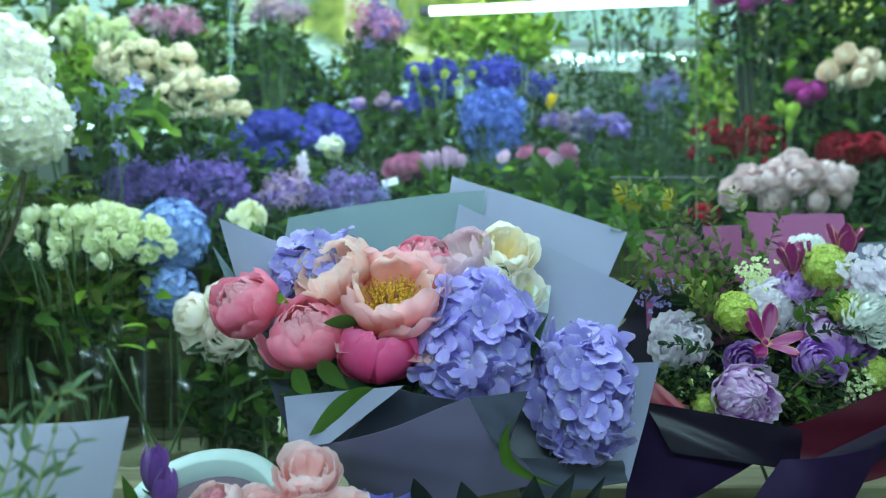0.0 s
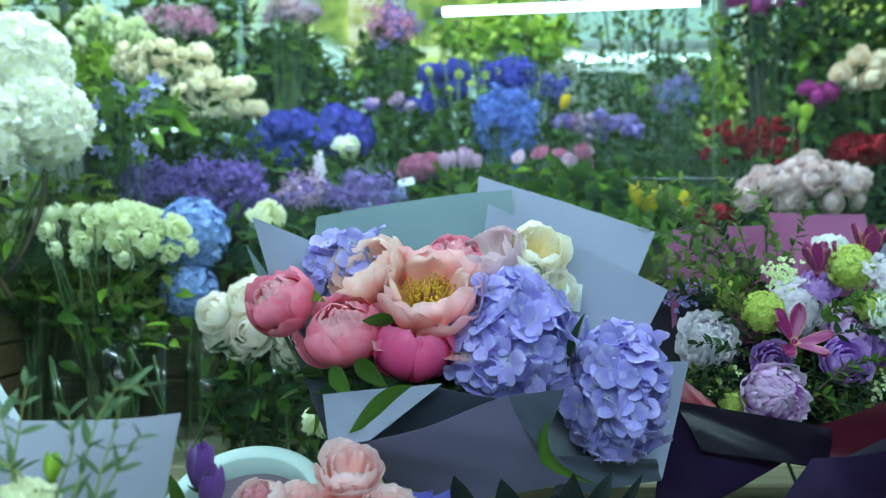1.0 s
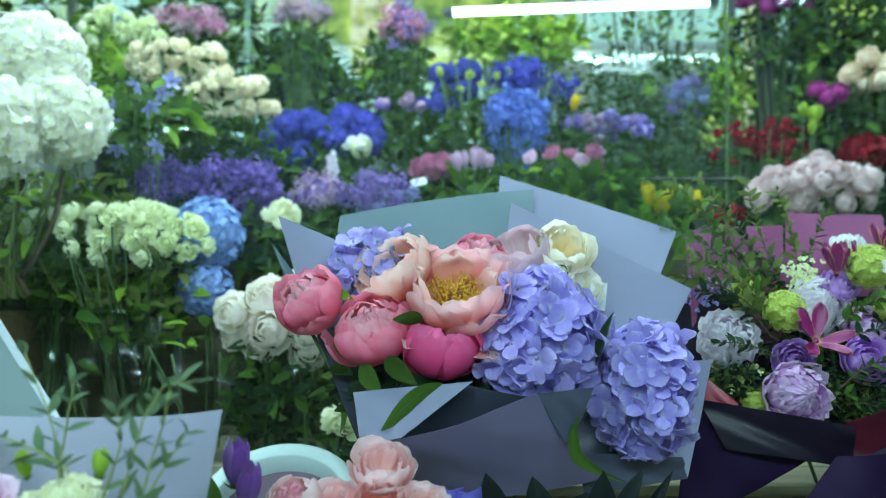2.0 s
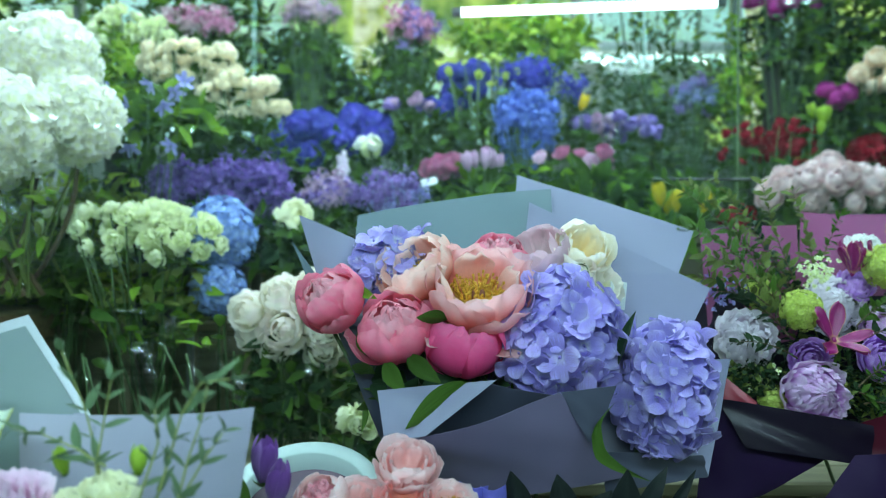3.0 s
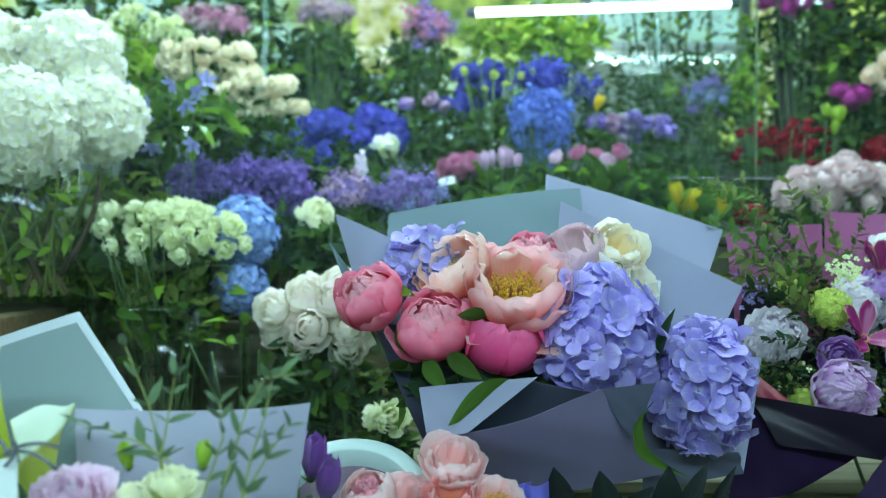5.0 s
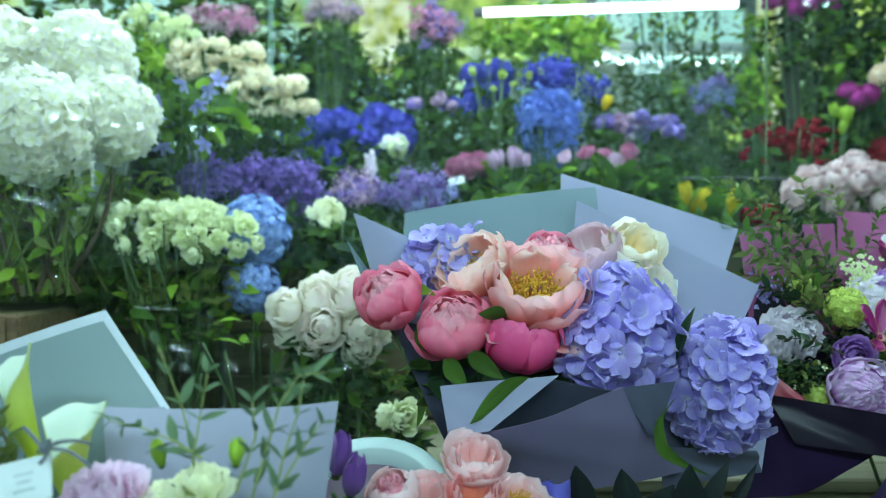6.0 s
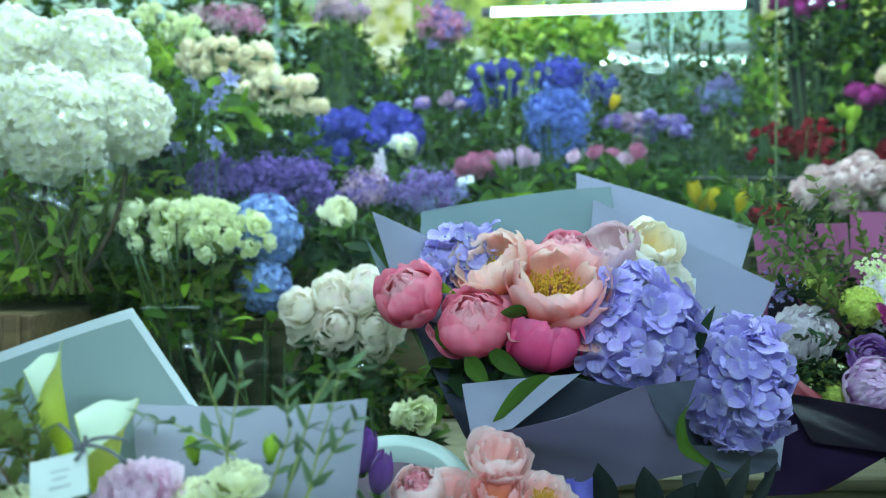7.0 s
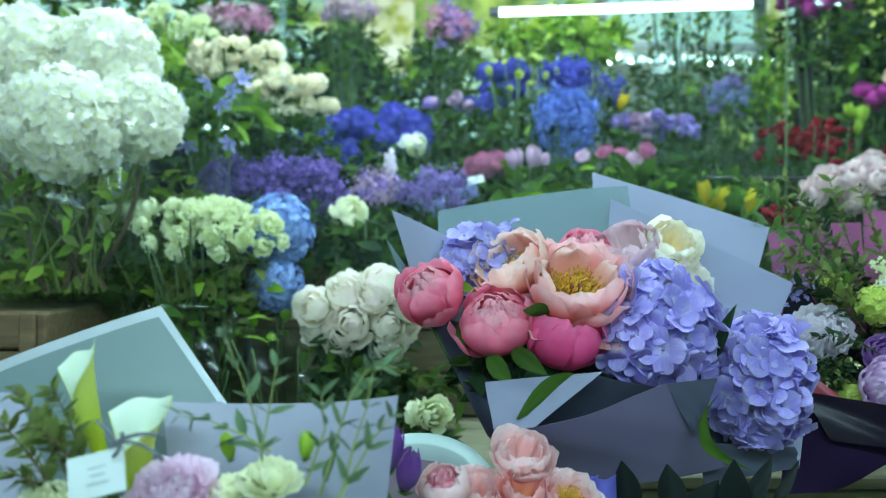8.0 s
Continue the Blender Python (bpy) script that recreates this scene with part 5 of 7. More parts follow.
curled_leaf(bq, ((0.094, 0.890, 1.108), (0.070, 0.882, 1.085), (0.074, 0.876, 1.052), (0.098, 0.878, 1.034), (0.140, 0.894, 1.014)), 0.017, (0.7, 0, 0.7), "leaf", "curled green leaf with a pale rim")
for a, b, w, mt, rl in (
    ((-0.078, 0.895, 1.132), (-0.162, 0.880, 1.084), 0.036, "leaf", 1.25), ((-0.157, 0.930, 1.160), (-0.116, 0.895, 1.132), 0.024, "leaf", 1.2),
    ((-0.186, 0.930, 1.152), (-0.160, 0.895, 1.120), 0.026, "leaf", 1.2), ((0.110, 0.930, 1.150), (0.121, 0.915, 1.222), 0.022, "leaf_dark", 1.2),
    ((-0.106, 0.932, 1.206), (-0.148, 0.908, 1.214), 0.022, "leaf", 1.0),
    ((-0.235, 0.990, 1.241), (-0.200, 0.955, 1.233), 0.016, "leaf_bright", 1.0),
    ((-0.140, 0.950, 1.114), (-0.075, 0.950, 1.142), 0.03, "leaf_dark", 1.0), ((-0.222, 0.975, 1.190), (-0.212, 0.940, 1.158), 0.022, "leaf", 1.2),
    ((0.076, 1.040, 1.277), (0.090, 1.020, 1.254), 0.02, "leaf", 1.0)):
    broad_leaf(bq, a, b, w, mt, 0.12, rl)
stuff("foliage", mesh_of("foliage", leaf_cloud((-0.109, 1.000, 1.111), (0.14, 0.03, 0.045), 130, 0.045, 0.02, ("leaf_dark", "leaf"), 77), ["leaf_dark", "leaf"]), bq, Matrix(), "dark leaves under the peonies")
sheet("wrapping_sheet", ((-0.100, 0.985, 0.990), (0.150, 0.985, 0.995), (0.238, 1.045, 1.174), (-0.264, 1.045, 1.186)), "paper_slate_shade", bq, -0.01, 0.002, 13, "inner paper with its shade put into the slate colour")
part("gift_card", mesh_of("gift_card", [put(box(-0.012, -0.0007, -0.02, 0.012, 0.0007, 0.02, 0.0004), pose(0, 0, 0, -12, 8, 0))], ["card"], False), bq, Matrix.Translation((0.138, 1.050, 1.231)), "small white card")

# ---- the mixed bouquet in magenta and wine paper ----
bw = thing("bouquet", (0.596, 1.200, 0.719), "mixed bouquet of lilac peonies and viburnum in magenta and wine paper", "bouquet")
for kind, mt, p, r, way, nm, lb in (
    ("ruffled", "white_lilac", (0.369, 1.170, 1.155), 0.0435, (-0.3, -1, 0.3), "peony", "white lilac peony"),
    ("ruffled", "lilac_peony", (0.452, 1.110, 1.080), 0.0450, (0.05, -1, 0.15), "peony", "pale lilac double peony"),
    ("ruffled", "white_lilac", (0.542, 1.230, 1.203), 0.0454, (0.1, -0.9, 0.4), "peony", "white lilac peony"),
    ("ranunculus", "violet", (0.580, 1.150, 1.127), 0.0359, (0, -1, 0.3), "ranunculus", "purple ranunculus"),
    ("ranunculus", "violet_dark", (0.652, 1.170, 1.148), 0.0296, (0.3, -1, 0.2), "ranunculus", "dark purple ranunculus"),
    ("ranunculus", "violet", (0.586, 1.240, 1.240), 0.0296, (0.1, -0.7, 0.7), "ranunculus", "purple ranunculus"),
    ("ranunculus", "violet", (0.475, 1.170, 1.124), 0.0314, (-0.2, -1, 0.2), "ranunculus", "purple ranunculus"),
    ("rose", "lilac_peony", (0.614, 1.200, 1.165), 0.0327, (0, -0.9, 0.5), "rose", "pale lilac rose"),
    ("frilly", "white", (0.663, 1.150, 1.196), 0.0348, (0.2, -1, 0.4), "carnation", "white carnation"),
    ("frilly", "white", (0.651, 1.320, 1.303), 0.0276, (0, -0.7, 0.7), "carnation", "white carnation"),
    ("frilly", "white", (0.630, 1.170, 1.075), 0.0192, (0.3, -1, 0.2), "carnation", "small white flower")):
    near_flower(nm, bw, kind, mt, p, way, r, int(r * 1e4), lb)
for p, r in (((0.455, 1.160, 1.202), 0.0334), ((0.625, 1.220, 1.271), 0.0382), ((0.637, 1.180, 1.207), 0.0268), ((0.401, 1.140, 1.066), 0.0224), ((0.419, 1.240, 1.226), 0.0263), ((0.533, 1.200, 1.065), 0.0236), ((0.733, 1.200, 1.192), 0.0309), ((0.687, 1.200, 1.101), 0.0309)):
    part("viburnum_head", hydrangea_mesh("viburnum", 330, 0.12, 3, -0.8, 5, 0.1, name="viburnum_head", core=0.78), bw, aim(p, (0, -1, 0.3), r * 50, r), "lime green viburnum ball")


def gloriosa(parent, where, s, seed, way, spread=50):
    """A flame lily: long wavy reflexed petals."""
    rng = random.Random(seed)
    hub = part("flame_lily", mesh_of("hub", [blob(0.004, 0.004, 0.006, seed)], ["magenta"]), parent, Matrix.Translation(where), "dark magenta flame lily")
    for i in range(6):
        me = mesh_of("petal", [petal(s * rng.uniform(0.85, 1.15), s * 0.74, spread + rng.uniform(-15, 15), spread - 25 + rng.uniform(-35, 25), 0.003, s * 0.5, s * 0.06, seed * 7 + i, 6, 12, 0.7, 2.0)], ["magenta"])
        part("petal", me, hub, aim(where, way, i * 1.05 + rng.uniform(-0.25, 0.25)))


gloriosa(bw, (0.481, 1.112, 1.160), 0.060, 1, (0.05, -0.62, 0.75), 66)
gloriosa(bw, (0.580, 1.240, 1.259), 0.055, 2, (0, -0.2, 1), 40)
gloriosa(bw, (0.666, 1.240, 1.282), 0.06, 3, (0, -0.2, 1), 36)
gloriosa(bw, (0.785, 1.270, 1.311), 0.055, 4, (0, -0.2, 1), 40)
for i, (a, b, s, n) in enumerate((
    ((0.488, 1.250, 1.187), (0.265, 1.260, 1.417), (0, 0, 0.03), 22), ((0.485, 1.240, 1.188), (0.321, 1.280, 1.408), (0, 0, 0.02), 20), ((0.511, 1.260, 1.186), (0.370, 1.300, 1.421), (0, 0, 0.01), 20), ((0.521, 1.260, 1.186), (0.419, 1.300, 1.375), (-0.01, 0, 0.01), 18),
    ((0.517, 1.250, 1.187), (0.454, 1.300, 1.414), (-0.01, 0, 0.0), 18), ((0.535, 1.260, 1.186), (0.506, 1.300, 1.404), (0.01, 0, 0.0), 18), ((0.460, 1.200, 1.183), (0.274, 1.200, 1.337), (0, 0, 0.03), 20), ((0.452, 1.180, 1.185), (0.309, 1.180, 1.287), (0, 0, 0.02), 16),
    ((0.440, 1.170, 1.177), (0.273, 1.180, 1.247), (0, 0, 0.03), 16), ((0.436, 1.160, 1.160), (0.322, 1.160, 1.231), (0, 0, 0.02), 12), ((0.537, 1.150, 1.179), (0.604, 1.130, 1.228), (0, 0, 0.01), 14), ((0.425, 1.110, 1.133), (0.326, 1.100, 1.158), (0, 0, 0.01), 12),
    ((0.526, 1.250, 1.263), (0.583, 1.280, 1.364), (0, 0, 0), 12), ((0.549, 1.140, 1.163), (0.638, 1.130, 1.172), (0, 0, 0.01), 14), ((0.523, 1.120, 1.089), (0.619, 1.110, 1.133), (0, 0, 0.015), 14),
    ((0.526, 1.110, 1.065), (0.596, 1.100, 1.047), (0, 0, 0.01), 12), ((0.523, 1.120, 1.080), (0.555, 1.100, 1.043), (0, 0, 0.01), 10), ((0.605, 1.200, 1.192), (0.676, 1.150, 1.162), (0, 0, 0.01), 14), ((0.541, 1.160, 1.160), (0.480, 1.120, 1.118), (0, 0, 0.01), 10))):
    sprig("foliage_sprig", bw, curve_points(a, b, s, 9), 0.030 if i < 10 else 0.021, 0.0135 if i < 10 else 0.009, int(n * 1.15), "leaf_olive" if i < 10 and i % 3 else ("leaf", "leaf_dark")[i % 2], 40 + i, 0.0013, stem="stem_brown", label="small-leaved green foliage sprig", tip_shrink=0.15)
for i, (p, r, n) in enumerate((((0.375, 1.150, 1.092), (0.055, 0.03, 0.028), 380), ((0.576, 1.160, 1.072), (0.12, 0.03, 0.04), 800), ((0.513, 1.240, 1.151), (0.14, 0.04, 0.09), 750), ((0.683, 1.260, 1.148), (0.1, 0.04, 0.09), 500), ((0.493, 1.150, 1.022), (0.15, 0.02, 0.02), 160))):
    stuff("foliage", mesh_of("foliage", leaf_cloud(p, r, n, 0.016, 0.007, ("leaf_dark", "leaf_dark", "leaf_olive"), 60 + i), ["leaf_dark", "leaf_dark", "leaf_olive"]), bw, Matrix(), "dense dark green filler foliage")
# filler of tiny white blossoms
for p, r, n, mt in (((0.501, 1.200, 1.260), 0.026, 60, "spray"), ((0.676, 1.180, 1.256), 0.045, 60, "white_lilac"), ((0.342, 1.200, 1.228), 0.03, 24, "mauveblue"), ((0.371, 1.150, 1.092), 0.045, 16, "spray"), ((0.644, 1.140, 1.085), 0.03, 40, "spray"), ((0.371, 1.220, 1.227), 0.03, 30, "bell")):
    rng = random.Random(n)
    pcs = []
    for i in range(n):
        d = Vector((rng.gauss(0, 0.5), rng.gauss(0, 0.3), rng.gauss(0, 0.5))) * r
        pcs += [put(q, aim(Vector(p) + d, (rng.gauss(0, 0.5), -1, rng.gauss(0.4, 0.4)), rng.uniform(0, 6))) for q in floret_pieces(0.0048 if mt != "white_lilac" else 0.011, i % 3, 5, 2)]
    stuff("small_blossoms", mesh_of("small_blossoms", pcs, [mt]), bw, Matrix(), "cluster of tiny pale blossoms")
sheet("wrapping_sheet", ((0.344, 1.240, 1.113), (0.529, 1.280, 1.146), (0.544, 1.360, 1.344), (0.356, 1.340, 1.331)), "paper_magenta", bw, 0.01, 0.003, 21)
sheet("wrapping_sheet", ((0.518, 1.300, 1.143), (0.725, 1.300, 1.143), (0.741, 1.380, 1.366), (0.562, 1.380, 1.370)), "paper_magenta", bw, -0.01, 0.003, 22)
sheet("wrapping_sheet", ((0.725, 1.300, 1.104), (0.922, 1.300, 1.104), (0.943, 1.360, 1.322), (0.748, 1.360, 1.311)), "paper_lilac", bw, -0.01, 0.003, 23, "grey-lilac paper sheet")
sheet("wrapping_sheet", ((0.314, 1.200, 1.065), (0.433, 1.200, 1.046), (0.400, 1.300, 1.262), (0.282, 1.280, 1.146)), "paper_plum", bw, 0.0, 0.003, 24, "dark plum paper sheet")
sheet("wrapping_sheet", ((0.400, 1.170, 0.985), (0.720, 1.170, 0.985), (0.882, 1.300, 1.222), (0.390, 1.300, 1.222)), "paper_plum", bw, -0.01, 0.002, 34, "dark plum inner paper")
sheet("wrapping_sheet", ((0.322, 1.055, 1.012), (0.498, 1.040, 0.990), (0.498, 1.040, 1.048), (0.290, 1.075, 1.080)), "paper_plum", bw, 0.012, 0.003, 25, "black plum paper collar")
sheet("wrapping_sheet", ((0.482, 1.042, 0.987), (0.690, 1.050, 1.018), (0.690, 1.065, 1.134), (0.478, 1.045, 1.048)), "paper_wine", bw, 0.014, 0.004, 26, "dark wine paper collar")
sheet("wrapping_sheet", ((0.262, 1.080, 0.925), (0.352, 1.068, 0.938), (0.446, 1.052, 1.000), (0.284, 1.085, 1.075)), "paper_purple", bw, 0.006, 0.003, 27, "deep purple lower paper")
sheet("wrapping_sheet", ((0.282, 1.100, 1.062), (0.345, 1.080, 1.062), (0.352, 1.082, 1.072), (0.296, 1.110, 1.120)), "paper_red", bw, 0.003, 0.002, 36, "wine red paper fold")
sheet("wrapping_sheet", ((0.560, 1.030, 0.975), (0.700, 1.040, 1.005), (0.700, 1.045, 1.045), (0.575, 1.032, 1.030)), "paper_wine", bw, 0.006, 0.003, 30, "dark wine lower paper")
sheet("ribbon", ((0.404, 1.020, 0.930), (0.545, 1.012, 0.930), (0.600, 1.012, 1.035), (0.462, 1.020, 1.012)), "paper_purple", bw, 0.018, 0.003, 28, "deep purple satin ribbon tail")
sheet("ribbon", ((0.452, 1.024, 0.985), (0.560, 1.016, 0.990), (0.690, 1.020, 1.066), (0.690, 1.022, 1.100)), "ribbon", bw, 0.012, 0.003, 29, "black plum satin ribbon")
stuff("stems", mesh_of("stems", stems_to([(0.469, 1.150, 1.022), (0.590, 1.170, 1.053), (0.560, 1.220, 1.153)], (0.596, 1.200, 0.719), 0.003), ["stem"]), bw)

# ---- the calla and lisianthus bouquet in lilac paper ----
bl = thing("bouquet", (-0.433, 0.660, 0.789), "bouquet of callas, lisianthus and eucalyptus in lilac-grey paper, tagged", "bouquet")
sheet("wrapping_sheet", ((-0.460, 0.600, 0.880), (-0.315, 0.600, 0.879), (-0.290, 0.690, 1.145), (-0.522, 0.715, 1.133)), "paper_pale", bl, -0.02, 0.003, 31)
sheet("wrapping_sheet", ((-0.667, 0.640, 0.879), (-0.429, 0.640, 0.904), (-0.469, 0.735, 1.129), (-0.728, 0.735, 1.141)), "paper_pale", bl, -0.02, 0.003, 32)
sheet("wrapping_sheet", ((-0.629, 0.710, 0.996), (-0.381, 0.710, 1.019), (-0.546, 0.770, 1.224), (-0.785, 0.770, 1.134)), "paper_white", bl, 0.01, 0.001, 33, "white-edged grey-green sheet")
sheet("wrapping_sheet", ((-0.621, 0.705, 1.001), (-0.389, 0.705, 1.024), (-0.546, 0.764, 1.213), (-0.780, 0.764, 1.124)), "paper_sage", bl, 0.01, 0.001, 33, "grey-green paper sheet")


def calla(parent, base, tip, r, face):
    """A calla: a rolled spathe, open at its seam, with a flared rim that runs up to a point opposite the seam."""
    a, b = Vector(base), Vector(tip)
    L = (b - a).length
    nu, nv = 34, 20
    pts, uv = [], []
    for j in range(nv):
        v = j / (nv - 1)
        for i in range(nu):
            u = i / (nu - 1) * 2 - 1
            ang = u * math.pi * (1.12 - 0.34 * v ** 1.6)
            s, near = abs(u), max(0.0, -u)
            rad = r * (0.30 + 0.52 * v ** 1.2) * (1 - 0.08 * (u + 1) / 2) + r * 0.34 * v ** 6 * (1 - 0.6 * near)
            h = L * v * (0.86 + 0.14 * math.exp(-(u / 0.28) ** 2) - 0.36 * near ** 3 + 0.05 * math.exp(-((u - 0.62) / 0.2) ** 2))
            h -= 0.05 * L * v ** 8 * s
            pts.append((rad * math.cos(ang), rad * math.sin(ang), h))
            uv.append(((u + 1) / 2, v))
    z = (b - a).normalized()
    x = (Vector((1, 0, 0)) - z * z.x).normalized()
    y = z.cross(x)
    m = Matrix.Translation(a) @ Matrix((x, y, z)).transposed().to_4x4() @ turn_z(face)
    pts = np.array(pts)
    inner = pts * np.array((0.965, 0.965, 1.0)) + np.array((0, 0, 0.0006))
    g = grid_faces(nu, nv)
    f = part("calla", mesh_of("calla", [(pts, g, np.array(uv), 0), (inner, [q[::-1] for q in g], np.array(uv), 1)], ["calla", "calla_in"]), parent, m, "pale green and yellow calla flower")
    part("spadix", mesh_of("spadix", [tube([(0, 0, L * 0.15), (0, 0, L * 0.32), (0, 0, L * 0.46)], [0.004, 0.004, 0.002], 8)], ["yellow"]), f, m)
    part("stalk", mesh_of("stalk", [tube([(0, 0, -0.12), (0, 0, 0.0), (0, 0, L * 0.12)], [0.005, 0.006, r * 0.3], 8)], ["stem"]), f, m)


calla(bl, (-0.562, 0.672, 1.084), (-0.583, 0.648, 1.199), 0.0195, 0.42)
calla(bl, (-0.523, 0.655, 1.056), (-0.517, 0.630, 1.152), 0.0275, 0.35)
near_flower("lisianthus", bl, "loose", "lisi", (-0.394, 0.610, 1.094), (0.1, -0.28, 1.0), 0.0215, 21, "pale lime lisianthus")
near_flower("lisianthus", bl, "loose", "lisi", (-0.434, 0.620, 1.080), (-0.3, -0.3, 0.9), 0.0165, 22, "pale lime lisianthus")
near_flower("rose", bl, "frilly", "rosepink", (-0.476, 0.600, 1.083), (0, -0.6, 0.8), 0.0300, 23, "pink ruffled garden rose")
near_flower("lisianthus", bl, "loose", "lisi", (-0.579, 0.600, 1.072), (0, -0.6, 0.8), 0.0200, 24, "pale lime lisianthus")
near_flower("lisianthus_bud", bl, "tulip", "leaf_lime", (-0.363, 0.600, 1.114), (0.1, -0.1, 1), 0.0073, 25, "green lisianthus bud")
near_flower("lisianthus_bud", bl, "tulip", "leaf_lime", (-0.429, 0.610, 1.110), (-0.2, -0.1, 1), 0.0068, 26, "green lisianthus bud")
for i, (p, leafn) in enumerate((
    ([(-0.400, 0.620, 1.061), (-0.405, 0.620, 1.115), (-0.416, 0.620, 1.158), (-0.436, 0.620, 1.207)], 9), ([(-0.400, 0.620, 1.061), (-0.402, 0.610, 1.112), (-0.394, 0.610, 1.160), (-0.390, 0.610, 1.184)], 7),
    ([(-0.354, 0.600, 1.068), (-0.340, 0.600, 1.115), (-0.328, 0.600, 1.158), (-0.312, 0.600, 1.184), (-0.288, 0.600, 1.187)], 11), ([(-0.335, 0.600, 1.068), (-0.323, 0.600, 1.120), (-0.312, 0.600, 1.153), (-0.307, 0.600, 1.182)], 9),
    ([(-0.394, 0.610, 1.112), (-0.418, 0.610, 1.127), (-0.447, 0.610, 1.139), (-0.471, 0.610, 1.143)], 8), ([(-0.363, 0.600, 1.087), (-0.347, 0.600, 1.134), (-0.350, 0.600, 1.162)], 7), ([(-0.335, 0.600, 1.077), (-0.307, 0.600, 1.125), (-0.293, 0.600, 1.144)], 6))):
    path = np.concatenate([curve_points(p[k], p[k + 1], (0, 0, 0), 4)[:-1] for k in range(len(p) - 1)] + [np.array([p[-1]])])
    sprig("eucalyptus_sprig", bl, path, 0.027, 0.0086, max(4, int(leafn * 0.75)), "leaf_grey", 80 + i, 0.0014, stem="stem_light", label="narrow-leaved eucalyptus sprig", tip_shrink=0.2, spread=48)
for i, (a, b) in enumerate((((-0.560, 0.620, 1.070), (-0.619, 0.620, 1.162)), ((-0.555, 0.630, 1.077), (-0.590, 0.630, 1.161)), ((-0.579, 0.620, 1.070), (-0.648, 0.620, 1.148)), ((-0.555, 0.620, 1.080), (-0.594, 0.610, 1.131)), ((-0.570, 0.620, 1.061), (-0.632, 0.610, 1.093)))):
    sprig("foliage_sprig", bl, curve_points(a, b, (0, 0, 0.01), 8), 0.024, 0.010, 14, "leaf_olive", 95 + i, 0.0014, stem="stem_brown", label="dark green small-leaved sprig", tip_shrink=0.2)
tag = part("paper_tag", mesh_of("paper_tag", [box(-0.023, -0.0006, -0.018, 0.023, 0.0006, 0.018, 0.0004)], ["card"], False), bl, Matrix.Translation((-0.530, 0.585, 1.100)) @ pose(0, 0, 0, -25, -13, 5), "white paper tag on grey twine")
for z, w in ((0.006, 0.016), (0.0, 0.012), (-0.007, 0.018)):
    part("print_bar", mesh_of("print_bar", [box(-w / 2, -0.0011, z - 0.0012, w / 2, -0.0008, z + 0.0012, 0.0001)], ["card_print"], False), tag, Matrix.Translation((-0.529, 0.585, 1.100)) @ pose(0, 0, 0, -25, -13, 5))
for a, b, s in (((-0.520, 0.588, 1.123), (-0.477, 0.590, 1.129), (0, 0, 0.006)), ((-0.520, 0.588, 1.123), (-0.477, 0.588, 1.111), (0, 0, 0.008)), ((-0.533, 0.590, 1.143), (-0.513, 0.586, 1.123), (0, 0, 0.002)), ((-0.511, 0.588, 1.134), (-0.516, 0.583, 1.115), (0.003, 0, 0))):
    part("twine", mesh_of("twine", [tube(curve_points(a, b, s, 9), 0.0016, 6)], ["twine"]), bl)
stuff("stems", mesh_of("stems", stems_to([(-0.557, 0.660, 1.057), (-0.483, 0.620, 1.061), (-0.399, 0.620, 1.061), (-0.357, 0.620, 1.061)], (-0.433, 0.660, 0.789), 0.003), ["stem"]), bl)

# ---- the round box of peonies and tulips ----
hb = thing("flower_box", (-0.218, 0.860, 0.838), "round pale mint gift box filled with salmon peonies and purple tulips", "gift box")
c = Vector((-0.273, 0.860, 0.985))
R = 0.0977
lid = [(R, -0.018), (R, 0.016), (R - 0.002, 0.018), (R - 0.018, 0.018), (R - 0.02, 0.016), (R - 0.02, -0.012), (0, -0.012)]
m = Matrix.Translation(c) @ pose(0, 0, 0, 32, 0, 0)
part("lid_rim", mesh_of("lid_rim", [lathe(lid[:6], 48)], ["box_white"]), hb, m, "pale mint card rim")
part("lid_inside", mesh_of("lid_inside", [lathe(lid[5:], 48)], ["box_inside"]), hb, m, "mauve lining")
bx = Matrix.Translation((-0.218, 0.860, 0.838))
part("box_body", mesh_of("box_body", [lathe([(0, 0), (0.11, 0), (0.112, 0.002), (0.112, 0.10), (0.109, 0.102), (0.107, 0.1), (0.107, 0.01), (0, 0.01)], 48)], ["box_white"]), hb, bx)
for kind, mt, p, r, way in (("cup", "blush_pale", (-0.152, 0.840, 1.047), 0.0298, (0.1, -0.5, 0.85)), ("half", "blush_pale", (-0.242, 0.800, 1.019), 0.0254, (-0.2, -0.5, 0.85)), ("cup", "blush_pale", (-0.207, 0.820, 1.012), 0.0242, (0.1, -0.5, 0.85)),
                           ("open", "blush_pale", (-0.102, 0.800, 1.013), 0.0291, (0.2, -0.6, 0.8)), ("cup", "blush", (-0.154, 0.800, 1.019), 0.0242, (0, -0.5, 0.85))):
    near_flower("peony", hb, kind, mt, p, way, r, int(p[0] * -1000) + 900, "salmon pink peony", "coral_pale" if kind == "half" else None, kind == "open")
near_flower("tulip", hb, "tulip", "tulip", (-0.303, 0.780, 1.056), (0.1, -0.1, 1), 0.0148, 44, "purple tulip")
near_flower("tulip", hb, "tulip", "tulip", (-0.284, 0.760, 1.040), (0.2, -0.3, 1), 0.0150, 45, "purple tulip")
broad_leaf(hb, (-0.321, 0.780, 1.011), (-0.332, 0.780, 1.067), 0.02, "leaf", 0.1, 1.2)
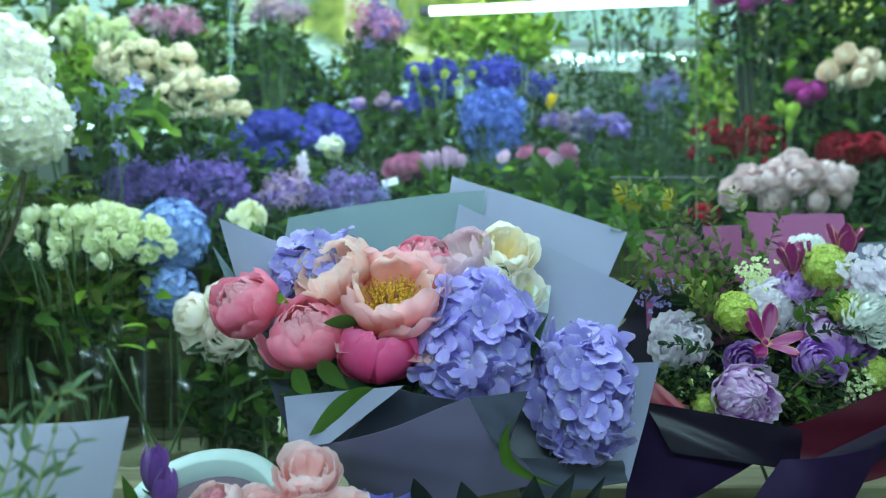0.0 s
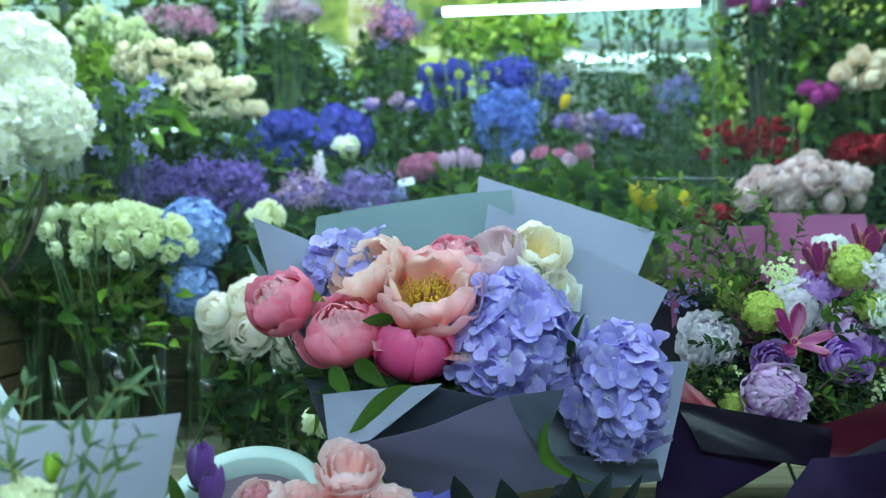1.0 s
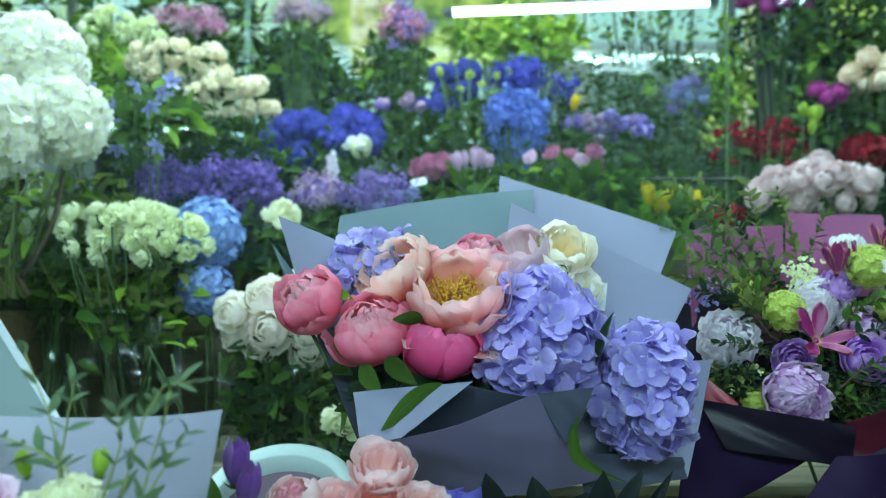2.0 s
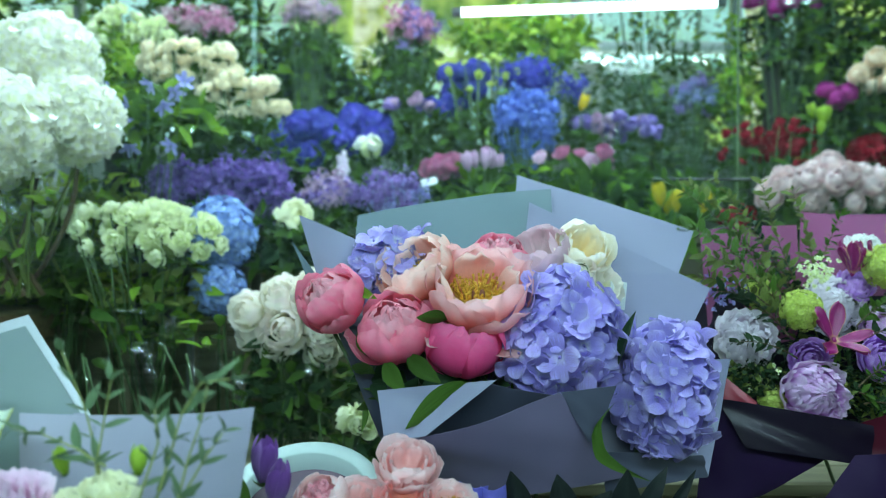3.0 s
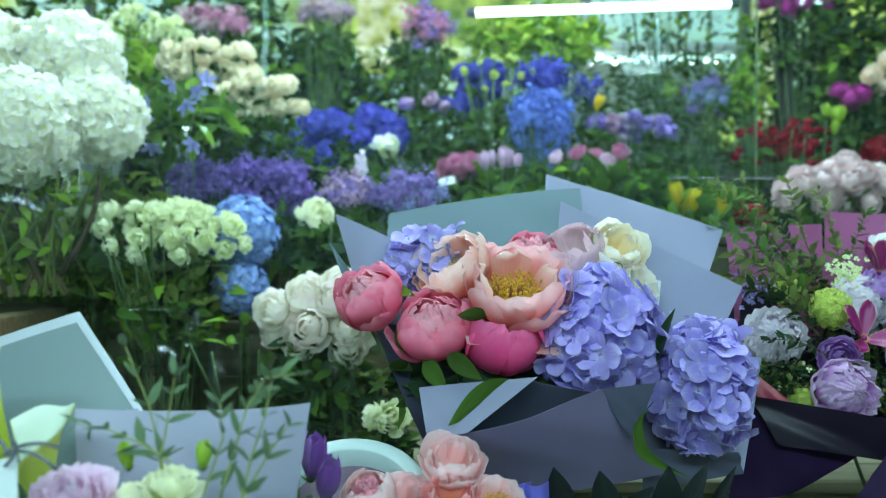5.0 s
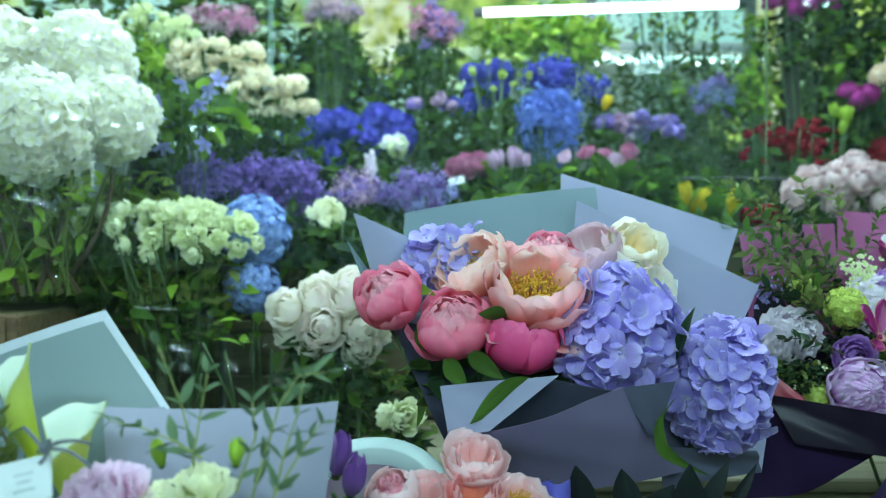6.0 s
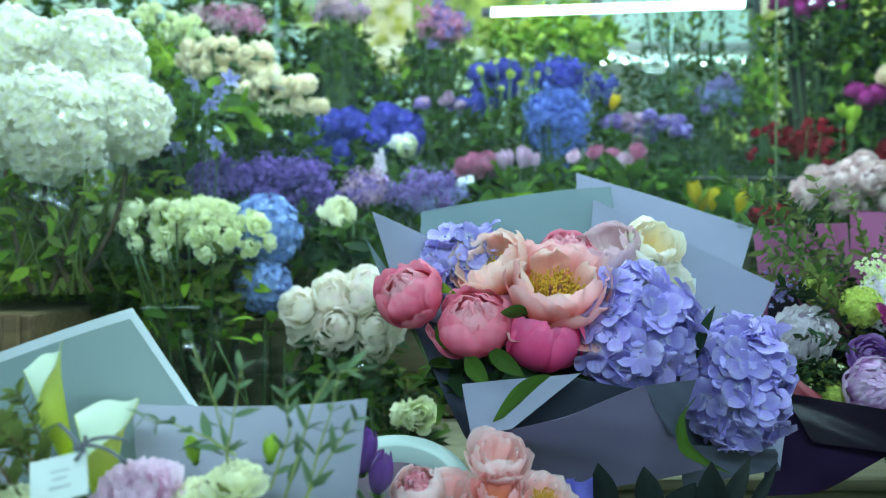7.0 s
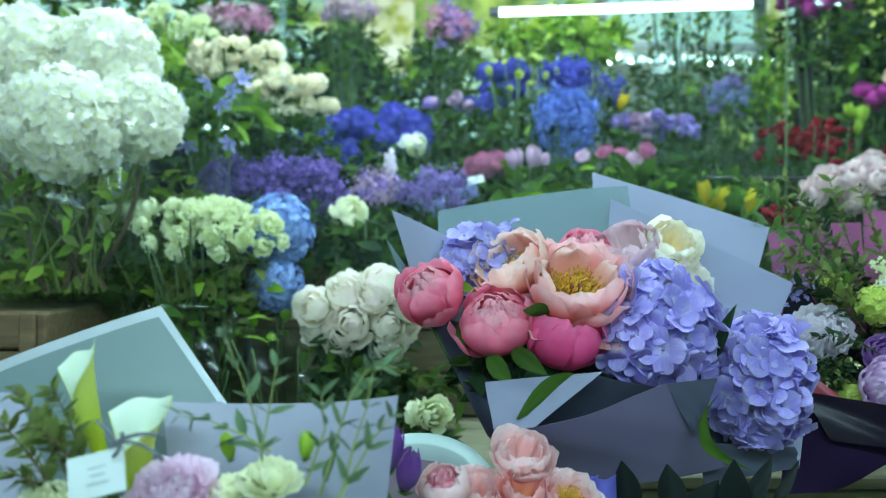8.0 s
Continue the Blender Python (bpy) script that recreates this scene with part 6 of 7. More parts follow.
for a, b, c2, d in (((-0.100, 0.872, 0.990), (-0.062, 0.868, 0.986), (-0.058, 0.862, 1.018), (-0.092, 0.868, 1.022)), ((-0.066, 0.866, 0.984), (-0.036, 0.862, 0.984), (-0.038, 0.858, 1.020), (-0.068, 0.862, 1.018)), ((-0.120, 0.872, 0.982), (-0.096, 0.872, 0.980), (-0.086, 0.868, 1.012), (-0.110, 0.872, 1.014))):
    sheet("ribbon_loop", (a, b, c2, d), "ribbon_blue", hb, 0.014, 0.002, 47, "violet-blue satin ribbon loop", 10, thick=0.001)
stuff("stems", mesh_of("stems", stems_to([(-0.155, 0.840, 1.014), (-0.238, 0.820, 0.996), (-0.310, 0.800, 1.022), tuple(c)], (-0.218, 0.860, 0.845), 0.003), ["stem"]), hb)

# ---- dark leaves at the table's front ----
dl = thing("leaf_plant", (0.157, 0.880, 0.827), "dark glossy leaves with a yellow-green rim at the table edge", "plant")
for a, b, w in (((-0.020, 0.860, 0.965), (-0.031, 0.860, 1.041), 0.034), ((0.034, 0.860, 0.965), (0.023, 0.860, 1.037), 0.034), ((0.104, 0.860, 0.965), (0.104, 0.860, 1.038), 0.038), ((0.118, 0.865, 0.970), (0.151, 0.860, 1.043), 0.022), ((0.150, 0.870, 0.970), (0.190, 0.870, 1.036), 0.014), ((0.060, 0.872, 0.950), (0.086, 0.866, 1.012), 0.046), ((0.010, 0.875, 0.955), (0.052, 0.872, 0.998), 0.03)):
    broad_leaf(dl, a, b, w, "leaf_black", 0.12, 1.25, fold=0.55)
broad_leaf(dl, (0.188, 0.850, 0.972), (0.330, 0.860, 0.985), 0.032, "leaf_bright", 0.1, 1.2)
stuff("stems", mesh_of("stems", stems_to([(0.131, 0.860, 0.962), (0.152, 0.850, 0.966), (0.173, 0.860, 0.962), (0.188, 0.900, 0.946)], (0.157, 0.880, 0.827), 0.003), ["stem"]), dl)


# ---- vases and bunches on the tiers ----
def bunch_in(name, centre, radii, kind, mats, n, head_r, tier, label, vr=0.05, vh=0.18, style="glass", **kw):
    vase((centre[0], centre[1], tier), vr, vh, "clear glass vase of stems and water" if style == "glass" else "black plastic flower bucket on a tier", style)
    return bunch(name, centre, radii, kind, mats, n, head_r, tier + 0.004, label, spread=vr * 0.6, **kw)


# white hydrangeas: four great heads over a tall vase
wh = thing("hydrangea_bunch", (-1.010, 1.550, 1.190), "white hydrangea heads on brown woody stems in a glass vase", "flowers")
vase((wh.location.x, wh.location.y, CRATE), 0.1467, 0.34, "wide clear glass vase with brown stems in water")
hs = ((-1.153, 1.620, 1.693), (-0.981, 1.640, 1.702), (-0.890, 1.580, 1.566), (-0.995, 1.470, 1.530), (-1.220, 1.560, 1.557))
for i, (p, r) in enumerate(zip(hs, (0.115, 0.11, 0.096, 0.115, 0.11))):
    part("hydrangea_head", hydrangea_mesh("hyd_white", 560, 0.145, i % 2, -0.75, 4, 0.10, core=0.82, tip=0.7), wh, aim(p, (0.1 * (i - 2), -0.8, 0.6), i * 1.3, r))
stuff("stems", mesh_of("stems", [tube(curve_points((wh.location.x + 0.03 * (i - 2), 1.55 + 0.02 * (i % 3), CRATE + 0.015), Vector(p) - Vector((0, 0, 0.06)), ((-0.03, 0.02, 0.04)[i % 3], 0, 0), 8), 0.0055, 7) for i, p in enumerate(hs)], ["stem_brown"]), wh)

stuff("vase_leaves", mesh_of("vase_leaves", leaf_cloud((wh.location.x, 1.48, CRATE + 0.18), (0.125, 0.06, 0.15), 80, 0.045, 0.02, ("leaf_olive", "leaf_lime", "leaf_bright"), 55), ["leaf_olive", "leaf_lime", "leaf_bright"]), wh, Matrix(), "green leaves on the cut stems")
rng = random.Random(5)
stuff("green_stems", mesh_of("green_stems", [tube(curve_points((wh.location.x + rng.uniform(-0.1, 0.1), 1.55 + rng.uniform(-0.09, 0.09), CRATE + 0.015), (wh.location.x + rng.uniform(-0.15, 0.15), 1.55 + rng.uniform(-0.1, 0.1), CRATE + rng.uniform(0.24, 0.32)), n=4), 0.0035, 5) for i in range(10)], ["leaf_olive"]), wh, Matrix(), "fresh green stems in water")
bunch_in("spray_rose_bunch", (-0.741, 1.600, 1.324), (0.1212, 0.08, 0.0630), "ball", ["spray"], 46, 0.0185, TIER1, "pale green-white spray roses in a glass vase", 0.0909, 0.28, seed=3, loose=0.9, leaves=100, leaf_mat=("leaf_olive", "leaf", "leaf_bright"), lowest=-0.2, face=(0, -0.8, 0.6), head_name="spray_rose", lumps=((-0.35, 0.05, 0.75), (0.4, -0.15, 0.7), (0.0, 0.25, 0.6)))
bunch_in("spray_rose_bunch", (-0.943, 1.660, 1.343), (0.0578, 0.05, 0.0453), "ball", ["spray"], 14, 0.0158, TIER1, "small pale green spray roses", 0.04, 0.25, seed=4, leaves=60, loose=0.4, face=(0, -0.7, 0.8), head_name="spray_rose", lumps=((0.5, 0.5, 0.5), (-0.4, -0.1, 0.7)))
bh = thing("hydrangea_bunch", (-0.607, 1.680, 0.825), "sky blue hydrangea with a double drooping head", "flowers")
part("hydrangea_head", hydrangea_mesh("hyd_blue", 320, 0.14, 0, -0.8), bh, aim((-0.611, 1.680, 1.329), (0, -1, 0.5), 0, 0.0825))
part("hydrangea_head", hydrangea_mesh("hyd_blue", 320, 0.14, 1, -0.8), bh, aim((-0.608, 1.660, 1.205), (0, -1, 0.1), 0, 0.0625))
vase((bh.location.x, bh.location.y, TIER1), 0.05, 0.22, "tall clear glass vase with stems")
stuff("stems", mesh_of("stems", stems_to([(-0.613, 1.690, 1.314), (-0.612, 1.680, 1.198)], (bh.location.x, bh.location.y, TIER1 + 0.013), 0.004), ["stem"]), bh)
bunch_in("rose_bunch", (-0.405, 1.500, 1.152), (0.1080, 0.06, 0.0880), "rose", ["whiterose"], 14, 0.0335, TIER1, "antique white roses with a pink blush in a vase", 0.06, 0.14, seed=6, leaves=100, lowest=-0.3, face=(0, -0.9, 0.5), head_name="rose", leaf_mat=("leaf", "leaf_dark"), fine=True)
bunch_in("rose_bunch", (-0.267, 1.400, 0.974), (0.0380, 0.03, 0.0120), "ball", ["spray"], 5, 0.0240, TIER1, "pale yellow small roses low among leaves", 0.05, 0.06, seed=7, leaves=60, face=(0, -0.9, 0.5), head_name="rose", leaf_mat=("leaf", "leaf_dark"))
bunch_in("lisianthus_bunch", (-0.458, 1.750, 1.370), (0.0212, 0.03, 0.0186), "small", ["lisi"], 3, 0.0283, TIER1, "pale yellow-green lisianthus buds above leaves", 0.05, 0.2, seed=8, leaves=40, head_name="lisianthus")

# clematis bells that nod among leaves
cb = thing("clematis_bunch", (-0.767, 1.72, TIER2 + 0.02), "blue clematis bells among broad green leaves", "flowers")
vase((cb.location.x, 1.72, TIER2), 0.06, 0.22, "black plastic flower bucket on a tier", "bucket")
bells = ((-0.783, 1.700, 1.669), (-0.692, 1.680, 1.676), (-0.740, 1.680, 1.616), (-0.721, 1.670, 1.526), (-0.846, 1.720, 1.627), (-0.824, 1.700, 1.524), (-0.728, 1.720, 1.655), (-0.825, 1.740, 1.592), (-0.900, 1.740, 1.677))
for i, p in enumerate(bells):
    stuff("bell_flower", flower_mesh("bell_flower", "star", "bell", i % 3), cb, aim(p, ((-0.5, 0.3, 0.6, -0.2)[i % 4], -0.55, (-0.5, 0.2, -0.7)[i % 3]), i * 1.7, 0.0150))
stuff("stems", mesh_of("stems", stems_to(bells, (cb.location.x, 1.72, TIER2 + 0.02), 0.0012, 0.03, 4), ["stem"]), cb)
stuff("leaves", mesh_of("leaves", leaf_cloud((-0.789, 1.780, 1.599), (0.13, 0.05, 0.08), 80, 0.085, 0.036, ("leaf", "leaf_bright"), 9), ["leaf", "leaf_bright"]), cb)
bunch_in("spray_rose_bunch", (-0.786, 1.980, 1.789), (0.1080, 0.07, 0.0600), "ball", ["creamspray"], 60, 0.0165, TIER2, "cream spray roses in a dense cluster", 0.07, 0.25, "bucket", seed=10, loose=0.9, leaves=110, face=(0, -0.9, 0.5), lowest=-0.4, head_name="spray_rose", lumps=((-0.35, 0.1, 0.7), (0.3, 0.15, 0.65), (0.45, -0.3, 0.5), (-0.3, -0.4, 0.5)))
bunch_in("spray_rose_bunch", (-0.645, 1.960, 1.696), (0.0980, 0.06, 0.0623), "ball", ["creamspray"], 54, 0.0165, TIER2, "cream spray roses in a dense cluster", 0.07, 0.25, "bucket", seed=11, loose=0.9, leaves=110, face=(0, -0.9, 0.5), lowest=-0.4, head_name="spray_rose", lumps=((-0.4, 0.0, 0.6), (0.15, 0.3, 0.6), (0.55, -0.4, 0.5), (-0.2, -0.45, 0.45)))
bunch_in("spray_rose_bunch", (-1.032, 2.200, 1.943), (0.1033, 0.06, 0.0800), "ball", ["spray"], 26, 0.0183, TIER3, "pale green small roses high on the stand", 0.07, 0.25, "bucket", seed=12, loose=0.3, leaves=140, face=(0, -0.9, 0.4), lowest=-0.7, head_name="spray_rose", leaf_mat=("leaf_bright", "leaf_lime"), lumps=((-0.5, 0.1, 0.6), (0.6, -0.1, 0.5), (0.1, 0.1, 0.8)))
bunch_in("lilac_bunch", (-0.658, 1.860, 1.442), (0.1831, 0.06, 0.0761), "froth", ["purple"], 130, 0.0268, TIER2, "dark purple lilac in full bloom", 0.08, 0.18, "bucket", seed=13, leaves=40, loose=0.3, lowest=-0.8, head_name="lilac_panicle", face=(0, -0.9, 0.3), lumps=((-0.65, 0.05, 0.4), (-0.25, 0.45, 0.45), (0.05, -0.1, 0.6), (0.5, 0.1, 0.55), (0.45, 0.55, 0.35), (-0.4, -0.35, 0.5), (0.2, -0.5, 0.45)))
hd = bunch_in("hydrangea_bunch", (-0.501, 2.350, 1.650), (0.2136, 0.05, 0.0925), "hydrangea", ["hyd_deep"], 25, 0.0450, TIER3, "deep violet-blue hydrangea heads", 0.08, 0.2, "bucket", seed=14, leaves=60, leaf_len=0.08, head_name="hydrangea_head", loose=0.5, face=(0, -0.9, 0.4), lumps=((-0.75, -0.05, 0.3), (-0.15, 0.1, 0.45), (-0.1, -0.55, 0.35), (0.45, 0.35, 0.45), (0.85, 0.15, 0.3)))
bunch_in("phlox_bunch", (-0.243, 1.950, 1.439), (0.0950, 0.05, 0.0560), "froth", ["mauveblue", "mauveblue", "bell"], 44, 0.0225, TIER2, "violet-blue phlox clusters in a bucket", 0.07, 0.15, "bucket", seed=15, leaves=40, head_name="phlox_cluster", loose=0.3, lowest=-0.6)
bunch_in("anemone_bunch", (-0.404, 1.950, 1.445), (0.0709, 0.05, 0.0443), "froth", ["tulip_pink", "mauveblue"], 22, 0.0222, TIER2, "dusky white and mauve anemones", 0.06, 0.15, "bucket", seed=16, leaves=40, head_name="anemone", loose=0.3)
bunch_in("lily_bunch", (-0.315, 2.100, 1.589), (0.0286, 0.03, 0.0127), "small", ["spray", "white"], 4, 0.0239, TIER2, "greenish white freesias in a bucket", 0.06, 0.2, "bucket", seed=17, leaves=30, head_name="freesia", leaf_mat=("leaf_bright", "leaf"))
spikes("stock_bunch", (-0.368, 2.000, 1.523), (0.0182, 0.02, 0.0151), "white_lilac", 2, 0.07, 0.014, 26, 0.011, TIER2, "white stock spikes in a bucket", 18, leaves=10, lean=0.2)
# blue hydrangeas and delphiniums
bunch_in("hydrangea_bunch", (-0.031, 2.360, 1.819), (0.1180, 0.06, 0.0929), "hydrangea", ["hyd_deep"], 16, 0.0366, TIER3, "violet-blue hydrangea heads with lime bells", 0.08, 0.25, "bucket", seed=18, loose=0.3, leaves=60, leaf_len=0.06, head_name="hydrangea_head", face=(0, -0.9, 0.3), lowest=-0.8, lumps=((0.1, 0.45, 0.45), (0.25, -0.1, 0.6), (-0.45, -0.45, 0.4), (-0.6, 0.2, 0.35), (0.2, -0.5, 0.5)))
bunch_in("delphinium_bunch", (0.159, 2.340, 1.837), (0.0780, 0.05, 0.0496), "froth", ["hyd_deep"], 40, 0.0279, TIER3, "violet-blue delphinium in dense spikes", 0.06, 0.15, "bucket", seed=39, leaves=20, loose=0.1, lowest=-0.9, head_name="delphinium_spike", face=(0, -0.9, 0.2))
bunch_in("delphinium_bunch", (0.146, 2.260, 1.670), (0.1027, 0.05, 0.1061), "froth", ["delph"], 150, 0.0274, TIER3, "sky blue delphinium in dense spikes", 0.07, 0.15, "bucket", seed=19, leaves=20, loose=0.2, lowest=-0.9, head_name="delphinium_spike", face=(0, -0.9, 0.2), lumps=((-0.35, 0.45, 0.4), (0.35, 0.45, 0.4), (0.0, 0.1, 0.55), (0.1, -0.3, 0.45), (0.1, -0.6, 0.35)))
bunch_in("delphinium_bunch", (0.306, 2.360, 1.807), (0.0536, 0.04, 0.0393), "froth", ["hyd_deep"], 8, 0.0209, TIER3, "deep blue delphinium florets", 0.05, 0.15, "bucket", seed=40, leaves=20, loose=0.4, lowest=-0.8, head_name="delphinium_spike", face=(0, -0.9, 0.2))
bunch_in("bells_bunch", (0.010, 2.290, 1.850), (0.1600, 0.03, 0.0650), "ball", ["viburnum"], 11, 0.0105, TIER3, "lime green bell flowers among the blue heads", 0.05, 0.2, "bucket", seed=20, leaves=6, leaf_mat=("leaf_bright", "leaf"), head_name="bell_flower", loose=0.5, lowest=-0.7)
bunch_in("tulip_bunch", (0.014, 2.060, 1.520), (0.0624, 0.05, 0.0156), "tulip", ["tulip_pink"], 6, 0.0156, TIER2, "pale pink tulips in a bucket", 0.06, 0.12, "bucket", seed=21, leaves=24, leaf_len=0.1, upright=True, head_name="tulip", leaf_mat=("leaf_bright", "leaf"), face=(0, -0.3, 1), lowest=0.2)
bunch_in("rose_bunch", (-0.104, 2.100, 1.531), (0.0541, 0.05, 0.0159), "rose", ["pink"], 6, 0.0239, TIER2, "dusky pink roses in a bucket", 0.06, 0.12, "bucket", seed=22, leaves=40, head_name="rose")
bunch_in("peony_bunch", (0.294, 2.120, 1.560), (0.1284, 0.06, 0.0289), "ranunculus", ["pink", "pink", "rosepink"], 7, 0.0225, TIER2, "round pink peony buds on stems", 0.08, 0.12, "bucket", seed=23, leaves=60, head_name="peony_bud", leaf_mat=("leaf_bright", "leaf"))
bunch_in("sweet_pea_bunch", (0.449, 2.300, 1.675), (0.1254, 0.06, 0.0557), "small", ["mauveblue", "mauveblue", "tulip_pink"], 40, 0.0180, TIER3, "mauve sweet peas in a bucket", 0.07, 0.15, "bucket", seed=24, loose=0.3, leaves=40, head_name="sweet_pea", lumps=((-0.3, 0.2, 0.6), (0.3, -0.3, 0.5), (-0.8, 0.4, 0.2), (0.7, 0.3, 0.3)))
bunch_in("sweet_pea_bunch", (-0.171, 2.350, 1.756), (0.1068, 0.06, 0.0356), "small", ["tulip_pink", "mauveblue"], 14, 0.0180, TIER3, "pale mauve sweet peas in a bucket", 0.07, 0.2, "bucket", seed=25, leaves=40, head_name="sweet_pea", loose=0.3, lumps=((-0.9, 0, 0.1), (0.1, 0.1, 0.4), (0.7, -0.1, 0.3)))
yt = thing("tulip_bunch", (0.495, 1.96, TIER2 + 0.014), "yellow tulips with broad green leaves", "flowers")
vase((yt.location.x, 1.96, TIER2), 0.06, 0.1, "black plastic flower bucket on a tier", "bucket")
tips = ((0.464, 1.940, 1.426), (0.505, 1.930, 1.411), (0.584, 1.950, 1.404), (0.504, 1.990, 1.399))
for i, p in enumerate(tips):
    stuff("tulip", flower_mesh("tulip", "tulip", "yellow", i % 3), yt, aim(p, ((-0.15, 0.1, 0.2, -0.05)[i], -0.1, 1), i * 1.3, 0.0148) @ Matrix.Diagonal((1.2, 1.2, 1.3, 1)))
stuff("stems", mesh_of("stems", stems_to(tips, (yt.location.x, 1.96, TIER2 + 0.014), 0.003, 0.03, 8), ["leaf_bright"]), yt)
stuff("leaves", mesh_of("leaves", leaf_cloud((0.486, 1.980, 1.362), (0.12, 0.04, 0.04), 34, 0.11, 0.034, ("leaf_bright", "leaf"), 26, 0.8), ["leaf_bright", "leaf"]), yt)
bunch_in("rose_bunch", (0.911, 1.960, 1.472), (0.1900, 0.08, 0.0683), "rose", ["palepink"], 40, 0.0278, TIER2, "dusty pale pink full-blown roses", 0.08, 0.15, "bucket", seed=27, leaves=60, head_name="rose", face=(0, -0.9, 0.45), loose=0.35)
bunch_in("carnation_bunch", (0.930, 2.300, 1.630), (0.1900, 0.06, 0.0850), "small", ["red"], 84, 0.0128, TIER3, "dark red small carnations", 0.08, 0.15, "bucket", seed=28, loose=0.15, leaves=60, head_name="carnation", lowest=-0.8)
bunch_in("carnation_bunch", (1.215, 2.200, 1.590), (0.1200, 0.06, 0.0400), "small", ["red"], 26, 0.0233, TIER3, "bright red small flowers", 0.08, 0.15, "bucket", seed=29, leaves=60, head_name="carnation")
bunch_in("carnation_bunch", (0.721, 2.050, 1.390), (0.0559, 0.04, 0.0279), "small", ["red"], 10, 0.0202, TIER2, "dark red small flowers", 0.06, 0.1, "bucket", seed=30, leaves=40, head_name="carnation", loose=0.3)
bunch_in("rose_bunch", (1.092, 2.250, 1.772), (0.0613, 0.05, 0.0204), "rose", ["rose_magenta"], 4, 0.0283, TIER3, "magenta roses on tall stems", 0.07, 0.2, "bucket", seed=31, leaves=40, head_name="rose", leaf_mat=("leaf", "leaf_dark"))
bunch_in("rose_bunch", (1.231, 2.250, 1.850), (0.0988, 0.06, 0.0682), "rose", ["peachrose"], 10, 0.0258, TIER3, "pale peach roses on tall stems", 0.07, 0.2, "bucket", seed=32, leaves=40, head_name="rose", leaf_mat=("leaf", "leaf_dark"), loose=0.5, face=(0, -1, 0.2), lowest=-0.6)
bunch_in("rose_bunch", (1.034, 2.500, 2.144), (0.1325, 0.06, 0.0379), "rose", ["rose_magenta"], 10, 0.0265, TIER3, "dark magenta roses high on the stand", 0.07, 0.2, "bucket", seed=33, leaves=60, head_name="rose", leaf_mat=("leaf", "leaf_dark"))
bunch_in("mixed_bunch", (-0.547, 2.450, 2.078), (0.0928, 0.06, 0.0408), "froth", ["palepink", "tulip_pink"], 22, 0.0260, TIER3, "pale pink mixed flowers high up", 0.07, 0.2, "bucket", seed=34, leaves=60, head_name="flower", loose=0.3)
bunch_in("mixed_bunch", (-0.909, 2.450, 2.037), (0.1447, 0.06, 0.0408), "froth", ["mauve", "pink"], 34, 0.0260, TIER3, "dusky mauve mixed flowers high up", 0.07, 0.2, "bucket", seed=35, leaves=60, head_name="flower", loose=0.3)
bunch_in("stock_bunch", (-0.200, 2.400, 2.022), (0.0818, 0.06, 0.0818), "froth", ["mauveblue", "pink"], 34, 0.0240, TIER3, "violet and pink stocks high on the stand", 0.07, 0.2, "bucket", seed=36, leaves=60, head_name="flower", loose=0.2, lowest=-0.8)


# ---- greenery: loose leaf masses of standing plants ----
def greenery(where, radii, n, L, W, mats, foot_z, label, seed, up=0.4):
    t = thing("foliage_plant", (where[0], where[1], foot_z), label, "plant")
    stuff("leaves", mesh_of("leaves", leaf_cloud(where, radii, n, L, W, mats, seed, up), list(mats)), t)
    rng = random.Random(seed)
    tips = [(where[0] + rng.uniform(-0.7, 0.7) * radii[0], where[1] + rng.uniform(-0.6, 0.6) * radii[1], where[2] + rng.uniform(-0.2, 0.9) * radii[2]) for i in range(14)]
    stuff("stems", mesh_of("stems", stems_to(tips, (where[0], where[1], foot_z + 0.002), 0.003, 0.04, seed), ["leaf_grey" if "glass" in label else "stem"]), t)
    return t


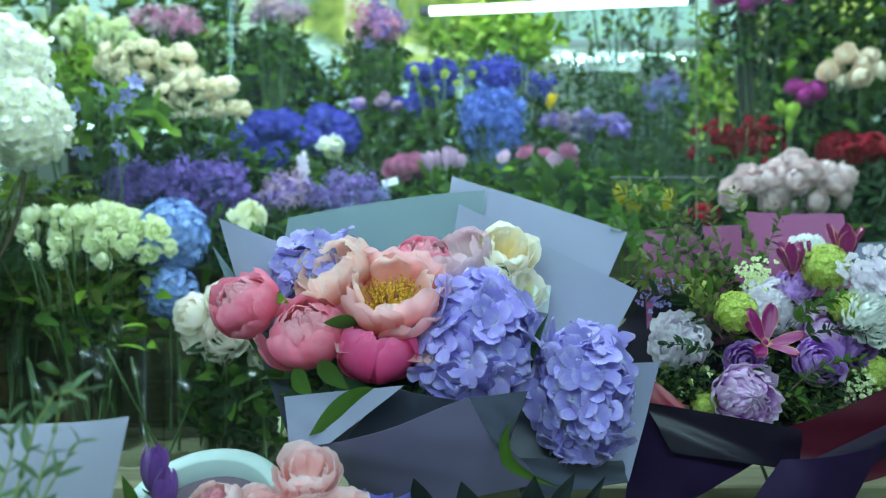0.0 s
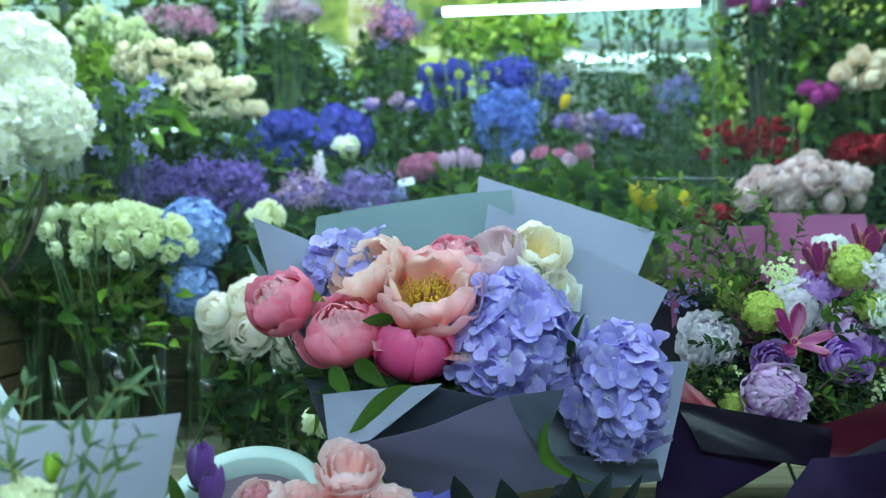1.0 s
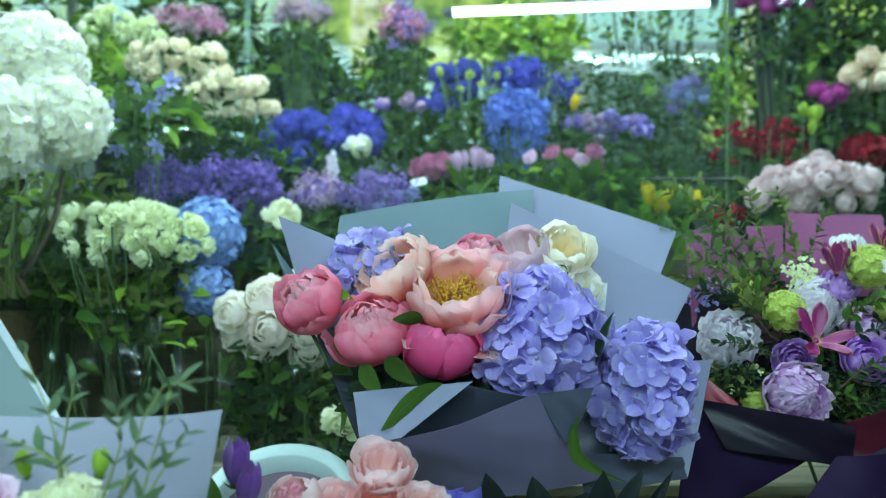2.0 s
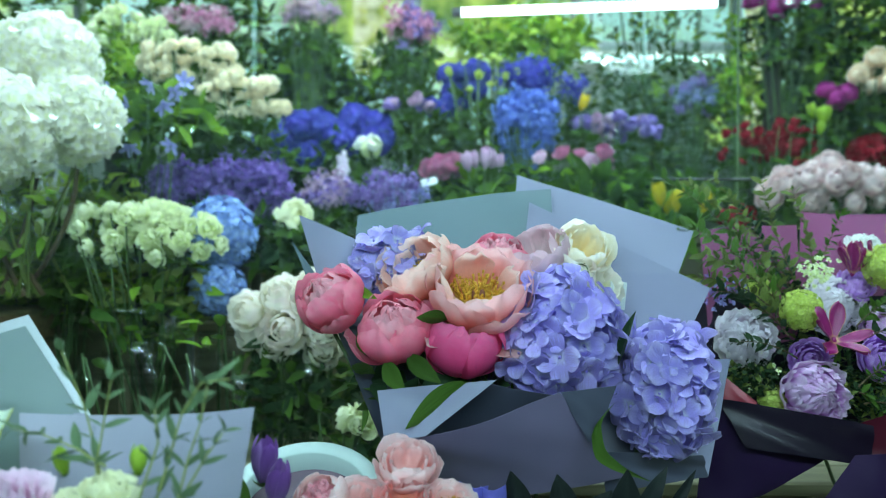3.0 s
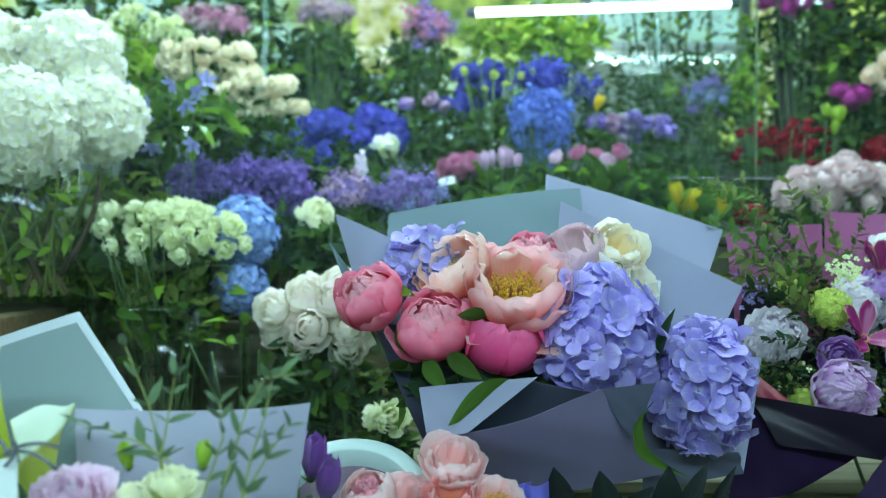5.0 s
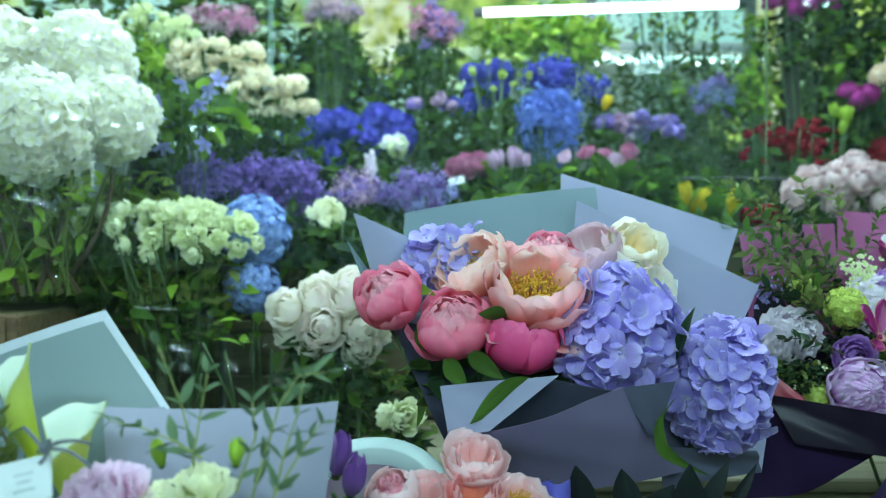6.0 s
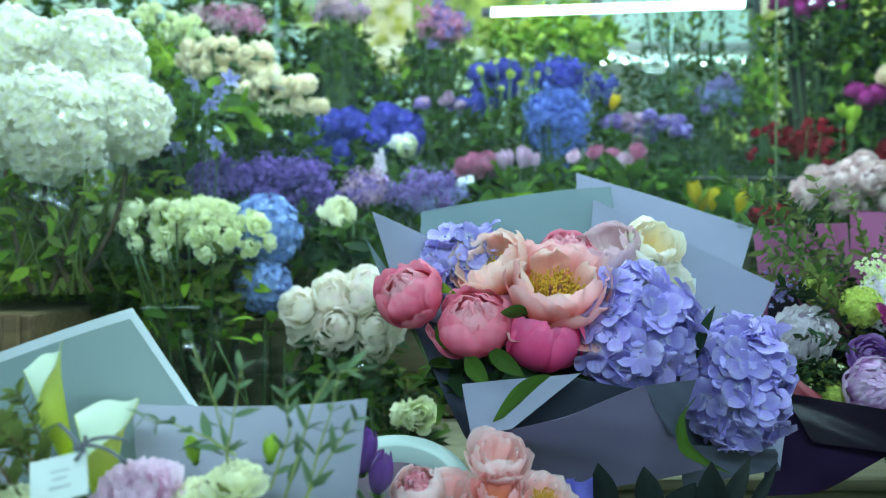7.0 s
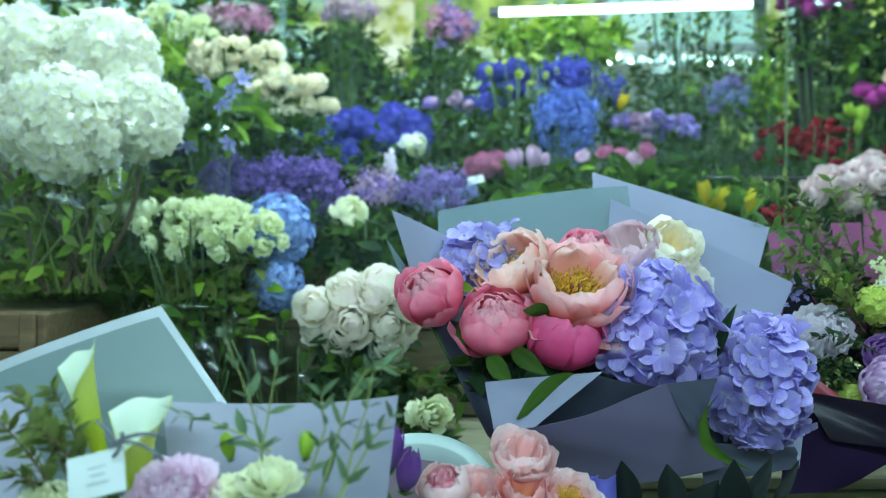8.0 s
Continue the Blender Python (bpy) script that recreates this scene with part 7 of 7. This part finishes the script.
for i, (p, r, n, L, mats, fz, lb) in enumerate((
    ((-0.591, 2.550, 1.861), (0.15, 0.1, 0.16), 620, 0.07, ("leaf", "leaf", "leaf_dark", "leaf_bright"), TIER3, "dark green broad-leaved foliage"),
    ((0.153, 2.520, 2.004), (0.24, 0.08, 0.12), 420, 0.06, ("leaf_bright", "leaf_yellow", "leaf_lime"), TIER3, "bright lime green foliage"),
    ((1.330, 2.500, 1.979), (0.28, 0.1, 0.32), 1150, 0.06, ("leaf", "leaf", "leaf_bright", "leaf_dark"), TIER3, "dark green climbing foliage beside the door"),
    ((0.680, 2.660, 1.770), (0.42, 0.09, 0.27), 2800, 0.034, ("leaf_grey", "leaf_olive", "leaf", "leaf_grey"), TIER3, "grey-green foliage behind the glass"),
    ((1.280, 2.620, 1.810), (0.28, 0.1, 0.30), 1200, 0.06, ("leaf_dark", "leaf", "leaf_dark"), TIER3, "dark green foliage beside the door post"),
    ((-0.253, 2.580, 1.909), (0.13, 0.08, 0.14), 420, 0.05, ("leaf_bright", "leaf", "leaf_grey"), TIER3, "mixed green foliage behind the blue flowers"),
    ((-0.886, 2.600, 2.008), (0.22, 0.08, 0.2), 520, 0.06, ("leaf", "leaf_dark", "leaf_bright"), TIER3, "green foliage behind the cream roses"),
    ((0.680, 2.700, 2.110), (0.26, 0.05, 0.1), 170, 0.04, ("leaf_grey", "leaf_lime", "leaf_grey"), TIER3, "thin grey-green sprays behind the glass door"),
    ((-1.257, 2.500, 1.984), (0.4, 0.12, 0.25), 420, 0.06, ("leaf_bright", "leaf", "leaf"), TIER3, "light green foliage high on the stand"),
    ((-1.698, 2.400, 1.829), (0.4, 0.12, 0.3), 500, 0.06, ("leaf", "leaf_dark"), TIER3, "dark green foliage high on the stand"),
    ((-0.420, 2.560, 1.790), (0.10, 0.05, 0.13), 200, 0.06, ("leaf", "leaf_dark", "leaf_bright"), TIER3, "green foliage below the yellow tree"),
    ((-0.165, 2.600, 1.706), (0.5, 0.08, 0.14), 420, 0.06, ("leaf", "leaf_dark", "leaf_bright"), TIER3, "green foliage behind the blue flowers"),
    ((1.665, 2.400, 1.738), (0.3, 0.12, 0.4), 500, 0.07, ("leaf", "leaf_dark"), TIER3, "dark green foliage high on the stand"),
    ((0.256, 2.500, 1.999), (0.13, 0.06, 0.12), 170, 0.065, ("leaf_lime", "leaf_lime", "leaf_bright"), TIER3, "bright lime round leaves behind the delphiniums"),
    ((0.920, 2.560, 1.900), (0.07, 0.03, 0.22), 260, 0.05, ("leaf_lime", "leaf_yellow", "leaf_bright"), TIER3, "lime foliage between door and post"),
    ((-1.080, 1.735, 1.300), (0.38, 0.03, 0.20), 1100, 0.06, ("leaf_lime", "leaf_yellow", "leaf_bright", "leaf_olive"), TIER1, "bright green leaves behind the vase"),
    ((-0.643, 2.100, 1.477), (0.5, 0.06, 0.12), 500, 0.05, ("leaf", "leaf_dark"), TIER2, "mixed green foliage between the bunches"),
    ((0.186, 2.120, 1.454), (0.5, 0.05, 0.08), 400, 0.06, ("leaf", "leaf_bright", "leaf_dark"), TIER2, "mixed green foliage between the bunches"),
    ((0.419, 2.080, 1.428), (0.25, 0.05, 0.07), 130, 0.10, ("leaf_bright", "leaf", "leaf"), TIER2, "broad yellow-green tulip leaves"),
    ((1.059, 2.100, 1.397), (0.4, 0.05, 0.12), 400, 0.06, ("leaf_dark", "leaf_dark"), TIER2, "mixed green foliage between the bunches"),
    ((-0.361, 1.680, 0.945), (0.2, 0.06, 0.1), 200, 0.06, ("leaf", "leaf_olive", "leaf_dark"), TIER1, "rose leaves between the vases"),
    ((-0.443, 1.750, 1.288), (0.12, 0.05, 0.08), 120, 0.06, ("leaf", "leaf_dark"), TIER1, "fresh green leaves under yellow buds"))):
    greenery(p, r, n, L, L * 0.42, mats, fz, lb, 200 + i)
for i, p in enumerate(((-0.811, 1.500), (-0.714, 1.560), (-0.599, 1.480), (-0.516, 1.500), (-0.459, 1.580), (-0.364, 1.460))):
    vase((p[0], p[1], TIER1), 0.045, 0.2 + 0.02 * (i % 3), "clear glass vase of green stems in water")
    rng = random.Random(i)
    t = thing("cut_greenery", (p[0], p[1], TIER1 + 0.014), "green cut stems standing in a vase", "plant")
    stuff("stems", mesh_of("stems", [tube(curve_points((p[0] + rng.uniform(-0.03, 0.03), p[1] + rng.uniform(-0.03, 0.03), TIER1 + 0.014), (p[0] + rng.uniform(-0.06, 0.06), p[1] + rng.uniform(-0.04, 0.04), TIER1 + rng.uniform(0.15, 0.24)), n=4), 0.003, 5) for k in range(2)], ["stem"]), t)
    stuff("leaves", mesh_of("leaves", leaf_cloud((p[0], p[1], TIER1 + 0.25), (0.06, 0.04, 0.07), 5, 0.05, 0.02, ("leaf", "leaf_bright"), i), ["leaf", "leaf_bright"]), t)
pt = thing("price_tag", (-0.141, 2.000, 1.439), "small white price card on a stick", "tag")
part("card", mesh_of("card", [box(-0.022, -0.0008, -0.011, 0.022, 0.0008, 0.011, 0.0004)], ["card"], False), pt, Matrix.Translation((-0.142, 2.000, 1.479)) @ pose(0, 0, 0, -20, -14, 0))
part("stick", mesh_of("stick", [tube([(-0.142, 2.003, 1.473), (-0.142, 2.003, TIER2)], 0.0015, 6)], ["stem"]), pt)
bunch_in("lisianthus_bunch", (1.018, 2.220, 1.676), (0.0303, 0.03, 0.0370), "tulip", ["leaf_lime"], 4, 0.0151, TIER3, "lime green lily buds on stems", 0.05, 0.12, "bucket", seed=41, leaves=14, upright=True, head_name="lily_bud")
bunch_in("mixed_bunch", (0.753, 2.580, 1.848), (0.1465, 0.05, 0.1075), "froth", ["bell", "leaf_lime", "mauveblue"], 16, 0.0234, TIER3, "small blue and lime blossoms behind the glass door", 0.06, 0.15, "bucket", seed=42, leaves=20, loose=0.1, lowest=-0.9, head_name="blossom")
bunch_in("tulip_bunch", (0.321, 2.300, 1.741), (0.0087, 0.02, 0.0070), "tulip", ["yellow"], 1, 0.0157, TIER3, "single orange tulip behind mauve sweet peas", 0.04, 0.1, "bucket", seed=43, leaves=6, upright=True, head_name="tulip")


# ---- shop window between the viewer and the flowers, and the unseen lamps it mirrors ----
pane = solo("shop_window", mesh_of("shop_window", [box(-2.58, 0.30, 0.4, 2.58, 0.308, 2.598, 0.002)], ["front_glass"], False), "large clear shop window pane", "window", "structure")
slab("window_sill", -2.58, 0.22, 0.0, 2.58, 0.38, 0.398, "metal", "grey metal base under the shop window", "sill")


def spot_pair(where, gap, r, label):
    t = thing("ceiling_spotlight", (where[0], where[1], 2.6), label, "lamp", "twin spotlights under the ceiling")
    part("rod", mesh_of("rod", [tube([(where[0], where[1], where[2] + 0.05), (where[0], where[1], 2.6)], 0.006, 8)], ["metal"]), t)
    part("bar", mesh_of("bar", [box(where[0] - gap, where[1] - 0.01, where[2] + 0.03, where[0] + gap, where[1] + 0.01, where[2] + 0.05)], ["metal"], False), t)
    for s in (-1, 1):
        part("bulb", mesh_of("bulb", [put(blob(r, r * 0.7, r * 0.8, 1, 0.0), Matrix.Translation((where[0] + s * gap * 0.7, where[1], where[2] + 0.01)))], ["bulb"]), t)
    return t


# Unseen strip added so the window mirrors a pale upright streak.
strip = thing("added_light_strip", (-0.905, -2.56, 1.9), "unseen light strip added to mirror a pale streak in glass", "lamp")
part("housing", mesh_of("housing", [box(-0.925, -2.595, 1.98, -0.885, -2.575, 2.45)], ["metal"], False), strip)
part("diffuser", mesh_of("diffuser", [box(-0.917, -2.574, 2.0, -0.893, -2.560, 2.43)], ["tube"], False), strip)
for x, y, z, g in ((-1.55, -2.1, 1.76, 0.05), (-1.32, -2.1, 1.73, 0.06), (-1.05, -2.1, 1.72, 0.05), (-1.62, -2.1, 2.08, 0.06), (-1.5, -2.2, 2.08, 0.03), (1.2, -2.1, 2.2, 0.05)):
    spot_pair((x, y, z), g, 0.011, "twin spotlight hanging from the ceiling")
